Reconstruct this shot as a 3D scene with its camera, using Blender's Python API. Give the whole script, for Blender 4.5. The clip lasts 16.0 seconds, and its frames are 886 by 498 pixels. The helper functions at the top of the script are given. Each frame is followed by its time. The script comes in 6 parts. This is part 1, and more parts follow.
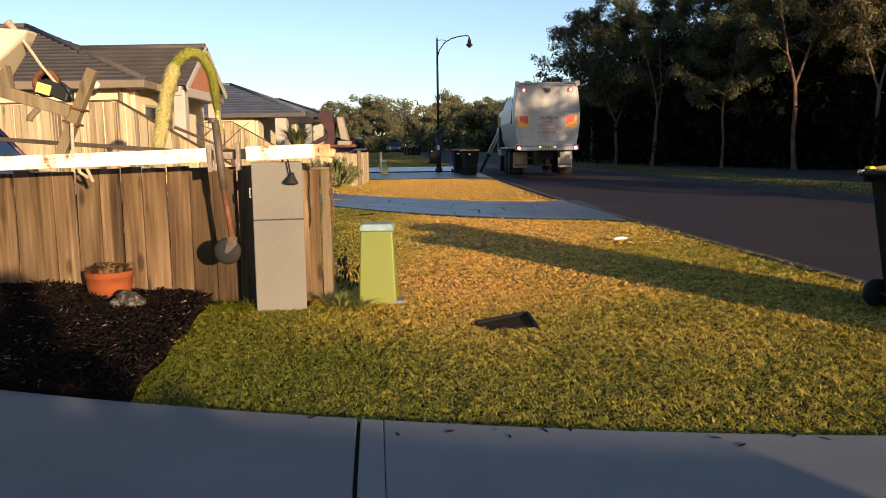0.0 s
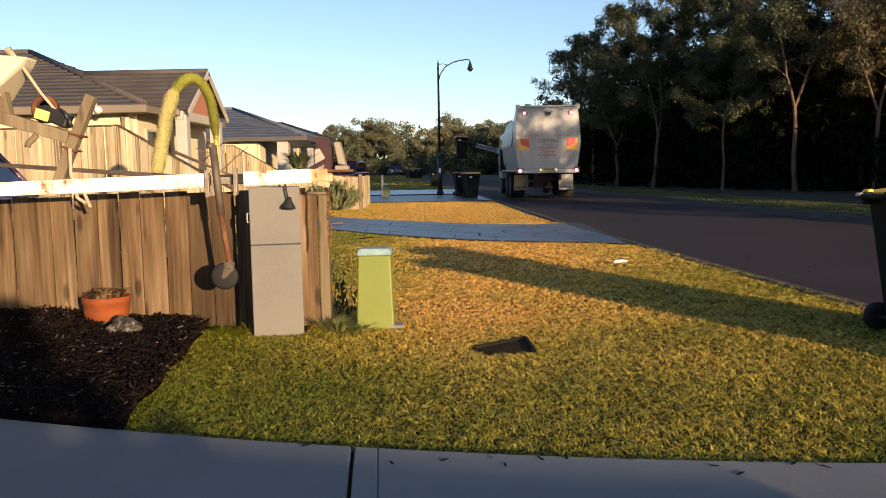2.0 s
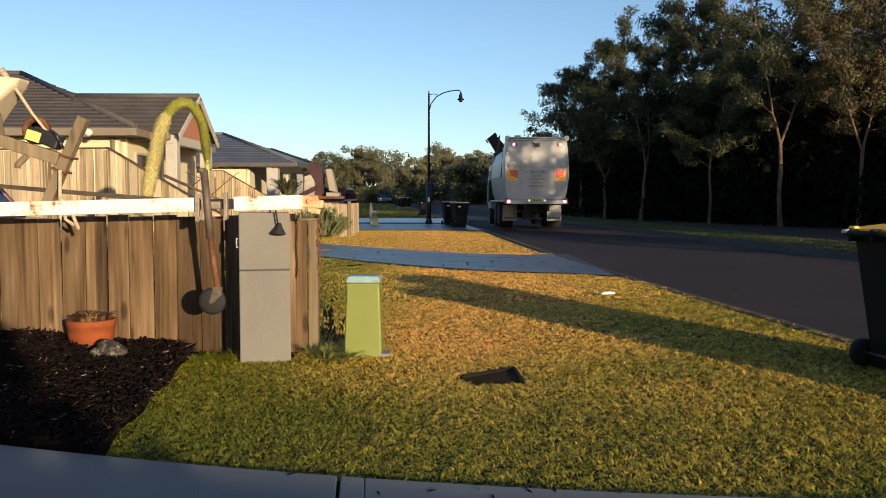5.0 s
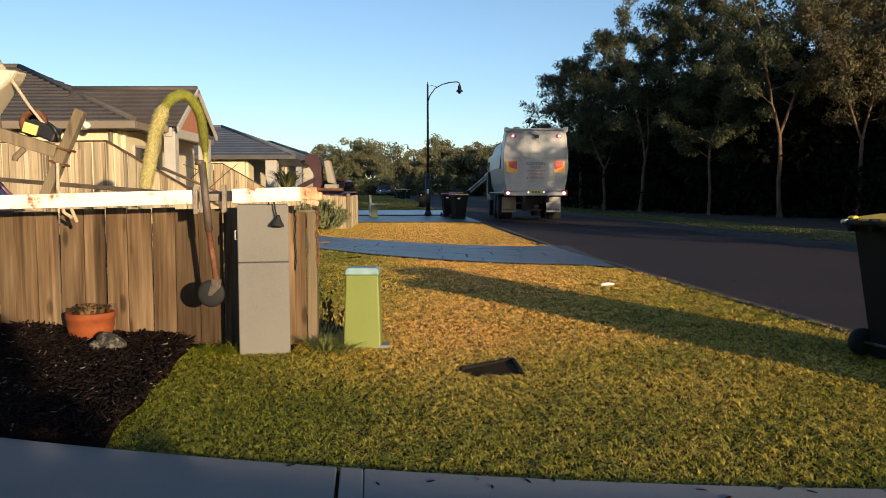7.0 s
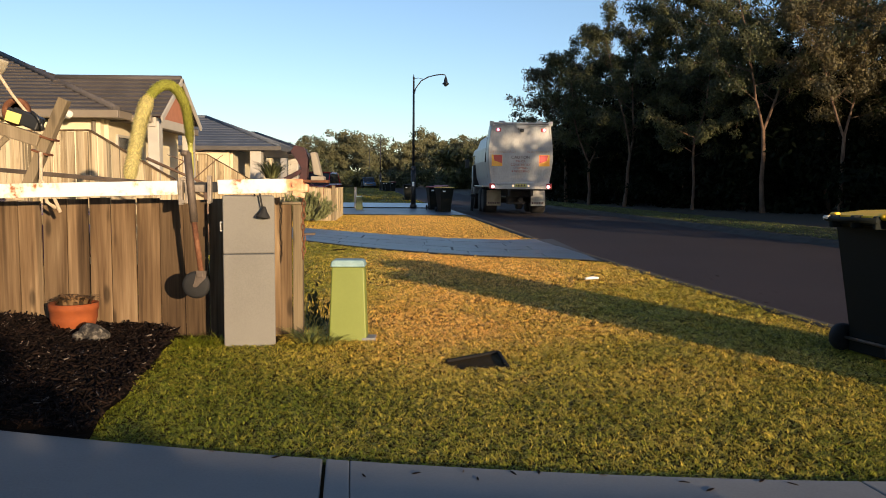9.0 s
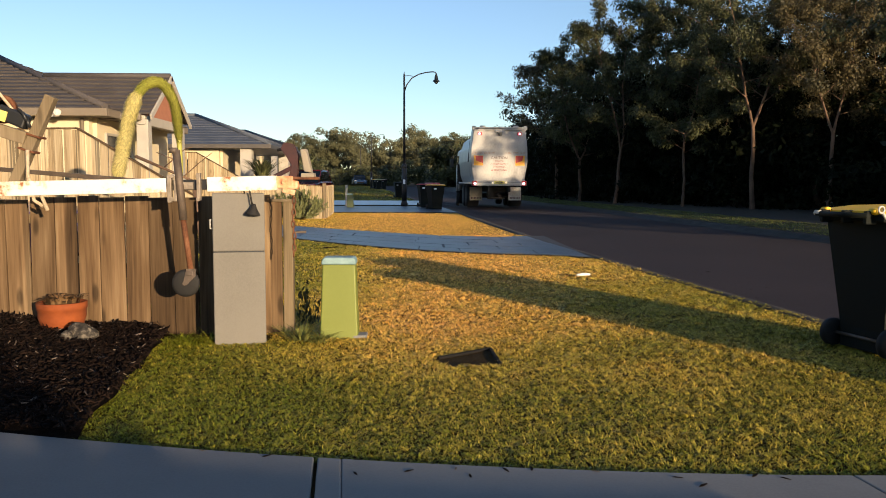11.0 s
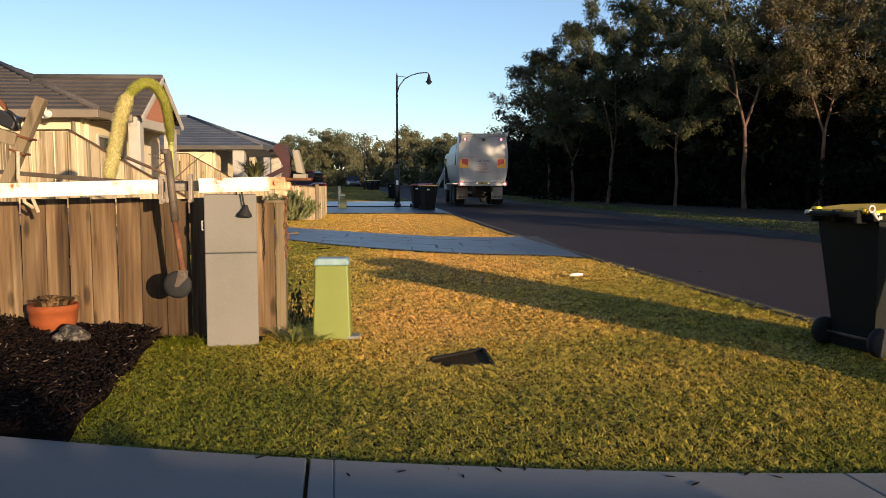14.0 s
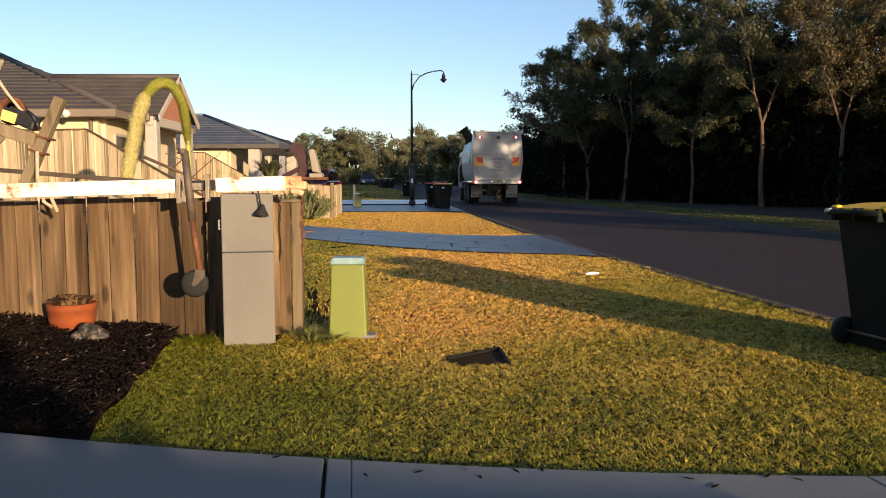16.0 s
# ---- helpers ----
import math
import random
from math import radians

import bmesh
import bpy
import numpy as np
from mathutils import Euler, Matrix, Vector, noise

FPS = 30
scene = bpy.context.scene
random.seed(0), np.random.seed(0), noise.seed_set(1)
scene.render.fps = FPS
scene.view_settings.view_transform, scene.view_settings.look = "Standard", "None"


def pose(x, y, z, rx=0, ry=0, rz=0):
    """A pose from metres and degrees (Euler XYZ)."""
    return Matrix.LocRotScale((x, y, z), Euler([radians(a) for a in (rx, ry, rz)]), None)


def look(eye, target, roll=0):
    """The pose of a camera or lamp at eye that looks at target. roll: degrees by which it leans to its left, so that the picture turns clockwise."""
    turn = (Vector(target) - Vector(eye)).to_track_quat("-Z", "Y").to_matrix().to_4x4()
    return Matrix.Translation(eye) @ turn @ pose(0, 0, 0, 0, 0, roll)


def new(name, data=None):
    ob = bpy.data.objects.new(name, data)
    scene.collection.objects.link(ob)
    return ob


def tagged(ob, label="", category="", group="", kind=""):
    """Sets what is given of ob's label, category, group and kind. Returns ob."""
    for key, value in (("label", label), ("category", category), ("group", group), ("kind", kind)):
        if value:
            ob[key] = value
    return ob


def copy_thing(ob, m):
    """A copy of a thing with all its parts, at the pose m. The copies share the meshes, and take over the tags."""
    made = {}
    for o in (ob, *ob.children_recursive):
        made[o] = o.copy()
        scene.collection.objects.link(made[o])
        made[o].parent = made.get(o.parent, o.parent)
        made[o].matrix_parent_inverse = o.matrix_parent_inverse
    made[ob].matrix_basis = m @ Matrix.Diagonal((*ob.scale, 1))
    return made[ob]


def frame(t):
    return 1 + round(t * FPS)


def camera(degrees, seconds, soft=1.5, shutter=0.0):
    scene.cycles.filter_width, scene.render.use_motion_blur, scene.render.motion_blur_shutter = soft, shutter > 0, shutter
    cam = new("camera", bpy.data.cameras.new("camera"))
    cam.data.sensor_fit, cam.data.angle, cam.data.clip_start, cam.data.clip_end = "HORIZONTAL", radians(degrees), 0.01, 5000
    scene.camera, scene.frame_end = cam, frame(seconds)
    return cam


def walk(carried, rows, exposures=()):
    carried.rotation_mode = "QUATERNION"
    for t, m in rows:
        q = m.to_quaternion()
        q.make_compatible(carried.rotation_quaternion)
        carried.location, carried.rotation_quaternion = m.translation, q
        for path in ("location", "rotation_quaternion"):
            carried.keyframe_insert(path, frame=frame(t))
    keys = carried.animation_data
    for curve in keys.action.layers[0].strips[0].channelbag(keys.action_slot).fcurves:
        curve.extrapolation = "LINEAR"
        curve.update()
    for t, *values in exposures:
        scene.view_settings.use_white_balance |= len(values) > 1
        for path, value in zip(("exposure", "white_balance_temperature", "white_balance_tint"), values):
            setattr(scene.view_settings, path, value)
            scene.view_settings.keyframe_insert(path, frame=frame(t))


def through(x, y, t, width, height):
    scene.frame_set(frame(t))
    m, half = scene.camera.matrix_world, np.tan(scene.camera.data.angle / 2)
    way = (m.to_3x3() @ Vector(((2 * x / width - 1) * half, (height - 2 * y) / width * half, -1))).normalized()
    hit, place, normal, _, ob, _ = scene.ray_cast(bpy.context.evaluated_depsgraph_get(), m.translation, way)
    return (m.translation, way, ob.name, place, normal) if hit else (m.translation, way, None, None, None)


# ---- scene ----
cam = camera(59.0, 16.0, 0.9)
PATH = [
    (0, (-0.022, -0.026, 1.091), (-0.052, 1.959, 0.846), -0.8),
    (0.5, (0.009, -0.009, 1.104), (-0.073, 1.978, 0.893), -1.1),
    (1, (0.017, -0.005, 1.101), (-0.012, 1.983, 0.887), -1.8),
    (1.5, (0.018, -0.006, 1.102), (-0.017, 1.984, 0.902), -1.8),
    (2, (0.01, -0.008, 1.102), (-0.025, 1.983, 0.914), -1.0),
    (2.5, (0.011, -0.013, 1.11), (-0.014, 1.981, 0.959), -1.2),
    (3, (0.017, -0.007, 1.107), (0.02, 1.988, 0.972), -1.4),
    (3.5, (0.019, -0.008, 1.1), (0.012, 1.988, 0.972), -0.7),
    (4, (0.01, -0.002, 1.107), (0.024, 1.993, 0.977), -0.0),
    (4.2, (0.004, -0.005, 1.105), (0.006, 1.992, 0.988), -0.2),
    (6.3, (-0.008, -0.012, 1.098), (-0.006, 1.985, 0.984), 0.4),
    (6.5, (-0.001, -0.008, 1.095), (0.003, 1.987, 0.96), -0.1),
    (7, (-0.001, -0.006, 1.097), (-0.002, 1.99, 0.962), -0.1),
    (7.5, (-0.01, -0.002, 1.094), (-0.027, 1.994, 0.964), -0.2),
    (8, (-0.01, -0.008, 1.09), (-0.016, 1.987, 0.95), 0.3),
    (8.5, (-0.01, -0.011, 1.092), (0.011, 1.983, 0.942), 0.3),
    (9, (-0.011, -0.013, 1.098), (0.027, 1.981, 0.945), 0.4),
    (9.2, (-0.019, -0.003, 1.097), (0.026, 1.991, 0.958), 0.5),
    (11.3, (-0.008, 0.008, 1.09), (0.056, 2.0, 0.93), 0.1),
    (11.5, (-0.007, 0.002, 1.1), (0.078, 1.996, 0.96), 0.6),
    (12, (-0.011, 0.011, 1.097), (0.044, 2.006, 0.977), 0.6),
    (12.5, (-0.01, 0.008, 1.09), (0.048, 2.004, 0.977), 0.4),
    (13, (-0.014, 0.004, 1.097), (0.047, 1.998, 0.957), 0.8),
    (13.5, (-0.007, 0.0, 1.093), (0.045, 1.995, 0.965), 0.2),
    (14, (-0.005, 0.007, 1.089), (0.072, 2.0, 0.932), -0.0),
    (14.5, (-0.01, 0.015, 1.083), (0.063, 2.007, 0.922), -0.2),
    (15, (-0.01, 0.012, 1.095), (0.063, 2.005, 0.95), 0.1),
    (15.5, (-0.013, 0.008, 1.098), (0.044, 1.999, 0.919), 0.5),
    (16, (-0.015, 0.017, 1.096), (0.025, 2.01, 0.934), -0.1),
]
walk(cam, [(t, look(eye, target, roll)) for t, eye, target, roll in PATH], [(0, 0.74, 6800, 20), (1.5, 0.79, 6850, 21), (2.6, 0.71, 6540, 18), (4.0, 0.54, 6350, 14), (8.2, 0.56, 6350, 14),
                                                                           (9.2, 0.66, 6560, 17), (12.0, 0.66, 6520, 16), (14.0, 0.68, 6600, 18), (16.0, 0.72, 6740, 20)])


# ---- sky and sun ----
SUN_AZ, SUN_EL = 150.0, 7.4      # compass degrees from +y towards +x, and height
world = bpy.data.worlds.new("sky")
scene.world = world
world.use_nodes = True
wn = world.node_tree
sky = wn.nodes.new("ShaderNodeTexSky")
sky.sky_type = "NISHITA"
sky.sun_disc = False
sky.sun_elevation, sky.sun_rotation = radians(SUN_EL), radians(SUN_AZ)
sky.air_density, sky.dust_density, sky.ozone_density = 0.85, 0.5, 2.0
wn.links.new(sky.outputs[0], wn.nodes["Background"].inputs[0])
wn.nodes["Background"].inputs[1].default_value = 0.15
sun_way = Vector((math.sin(radians(SUN_AZ)) * math.cos(radians(SUN_EL)),
                  math.cos(radians(SUN_AZ)) * math.cos(radians(SUN_EL)), math.sin(radians(SUN_EL))))
lamp = bpy.data.lights.new("sun", "SUN")
lamp.energy, lamp.angle, lamp.color = 5.0, radians(0.55), (1.0, 0.77, 0.47)
sun_ob = new("sun", lamp)
sun_ob.matrix_world = look(sun_way * 80, (0, 0, 0))


# ---- materials ----
def material(name, colors, scale=6.0, rough=0.8, bump=0.15, metal=0.0, fine=60.0, stretch=(1, 1, 1),
             spread=(0.3, 0.7), per_object=0.0, per_island=0.0, fine_mix=0.25, bump_size=0.004, coords="Object", spec=0.5):
    """A surface whose colours vary at two scales, with relief; per_object and per_island: shifts of lightness."""
    m = bpy.data.materials.new(name)
    m.use_nodes = True
    t = m.node_tree
    n, link = t.nodes, t.links.new
    b = n["Principled BSDF"]
    co = n.new("ShaderNodeTexCoord")
    mp = n.new("ShaderNodeMapping")
    mp.inputs["Scale"].default_value = stretch
    link(co.outputs[coords], mp.inputs[0])
    if per_object:
        # every piece takes its own stretch of the pattern
        oi = n.new("ShaderNodeObjectInfo")
        sc = n.new("ShaderNodeVectorMath")
        sc.operation = "SCALE"
        sc.inputs[0].default_value = (91.0, 57.0, 33.0)
        link(oi.outputs["Random"], sc.inputs["Scale"])
        link(sc.outputs[0], mp.inputs["Location"])
    big = n.new("ShaderNodeTexNoise")
    big.inputs["Scale"].default_value, big.inputs["Detail"].default_value = scale, 5
    small = n.new("ShaderNodeTexNoise")
    small.inputs["Scale"].default_value, small.inputs["Detail"].default_value = fine, 4
    link(mp.outputs[0], big.inputs["Vector"])
    link(mp.outputs[0], small.inputs["Vector"])
    mix = n.new("ShaderNodeMix")
    mix.inputs[0].default_value = fine_mix
    link(big.outputs[0], mix.inputs[2])
    link(small.outputs[0], mix.inputs[3])
    ramp = n.new("ShaderNodeValToRGB")
    r = ramp.color_ramp
    while len(r.elements) < len(colors):
        r.elements.new(0.5)
    for i, c in enumerate(colors):
        r.elements[i].position = spread[0] + (spread[1] - spread[0]) * i / max(1, len(colors) - 1)
        r.elements[i].color = (*c, 1)
    link(mix.outputs[0], ramp.inputs[0])
    out = ramp.outputs[0]
    for amount, node, socket in ((per_object, "ShaderNodeObjectInfo", "Random"),
                                 (per_island, "ShaderNodeNewGeometry", "Random Per Island")):
        if amount:
            info = n.new(node)
            ma = n.new("ShaderNodeMapRange")
            ma.inputs[3].default_value, ma.inputs[4].default_value = 1 - amount, 1 + amount
            link(info.outputs[socket], ma.inputs[0])
            hs = n.new("ShaderNodeHueSaturation")
            link(ma.outputs[0], hs.inputs["Value"])
            link(out, hs.inputs["Color"])
            out = hs.outputs[0]
    link(out, b.inputs["Base Color"])
    rr = n.new("ShaderNodeMapRange")
    rr.inputs[3].default_value, rr.inputs[4].default_value = max(0.03, rough - 0.12), min(1.0, rough + 0.12)
    link(big.outputs[0], rr.inputs[0])
    link(rr.outputs[0], b.inputs["Roughness"])
    b.inputs["Metallic"].default_value = metal
    b.inputs["Specular IOR Level"].default_value = spec
    if bump:
        bp = n.new("ShaderNodeBump")
        bp.inputs["Strength"].default_value, bp.inputs["Distance"].default_value = bump, bump_size
        link(mix.outputs[0], bp.inputs["Height"])
        link(bp.outputs[0], b.inputs["Normal"])
    return m


def glowing(name, color, strength):
    m = material(name, [color], bump=0, rough=0.3)
    b = m.node_tree.nodes["Principled BSDF"]
    b.inputs["Emission Color"].default_value = (*color, 1)
    b.inputs["Emission Strength"].default_value = strength
    return m


def leafy(name, dark, light, island=0.4, rough=0.6, through=0.25):
    """Leaves: colour by leaf, a little light passing through."""
    m = material(name, [dark, light], scale=0.9, fine=9.0, rough=rough, bump=0, per_island=island, spread=(0.35, 0.65))
    n, link = m.node_tree.nodes, m.node_tree.links.new
    b, out = n["Principled BSDF"], n["Material Output"]
    tr = n.new("ShaderNodeBsdfTranslucent")
    link(b.inputs["Base Color"].links[0].from_socket, tr.inputs[0])
    mx = n.new("ShaderNodeMixShader")
    mx.inputs[0].default_value = through
    link(b.outputs[0], mx.inputs[1])
    link(tr.outputs[0], mx.inputs[2])
    link(mx.outputs[0], out.inputs[0])
    return m


def tinted(name, dark_c, light_c, third_c, rough=0.6, through=0.3):
    """Grass: colour by the blade's own dryness (mesh attribute 'dry', 0 green to 1 straw) and by blade."""
    m = leafy(name, dark_c, light_c, 0.62, rough, through)
    n, link = m.node_tree.nodes, m.node_tree.links.new
    at = n.new("ShaderNodeAttribute")
    at.attribute_name = "dry"
    ramp = n.new("ShaderNodeValToRGB")
    r = ramp.color_ramp
    r.elements.new(0.5)
    for i, c in enumerate((dark_c, light_c, third_c)):
        r.elements[i].position, r.elements[i].color = i / 2, (*c, 1)
    link(at.outputs["Fac"], ramp.inputs[0])
    for node in n:
        if node.type == "HUE_SAT":
            link(ramp.outputs[0], node.inputs["Color"])
    n["Principled BSDF"].inputs["Specular IOR Level"].default_value = 0.25
    return m


def timber(name, tones, knots=0.5, drips=0.55, vary=0.3, across=9.0, spread=(0.32, 0.68), rough=0.85):
    """Weathered sawn boards: broad grain and fine grain along z, knots, and dark drip streaks; each board has its own stretch of it."""
    m = bpy.data.materials.new(name)
    m.use_nodes = True
    n, link = m.node_tree.nodes, m.node_tree.links.new
    b = n["Principled BSDF"]
    co, oi = n.new("ShaderNodeTexCoord"), n.new("ShaderNodeObjectInfo")
    sh = n.new("ShaderNodeVectorMath")
    sh.operation = "SCALE"
    sh.inputs[0].default_value = (37.0, 11.0, 53.0)
    link(oi.outputs["Random"], sh.inputs["Scale"])
    ad = n.new("ShaderNodeVectorMath")
    link(co.outputs["Object"], ad.inputs[0])
    link(sh.outputs[0], ad.inputs[1])

    def stretched(scale):
        mp = n.new("ShaderNodeMapping")
        mp.inputs["Scale"].default_value = scale
        link(ad.outputs[0], mp.inputs[0])
        return mp.outputs[0]

    def grain(scale, detail, distort=0.0):
        t = n.new("ShaderNodeTexNoise")
        t.inputs["Scale"].default_value, t.inputs["Detail"].default_value, t.inputs["Distortion"].default_value = 1.0, detail, distort
        link(stretched(scale), t.inputs["Vector"])
        return t.outputs[0]

    def span(value, a, b_, lo, hi):
        r = n.new("ShaderNodeMapRange")
        r.interpolation_type = "SMOOTHSTEP"
        for i, v in enumerate((a, b_, lo, hi)):
            r.inputs[i + 1].default_value = v
        link(value, r.inputs[0])
        return r.outputs[0]

    def times(a, b_):
        r = n.new("ShaderNodeMath")
        r.operation = "MULTIPLY"
        link(a, r.inputs[0])
        link(b_, r.inputs[1])
        return r.outputs[0]
    broad, fine = grain((across, across, 0.55), 4, 0.6), grain((across * 9, across * 9, 2.2), 3)
    mix = n.new("ShaderNodeMix")
    mix.inputs[0].default_value = 0.32
    link(broad, mix.inputs[2])
    link(fine, mix.inputs[3])
    ramp = n.new("ShaderNodeValToRGB")
    r = ramp.color_ramp
    while len(r.elements) < len(tones):
        r.elements.new(0.5)
    for i, c in enumerate(tones):
        r.elements[i].position = spread[0] + (spread[1] - spread[0]) * i / (len(tones) - 1)
        r.elements[i].color = (*c, 1)
    link(mix.outputs[0], ramp.inputs[0])
    vo = n.new("ShaderNodeTexVoronoi")
    vo.inputs["Scale"].default_value = 1.0
    link(stretched((5.5, 0.3, 1.9)), vo.inputs["Vector"])
    dark = span(vo.outputs["Distance"], 0.07, 0.19, 1 - knots, 1.0)
    dark = times(dark, span(grain((across * 1.9, across * 1.9, 0.22), 2), 0.56, 0.72, 1.0, 1 - drips))
    dark = times(dark, span(oi.outputs["Random"], 0.0, 1.0, 1 - vary, 1 + vary))
    hs = n.new("ShaderNodeHueSaturation")
    link(dark, hs.inputs["Value"])
    link(ramp.outputs[0], hs.inputs["Color"])
    link(hs.outputs[0], b.inputs["Base Color"])
    b.inputs["Roughness"].default_value, b.inputs["Specular IOR Level"].default_value = rough, 0.25
    bp = n.new("ShaderNodeBump")
    bp.inputs["Strength"].default_value, bp.inputs["Distance"].default_value = 0.5, 0.004
    link(mix.outputs[0], bp.inputs["Height"])
    link(bp.outputs[0], b.inputs["Normal"])
    return m


CONCRETE = material("concrete", [(0.13, 0.134, 0.136), (0.18, 0.183, 0.181), (0.215, 0.215, 0.208)], 1.3, 0.85, 0.25, fine=90, per_object=0.06)
KERB = material("kerb_concrete", [(0.035, 0.031, 0.028), (0.085, 0.077, 0.068)], 2.0, 0.9, 0.3, spec=0.2)
ASPHALT = material("asphalt", [(0.025, 0.0185, 0.0205), (0.036, 0.0268, 0.0292), (0.050, 0.037, 0.040)], 0.35, 0.9, 0.6, fine=130, fine_mix=0.4, bump_size=0.006, spec=0.2)
SLATE = material("stamped_slate", [(0.032, 0.045, 0.066), (0.05, 0.066, 0.09), (0.085, 0.095, 0.11)], 1.5, 0.42, 0.4, fine=25, per_object=0.15)
JOINT = material("joint_mortar", [(0.022, 0.027, 0.036), (0.036, 0.042, 0.052)], 5, 0.8)
# The pale bluish tone holds the sky's reflection on the far driveway.
PALE_PAVE = material("sky_pale_paving", [(0.40, 0.43, 0.45), (0.52, 0.54, 0.55)], 1.2, 0.35, 0.3)
# Kept near black: the shade between grass blades is put into the thatch.
THATCH = material("lawn_thatch", [(0.016, 0.011, 0.004), (0.042, 0.026, 0.008), (0.024, 0.017, 0.006)], 0.8, 0.95, 0.9, fine=60, fine_mix=0.5, bump_size=0.02, spec=0.1)
GRASS = tinted("grass_blades", (0.165, 0.192, 0.016), (0.58, 0.435, 0.068), (0.95, 0.55, 0.14), 0.45, 0.25)
# Duller copy of the lawn grass, with the verge's shade put into it.
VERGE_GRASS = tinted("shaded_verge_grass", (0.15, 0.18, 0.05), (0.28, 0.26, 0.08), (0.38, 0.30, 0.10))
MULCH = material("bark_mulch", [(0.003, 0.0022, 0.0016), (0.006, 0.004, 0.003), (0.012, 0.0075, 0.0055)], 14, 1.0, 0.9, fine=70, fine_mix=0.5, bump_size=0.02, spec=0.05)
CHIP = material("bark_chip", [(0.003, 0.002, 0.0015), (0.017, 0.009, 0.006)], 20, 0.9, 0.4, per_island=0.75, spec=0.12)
PALE_CHIP = material("dry_leaf", [(0.06, 0.042, 0.03), (0.15, 0.115, 0.09)], 20, 0.8, 0.3, per_object=0.4, per_island=0.5)
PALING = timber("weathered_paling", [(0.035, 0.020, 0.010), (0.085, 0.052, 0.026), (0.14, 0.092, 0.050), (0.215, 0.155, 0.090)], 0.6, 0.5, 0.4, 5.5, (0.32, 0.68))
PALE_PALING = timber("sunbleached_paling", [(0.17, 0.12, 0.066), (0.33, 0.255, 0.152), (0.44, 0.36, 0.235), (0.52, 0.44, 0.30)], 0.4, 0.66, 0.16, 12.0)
POST_WOOD = timber("grey_timber", [(0.10, 0.074, 0.043), (0.165, 0.127, 0.078), (0.235, 0.186, 0.12)], 0.4, 0.4, 0.1)
BOX_GREY = material("grey_render", [(0.128, 0.121, 0.106), (0.158, 0.150, 0.132), (0.18, 0.171, 0.152)], 2.2, 0.75, 0.14, fine=120, fine_mix=0.35)
PILLAR_GREEN = material("green_enamel", [(0.155, 0.188, 0.036), (0.185, 0.218, 0.046)], 3, 0.55, 0.06)
CAP_TEAL = material("teal_cap", [(0.10, 0.19, 0.20), (0.27, 0.40, 0.42)], 9, 0.6, 0.2)
# Darker copy of the green enamel: the far pillar's shade put into colour.
PILLAR_SHADED = material("shaded_green_enamel", [(0.034, 0.050, 0.022), (0.05, 0.068, 0.03)], 3, 0.7, 0.1)
# Near black, as the shade inside the sunken pit is put into the colour.
PIT_SHADED = material("pit_cover", [(0.006, 0.0055, 0.005), (0.016, 0.014, 0.013)], 7, 0.9, 0.3, spec=0.2)
WHITE_STEEL = material("rust_spotted_white_paint", [(0.30, 0.11, 0.04), (0.66, 0.52, 0.38), (0.80, 0.74, 0.65), (0.82, 0.78, 0.70)], 7, 0.55, 0.15, spread=(0.35, 0.51), fine=40)
RUST = material("rusty_steel", [(0.045, 0.018, 0.009), (0.14, 0.052, 0.022), (0.24, 0.11, 0.055)], 14, 0.85, 0.4, metal=0.2)
GALV = material("dull_galvanised_steel", [(0.30, 0.29, 0.27), (0.48, 0.46, 0.42)], 9, 0.55, 0.15, metal=0.3)
GALV_DARK = material("weathered_steel", [(0.07, 0.055, 0.045), (0.17, 0.13, 0.10)], 9, 0.65, 0.2, metal=0.4)
RED_PAINT = material("old_red_paint", [(0.018, 0.006, 0.007), (0.055, 0.011, 0.011)], 14, 0.5, 0.3)
ORANGE_PAINT = material("rusty_orange_paint", [(0.34, 0.10, 0.04), (0.72, 0.33, 0.17), (0.78, 0.55, 0.38)], 12, 0.6, 0.2)
BLACK_RUBBER = material("black_rubber", [(0.006, 0.006, 0.006), (0.016, 0.015, 0.015)], 12, 0.8, 0.2)
BLACK_STEEL = material("black_painted_steel", [(0.012, 0.013, 0.014), (0.022, 0.023, 0.025)], 4, 0.45, 0.05)
ROPE = material("faded_rope", [(0.36, 0.27, 0.17), (0.55, 0.45, 0.32)], 60, 0.9, 0.4)
LABEL_YELLOW = material("yellow_label", [(0.70, 0.58, 0.13), (0.78, 0.66, 0.2)], 9, 0.5, 0)
LABEL_WHITE = material("white_label", [(0.72, 0.72, 0.70), (0.8, 0.8, 0.78)], 9, 0.5, 0)
TERRACOTTA = material("terracotta", [(0.17, 0.034, 0.006), (0.30, 0.070, 0.012)], 6, 0.85, 0.25, fine=30)
STONE = material("mottled_stone", [(0.010, 0.009, 0.008), (0.04, 0.034, 0.027), (0.15, 0.13, 0.105)], 34, 0.9, 0.9, fine=90, spread=(0.40, 0.64))
AGAVE = leafy("dry_succulent_leaf", (0.06, 0.030, 0.014), (0.30, 0.18, 0.08), 0.8)
SPIKE_GREEN = leafy("flower_spike_green", (0.27, 0.29, 0.045), (0.46, 0.45, 0.10), 0.35)
SPIKE_CREAM = leafy("flower_spike_cream", (0.52, 0.46, 0.16), (0.82, 0.75, 0.40), 0.35)
# Dark green taken near black, partly to hold tree shade on the far bins.
BIN_GREEN = material("dark_green_plastic", [(0.0035, 0.0055, 0.0042), (0.006, 0.009, 0.007)], 3, 0.75, 0.08, spec=0.25)
LEVER_GREY = material("pale_grey_plastic", [(0.42, 0.40, 0.36), (0.52, 0.50, 0.45)], 6, 0.5, 0.1)
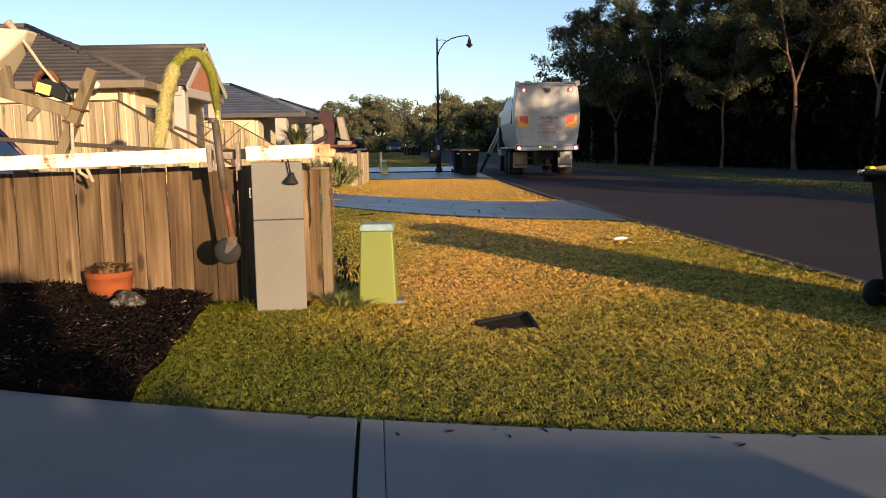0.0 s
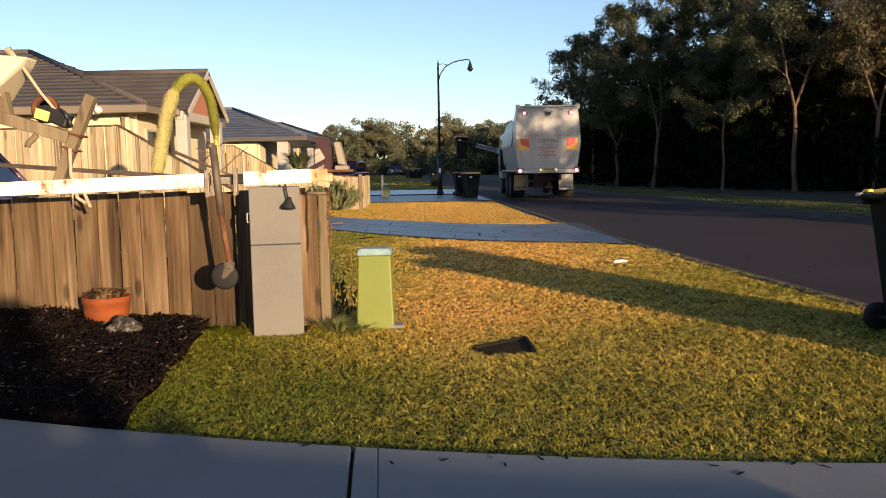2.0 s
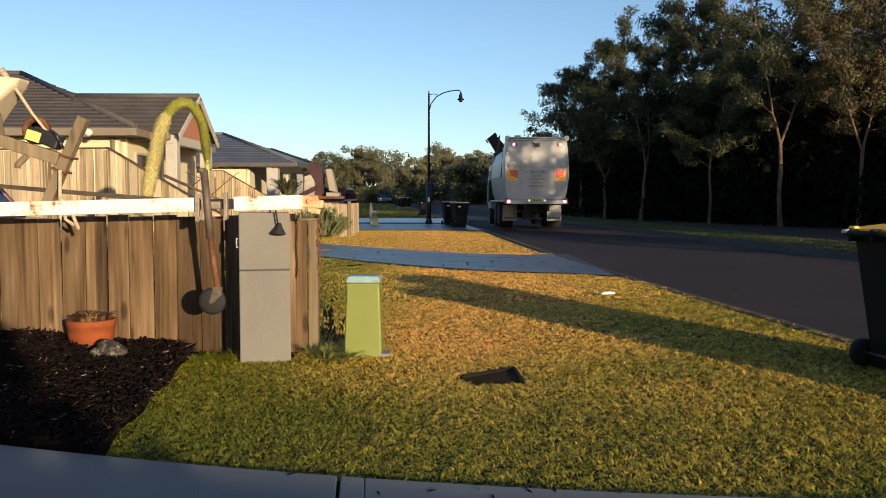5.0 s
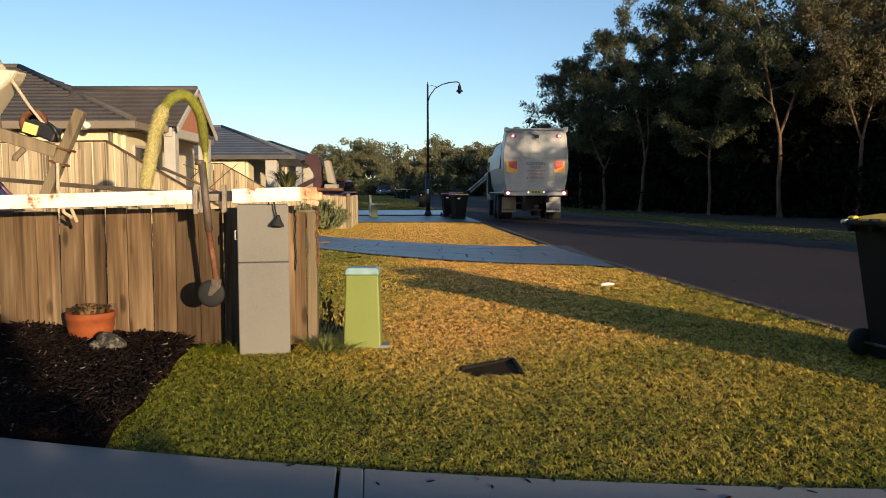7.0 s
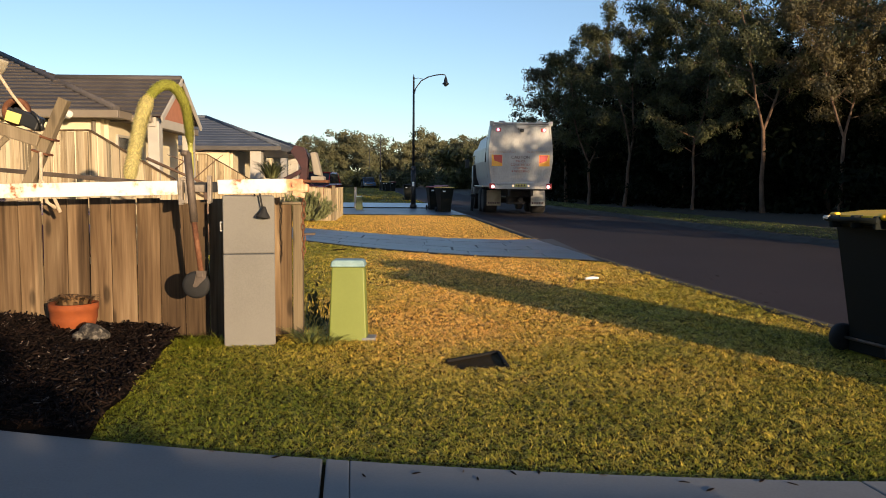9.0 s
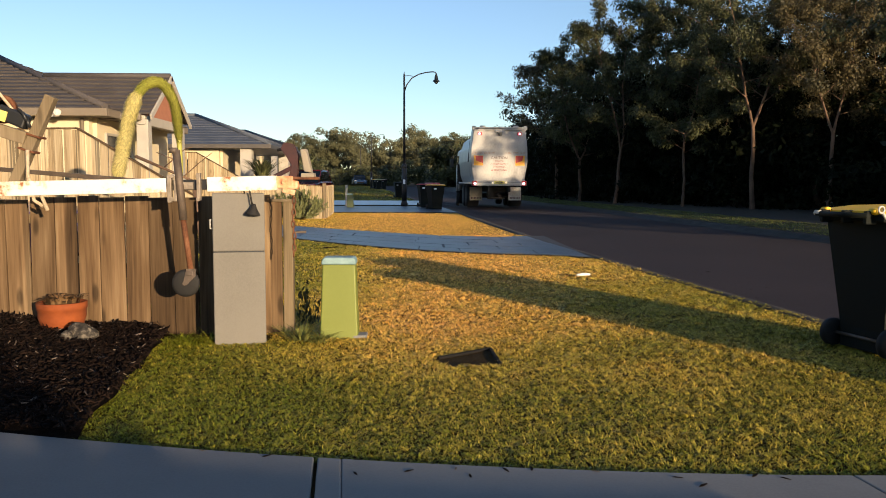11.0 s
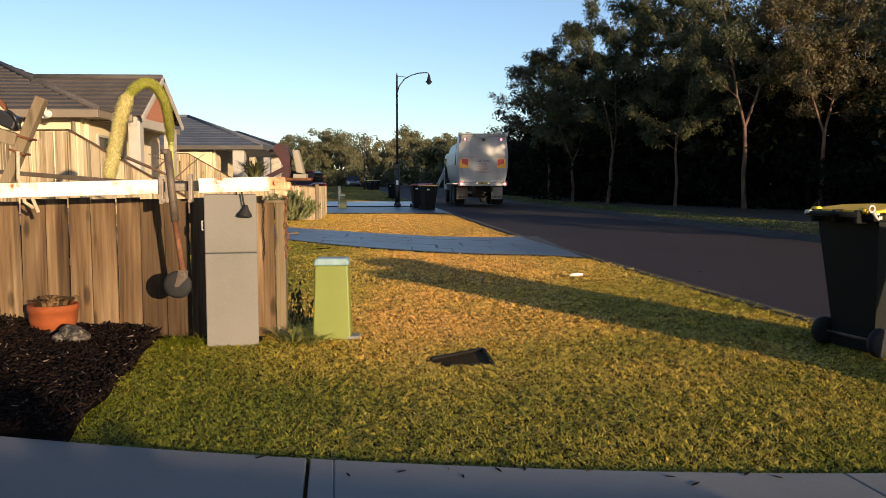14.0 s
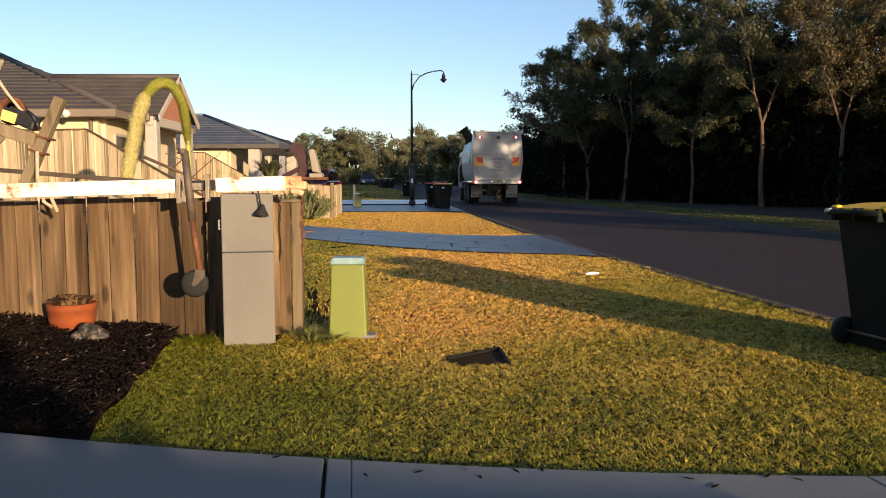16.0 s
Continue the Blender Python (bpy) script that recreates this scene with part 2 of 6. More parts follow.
LID_YELLOW = material("yellow_plastic", [(0.85, 0.47, 0.008), (0.9, 0.53, 0.015)], 3, 0.45, 0.05)
LID_RED = material("red_plastic", [(0.40, 0.022, 0.02), (0.48, 0.035, 0.03)], 3, 0.45, 0.05)
LID_DULL = material("dull_yellow_plastic", [(0.30, 0.27, 0.05), (0.38, 0.33, 0.07)], 3, 0.5, 0.05)
ROOF_BROWN = material("brown_roof_tile", [(0.047, 0.041, 0.041), (0.08, 0.069, 0.065)], 1.4, 0.75, 0.3, fine=20, per_object=0.08)
# Grey tiles made bluer: the sky's reflection is put into their colour.
ROOF_GREY = material("sky_tinted_grey_roof_tile", [(0.05, 0.062, 0.085), (0.085, 0.10, 0.13)], 1.4, 0.7, 0.3, fine=20)
CREAM = material("cream_render", [(0.56, 0.48, 0.32), (0.64, 0.56, 0.39)], 1.5, 0.85, 0.15)
FASCIA = material("taupe_fascia", [(0.155, 0.125, 0.09), (0.20, 0.163, 0.12)], 2, 0.6, 0.05)
WHITE_TRIM = material("white_trim", [(0.34, 0.32, 0.28), (0.42, 0.39, 0.34)], 3, 0.6, 0.1)
BRICK_RED = material("red_brick_infill", [(0.30, 0.12, 0.07), (0.40, 0.17, 0.10)], 9, 0.85, 0.3)
DARK_FASCIA = material("dark_gutter", [(0.06, 0.055, 0.05), (0.09, 0.08, 0.07)], 2, 0.5, 0.05)
WINDOW_DARK = material("dark_window_glass", [(0.015, 0.018, 0.02), (0.03, 0.033, 0.035)], 2, 0.12, 0)
TRUCK_WHITE = material("dusty_white_paint", [(0.25, 0.243, 0.23), (0.375, 0.37, 0.355), (0.46, 0.455, 0.44)], 1.3, 0.40, 0.08, fine=14, stretch=(1.6, 1.6, 0.7), fine_mix=0.35)
TRUCK_DIRTY = material("road_dirt_on_paint", [(0.22, 0.17, 0.11), (0.42, 0.36, 0.26)], 3, 0.75, 0.15)
CHASSIS = material("dirty_black_chassis", [(0.009, 0.008, 0.007), (0.03, 0.023, 0.018)], 5, 0.8, 0.2)
MARK_ORANGE = material("reflective_amber", [(0.85, 0.36, 0.02), (0.9, 0.42, 0.03)], 6, 0.35, 0)
MARK_RED = material("reflective_red", [(0.55, 0.03, 0.03), (0.62, 0.05, 0.04)], 6, 0.35, 0)
INK = material("faded_ink", [(0.06, 0.03, 0.035), (0.10, 0.05, 0.05)], 9, 0.6, 0)
INK_RED = material("faded_red_ink", [(0.24, 0.06, 0.06), (0.30, 0.085, 0.08)], 9, 0.6, 0)
INK_PALE = material("pale_brown_ink", [(0.30, 0.19, 0.14), (0.36, 0.24, 0.18)], 9, 0.6, 0)
PLATE = material("plate_yellow", [(0.55, 0.50, 0.10), (0.62, 0.56, 0.16)], 9, 0.5, 0)
LIGHT_ON = glowing("lit_brake_light", (1.0, 0.45, 0.45), 1.6)
LIGHT_PINK = glowing("lit_marker_light", (1.0, 0.30, 0.42), 2.0)
LIGHT_OFF = material("red_lens", [(0.35, 0.03, 0.03), (0.42, 0.05, 0.05)], 6, 0.25, 0)
CAR_RED = material("red_car_paint", [(0.20, 0.015, 0.02), (0.25, 0.025, 0.028)], 2, 0.25, 0, metal=0.2)
CAR_BLUE = material("blue_car_paint", [(0.03, 0.07, 0.13), (0.05, 0.10, 0.17)], 2, 0.25, 0, metal=0.2)
CAR_SILVER = material("purple_car_paint", [(0.15, 0.075, 0.11), (0.21, 0.11, 0.15)], 2, 0.25, 0, metal=0.3)
CHROME = material("bright_metal", [(0.6, 0.6, 0.6), (0.7, 0.7, 0.7)], 6, 0.2, 0, metal=1.0)
GUARD = material("dull_beige_sheet", [(0.22, 0.19, 0.145), (0.30, 0.26, 0.20)], 5, 0.7, 0.15)
CLAMP_STEEL = material("weathered_galvanised_clamp", [(0.16, 0.13, 0.10), (0.34, 0.29, 0.23)], 16, 0.6, 0.2, metal=0.2)
TWINE = material("boat_canvas", [(0.52, 0.45, 0.32), (0.62, 0.54, 0.40)], 4, 0.85, 0.2)
BARK = material("gum_bark", [(0.05, 0.030, 0.020), (0.12, 0.072, 0.045), (0.22, 0.14, 0.09)], 3, 0.9, 0.6, stretch=(2, 2, 0.6), fine=20, bump_size=0.02)
LEAF_GUM = leafy("gum_leaves", (0.030, 0.041, 0.014), (0.100, 0.103, 0.038), 0.5)
LEAF_RUST = leafy("rusty_gum_leaves", (0.035, 0.035, 0.0135), (0.128, 0.100, 0.038), 0.5)
# Leaves near black: the wood's deep shade is put into their colour.
LEAF_SHADED = leafy("leaves_dark_for_shade", (0.005, 0.008, 0.003), (0.013, 0.017, 0.006), 0.5)
LEAF_SHADED.node_tree.nodes["Principled BSDF"].inputs["Specular IOR Level"].default_value = 0.08
LEAF_FAR = leafy("olive_gum_leaves", (0.066, 0.072, 0.033), (0.128, 0.122, 0.058), 0.15, 0.75, 0.15)
LEAF_SHRUB = leafy("grey_green_shrub_leaves", (0.075, 0.095, 0.035), (0.21, 0.22, 0.085), 0.5)
LEAF_WEED = leafy("weed_leaves", (0.11, 0.14, 0.03), (0.30, 0.30, 0.08), 0.5)
SCRUB_GROUND = material("leaf_littered_soil", [(0.012, 0.010, 0.006), (0.03, 0.023, 0.014)], 0.6, 0.95, 0.6, fine=12)


# ---- mesh tools ----
def box(bm, c, s, m=None, bevel=0.0):
    """A box with centre c and size s, turned by m about c."""
    t = Matrix.Translation(c) @ (m.to_3x3().to_4x4() if m else Matrix()) @ Matrix.Diagonal((*s, 1))
    made = bmesh.ops.create_cube(bm, size=1.0, matrix=t)
    if bevel:
        edges = list({e for v in made["verts"] for e in v.link_edges})
        bmesh.ops.bevel(bm, geom=edges, offset=bevel, segments=2, affect="EDGES", profile=0.5)
    return made


def tube(bm, points, radii, seg=8, caps=True):
    """A round bar through the points."""
    points = [Vector(p) for p in points]
    if not hasattr(radii, "__len__"):
        radii = [radii] * len(points)
    rings = []
    up = None
    for i, p in enumerate(points):
        d = (points[min(i + 1, len(points) - 1)] - points[max(i - 1, 0)]).normalized()
        if up is None:
            up = d.orthogonal().normalized()
        up = (up - d * up.dot(d))
        up = up.normalized() if up.length > 1e-6 else d.orthogonal().normalized()
        side = d.cross(up)
        rings.append([bm.verts.new(p + (up * math.cos(a) + side * math.sin(a)) * radii[i])
                      for a in (2 * math.pi * k / seg for k in range(seg))])
    for a, b in zip(rings, rings[1:]):
        for k in range(seg):
            bm.faces.new((a[k], a[(k + 1) % seg], b[(k + 1) % seg], b[k])).smooth = True
    if caps:
        bm.faces.new(rings[0][::-1])
        bm.faces.new(rings[-1])


def lathe(bm, profile, seg=24, centre=(0, 0, 0), m=None):
    """A body of revolution about z from (radius, height) pairs."""
    m = (Matrix.Translation(centre) @ m) if m else Matrix.Translation(centre)
    rings = []
    for r, z in profile:
        rings.append([bm.verts.new(m @ Vector((r * math.cos(a), r * math.sin(a), z)))
                      for a in (2 * math.pi * k / seg for k in range(seg))])
    for a, b in zip(rings, rings[1:]):
        for k in range(seg):
            bm.faces.new((a[k], a[(k + 1) % seg], b[(k + 1) % seg], b[k])).smooth = True
    bm.faces.new(rings[0][::-1])
    bm.faces.new(rings[-1])


def prism(bm, outline, axis, lo, hi):
    """An outline (u, v pairs) drawn out along an axis: 'x': (y, z), 'y': (x, z), 'z': (x, y)."""
    def at(u, v, w):
        return {"x": (w, u, v), "y": (u, w, v), "z": (u, v, w)}[axis]
    a = [bm.verts.new(at(u, v, lo)) for u, v in outline]
    b = [bm.verts.new(at(u, v, hi)) for u, v in outline]
    n = len(a)
    for k in range(n):
        bm.faces.new((a[k], a[(k + 1) % n], b[(k + 1) % n], b[k]))
    bm.faces.new(a[::-1])
    bm.faces.new(b)
    bmesh.ops.recalc_face_normals(bm, faces=bm.faces[:])


def soften(bm, offset, seg=2, angle=30):
    edges = [e for e in bm.edges if len(e.link_faces) == 2 and e.calc_face_angle(0) > radians(angle)]
    bmesh.ops.bevel(bm, geom=edges, offset=offset, segments=seg, affect="EDGES", profile=0.5)


def mesh_of(bm, name, mat):
    me = bpy.data.meshes.new(name)
    bm.to_mesh(me)
    bm.free()
    me.materials.append(mat)
    return me


def part(name, bm, mat, parent, label=""):
    ob = new(name, mesh_of(bm, name, mat))
    ob.parent = parent
    return tagged(ob, label=label)


def thing(name, m, label, category, group="", kind=""):
    ob = new(name)
    ob.matrix_basis = m
    return tagged(ob, label, category, group, kind)


def whole(name, bm, mat, label, category, m=None, group="", kind=""):
    ob = new(name, mesh_of(bm, name, mat))
    if m:
        ob.matrix_basis = m
    return tagged(ob, label, category, group, kind)


def stuff_mesh(name, verts, faces, mat, attributes=None):
    """A large mesh from number arrays; faces have one size."""
    me = bpy.data.meshes.new(name)
    verts, faces = np.asarray(verts, dtype=np.float32), np.asarray(faces, dtype=np.int32)
    me.vertices.add(len(verts))
    me.vertices.foreach_set("co", verts.ravel())
    k = faces.shape[1]
    me.loops.add(faces.size)
    me.loops.foreach_set("vertex_index", faces.ravel())
    me.polygons.add(len(faces))
    me.polygons.foreach_set("loop_start", np.arange(0, faces.size, k, dtype=np.int32))
    for key, values in (attributes or {}).items():
        me.attributes.new(key, "FLOAT", "POINT").data.foreach_set("value", np.asarray(values, dtype=np.float32))
    me.materials.append(mat)
    me.update(calc_edges=True)
    me.validate()
    return me


def bm_new():
    return bmesh.new()


def leaf_cards(c, leaf, nr, hang=0.5, out=None):
    """Leaves at the places c; out: the side of its clump on which each one hangs, to which it turns its face."""
    n = len(c)
    u = nr.normal(0, 1, (n, 3))
    u[:, 2] -= hang
    if out is not None:
        face = out / (np.linalg.norm(out, axis=1)[:, None] + 1e-9) + nr.normal(0, 0.38, (n, 3))
        face /= np.linalg.norm(face, axis=1)[:, None]
        u -= face * (u * face).sum(1)[:, None]
    u /= np.linalg.norm(u, axis=1)[:, None]
    w = np.cross(u, nr.normal(0, 1, (n, 3)) if out is None else face)
    w /= np.linalg.norm(w, axis=1)[:, None] + 1e-9
    L = leaf * nr.uniform(0.6, 1.4, n)[:, None]
    W = L * nr.uniform(0.28, 0.5, n)[:, None]
    v = np.stack([c - u * L / 2, c + w * W / 2, c + u * L / 2, c - w * W / 2], 1)
    return v.reshape(-1, 3), np.arange(4 * n).reshape(-1, 4)


# ---- lie of the land ----
def gz(x, y):
    """Height of the ground."""
    return 0.006 * np.maximum(0, y - 5.0) + 0.008 * np.maximum(0, y - 45.0)


ROAD_Y = (-90, -20, 0, 6.3, 16, 22, 28, 36, 52, 86, 112, 160, 240)
ROAD_X = (19, 7.0, 4.05, 3.26, 2.24, 1.84, 1.53, 1.0, -0.6, -3.6, -7.5, -18, -40)
ROAD_WIDE = 6.3
_y = np.linspace(-90, 240, 331)
_x = np.interp(_y, ROAD_Y, ROAD_X)
for _ in range(3):
    _x[3:-3] = np.convolve(_x, np.ones(7) / 7, "valid")


def kerb_x(y):
    return np.interp(y, _y, _x)


def edge_y(x):
    """The pavement's far edge."""
    return 2.83 + 0.045 * np.maximum(0, 1.9 - x) ** 1.85 * 1.15


# ---- ground, road, pavement ----
def sheet(name, xs_of_y, ys, mat, lift, label, category, across=2, fade=0.0):
    """A sheet between two edges, given by a function of y, laid on the ground at a lift."""
    verts, faces = [], []
    for y in ys:
        a, b = xs_of_y(y)
        for i in range(across + 1):
            x = a + (b - a) * i / across
            verts.append((x, y, float(gz(x, y)) + lift))
    w = across + 1
    for j in range(len(ys) - 1):
        for i in range(across):
            faces.append((j * w + i, j * w + i + 1, (j + 1) * w + i + 1, (j + 1) * w + i))
    ob = new(name, stuff_mesh(name, verts, faces, mat))
    return tagged(ob, label, category, kind="structure")


def ground():
    ys = np.concatenate([np.linspace(-300, -20, 15), np.linspace(-15, 60, 76), np.linspace(65, 240, 36), np.linspace(280, 1200, 12)])
    # left of the road
    left = sheet("ground", lambda y: (-600.0, float(kerb_x(y)) - 0.13), ys, THATCH, -0.012,
                 "dry autumn lawn soil beside the road", "ground", 40)
    right = sheet("ground_far_side", lambda y: (float(kerb_x(y)) + ROAD_WIDE + 0.13, 600.0), ys, SCRUB_GROUND, -0.012,
                  "leaf littered soil under the trees", "ground", 40)
    ys = np.linspace(-90, 240, 331)
    sheet("road", lambda y: (float(kerb_x(y)) + 0.1, float(kerb_x(y)) + ROAD_WIDE - 0.1), ys, ASPHALT, -0.10,
          "dark reddish brown asphalt street", "road", 6)
    # rolled kerbs, in one piece on each side
    for name, side in (("kerb", -1), ("kerb_far_side", 1)):
        verts, faces = [], []
        shape = ((-0.14, -0.03), (-0.13, 0.004), (0.02, 0.0), (0.10, -0.03), (0.16, -0.085), (0.38, -0.096), (0.40, -0.14))
        for y in ys:
            k = float(kerb_x(y))
            for u, z in shape:
                x = k + u if side < 0 else k + ROAD_WIDE - u
                verts.append((x, y, float(gz(x, y)) + z))
        n = len(shape)
        for j in range(len(ys) - 1):
            for i in range(n - 1):
                q = (j * n + i, j * n + i + 1, (j + 1) * n + i + 1, (j + 1) * n + i)
                faces.append(q if side < 0 else q[::-1])
        tagged(new(name, stuff_mesh(name, verts, faces, KERB)), "weathered rolled concrete kerb along the street", "kerb", kind="structure")
    # grass strip beyond the road
    sheet("verge_far_side", lambda y: (float(kerb_x(y)) + ROAD_WIDE + 0.12, float(kerb_x(y)) + ROAD_WIDE + 2.6),
          np.linspace(-20, 120, 141), SCRUB_GROUND, 0.006, "thin grass strip along the far kerb", "verge", 4)


def pavement():
    """The concrete slabs on which the camera stands: a joint between two slabs."""
    def slab(name, x0, x1, m=None):
        bm = bm_new()
        slant = 0.10   # the joints run a little askew
        outline = [(x0 + slant * 6.3, -3.2)] + [(x1 + slant * 6.3, -3.2)]
        n = 24
        outline += [(x1 + (x0 - x1) * i / n, float(edge_y(x1 + (x0 - x1) * i / n))) for i in range(n + 1)]
        prism(bm, outline, "z", -0.10, 0.012)
        soften(bm, 0.006, 2, 50)
        return part(name, bm, CONCRETE, parent)
    parent = thing("pavement", pose(0, 0, 0), "smooth pale concrete pavement slabs with expansion joints", "pavement", kind="structure")
    for x0, x1 in ((-6.0, -2.9), (-2.893, -0.432), (-0.417, -0.322), (-0.3205, 1.62), (1.625, 3.55)):
        slab("slab", x0, x1)


ground()
pavement()


def driveway(name, y_low, y_high, x_left, mat, label, flare=0.5, size=0.62):
    """A stamped driveway between two curved sides that flare at the kerb; its stones are pieces on a mortar bed."""
    drive = thing(name, pose(0, 0, 0), label, "driveway", kind="structure")
    n = 28
    def sides(x):
        k = float(kerb_x(0.5 * (y_low(x) + y_high(x))))
        f = flare * max(0.0, 1 - (k - x) / 1.2) ** 2
        return y_low(x) - f, y_high(x) + f
    xr = float(kerb_x(y_low(2))) - 0.1
    verts, faces = [], []
    for i in range(n + 1):
        x = x_left + (xr - x_left) * i / n
        a, b = sides(x)
        for j in range(9):
            y = a + (b - a) * j / 8
            verts.append((x, y, float(gz(x, y)) + 0.012))
    for i in range(n):
        for j in range(8):
            q = (i * 9 + j, (i + 1) * 9 + j, (i + 1) * 9 + j + 1, i * 9 + j + 1)
            faces.append(q)
    bed = new("bed", stuff_mesh("bed", verts, faces, JOINT))
    bed.parent = drive
    rng = random.Random(5)
    # stones in courses that follow the sides, with uneven corners
    courses = [0.0]
    while courses[-1] < 1:
        courses.append(min(1.0, courses[-1] + size * rng.uniform(0.8, 1.35) / 4.0))
    if courses[-1] - courses[-2] < 0.08:
        courses.pop(-2)
    for v0, v1 in zip(courses, courses[1:]):
        x = x_left + rng.uniform(-0.4, 0)
        while x < xr + 0.6:
            wide = size * rng.choice((0.8, 1.1, 1.5, 1.9))
            corners = []
            for cx, v in ((x, v0), (x + wide, v0), (x + wide, v1), (x, v1)):
                cx += 0.006 if cx == x else -0.006
                if 0 < v < 1:
                    cx += rng.uniform(-0.02, 0.02)
                a, b = sides(min(cx, xr))
                y = a + (b - a) * v + (0.008 if v == v0 else -0.008)
                corners.append((min(cx, float(kerb_x(y)) - 0.11), y))
            x += wide
            if min(corners[1][0] - corners[0][0], corners[2][0] - corners[3][0]) < 0.1:
                continue
            ox, oy = corners[0]
            bm = bm_new()
            low = [bm.verts.new((cx - ox, y - oy, float(gz(cx, y)) - float(gz(ox, oy)))) for cx, y in corners]
            mx, my = sum(c[0] for c in corners) / 4 - ox, sum(c[1] for c in corners) / 4 - oy
            high = [bm.verts.new((p.co.x + (mx - p.co.x) * 0.014, p.co.y + (my - p.co.y) * 0.014, p.co.z + 0.009)) for p in low]
            for k in range(4):
                bm.faces.new((low[k], low[(k + 1) % 4], high[(k + 1) % 4], high[k]))
            bm.faces.new(high)
            stone = new("paving_stone", mesh_of(bm, "paving_stone", mat))
            stone.parent = drive
            stone.matrix_basis = pose(ox, oy, float(gz(ox, oy)) + 0.0135 + rng.uniform(0, 0.002))
    return drive


driveway("driveway_1", lambda x: 12.0 + 0.33 * max(0.0, 1.6 - x) ** 1.65, lambda x: 15.65 + 0.62 * max(0.0, 1.2 - x) ** 1.25, -4.6, SLATE,
         "wet blue-grey stamped slate driveway across the verge")


def flat_patch(name, x0, x1, y0, y1, mat, lift, label, category):
    n = 10
    verts, faces = [], []
    for i in range(n + 1):
        for j in range(n + 1):
            x, y = x0 + (x1 - x0) * i / n, y0 + (y1 - y0) * j / n
            verts.append((min(x, float(kerb_x(y)) - 0.1), y, float(gz(x, y)) + lift))
    for i in range(n):
        for j in range(n):
            a = i * (n + 1) + j
            faces.append((a, a + n + 1, a + n + 2, a + 1))
    return tagged(new(name, stuff_mesh(name, verts, faces, mat)), label, category, kind="structure")


flat_patch("driveway_2", -9, 2.2, 28.6, 35.8, SLATE, 0.015, "dark wet slate driveway beyond the lawn", "driveway")
flat_patch("driveway_3", -9, 1.6, 37.6, 46.0, PALE_PAVE, 0.015, "pale concrete driveway beyond the street lamp", "driveway")


# ---- grass ----
def blades(name, spots, dry, height, width, label, rng, mat=GRASS, tuft=0.0, cell=0.04):
    """Grass as bent blades: spots (n, 2); the blades of a tuft, cell across, share their lean and height."""
    n = len(spots)
    u = np.floor(spots[:, 0] / cell + 0.45 * np.sin(spots[:, 1] * 2.3 / cell))
    v = np.floor(spots[:, 1] / cell + 0.45 * np.sin(spots[:, 0] * 1.9 / cell))
    r1, r2, r3 = (np.mod(np.sin(u * p + v * q) * 43758.5453, 1.0) for p, q in ((12.9898, 78.233), (39.346, 11.135), (73.156, 52.235)))
    a = 2 * np.pi * r1 + rng.normal(0, 0.8, n)
    h = height * rng.uniform(0.6, 1.2, n) * (1 + 0.35 * tuft) * (0.5 + 1.05 * r2)
    dry = np.clip(dry + 0.22 * (r3 - 0.5), 0, 1)
    w = width * rng.uniform(0.6, 1.2, n)
    lean = rng.uniform(0.5, 2.3, n) * h
    d = np.stack([np.cos(a), np.sin(a)], 1)
    s = np.stack([-np.sin(a), np.cos(a)], 1)
    z = gz(spots[:, 0], spots[:, 1]) - 0.012
    v = np.zeros((n, 4, 3), np.float32)
    v[:, 0, :2], v[:, 0, 2] = spots, z
    mid = spots + d * (lean * 0.35)[:, None]
    v[:, 1, :2], v[:, 2, :2] = mid + s * w[:, None] * 0.5, mid - s * w[:, None] * 0.5
    v[:, 1, 2] = v[:, 2, 2] = z + h * 0.55
    v[:, 3, :2] = spots + d * lean[:, None]
    v[:, 3, 2] = z + h * rng.uniform(0.7, 1.0, n)
    base = np.arange(n)[:, None] * 4
    tris = np.concatenate([base + (0, 1, 2), base + (2, 1, 3)], 0)
    me = stuff_mesh(name, v.reshape(-1, 3), tris, mat, {"dry": np.repeat(dry, 4)})
    return tagged(new(name, me), label, "grass", kind="stuff")


def patchy(x, y, seed=0.0):
    """A slow variation over the lawn, -1 to 1."""
    return (np.sin(x * 1.7 + 0.9 * np.sin(y * 1.1 + seed) + seed) + np.sin(y * 1.3 + 1.1 * np.sin(x * 0.8 - seed)) +
            0.7 * np.sin(x * 4.1 + y * 3.3 + seed) + 0.5 * np.sin(x * 9.7 - y * 7.9)) / 3.2


def in_drive(x, y):
    lo = 12.0 + 0.33 * np.maximum(0, 1.6 - x) ** 1.65
    hi = 15.65 + 0.62 * np.maximum(0, 1.2 - x) ** 1.25
    f = 0.5 * np.maximum(0, 1 - (kerb_x((lo + hi) / 2) - x) / 1.2) ** 2
    return (y > lo - f - 0.02) & (y < hi + f + 0.02)


def bed_edge(y):
    """Right edge of the mulch bed."""
    return -1.52 - 0.15 * (y - 3.4) - 0.014 * np.sin(y * 9)


# the service pit's corners, anticlockwise
PIT = [(0.186, 4.757), (0.49, 4.767), (0.47, 5.24), (0.11, 4.945)]


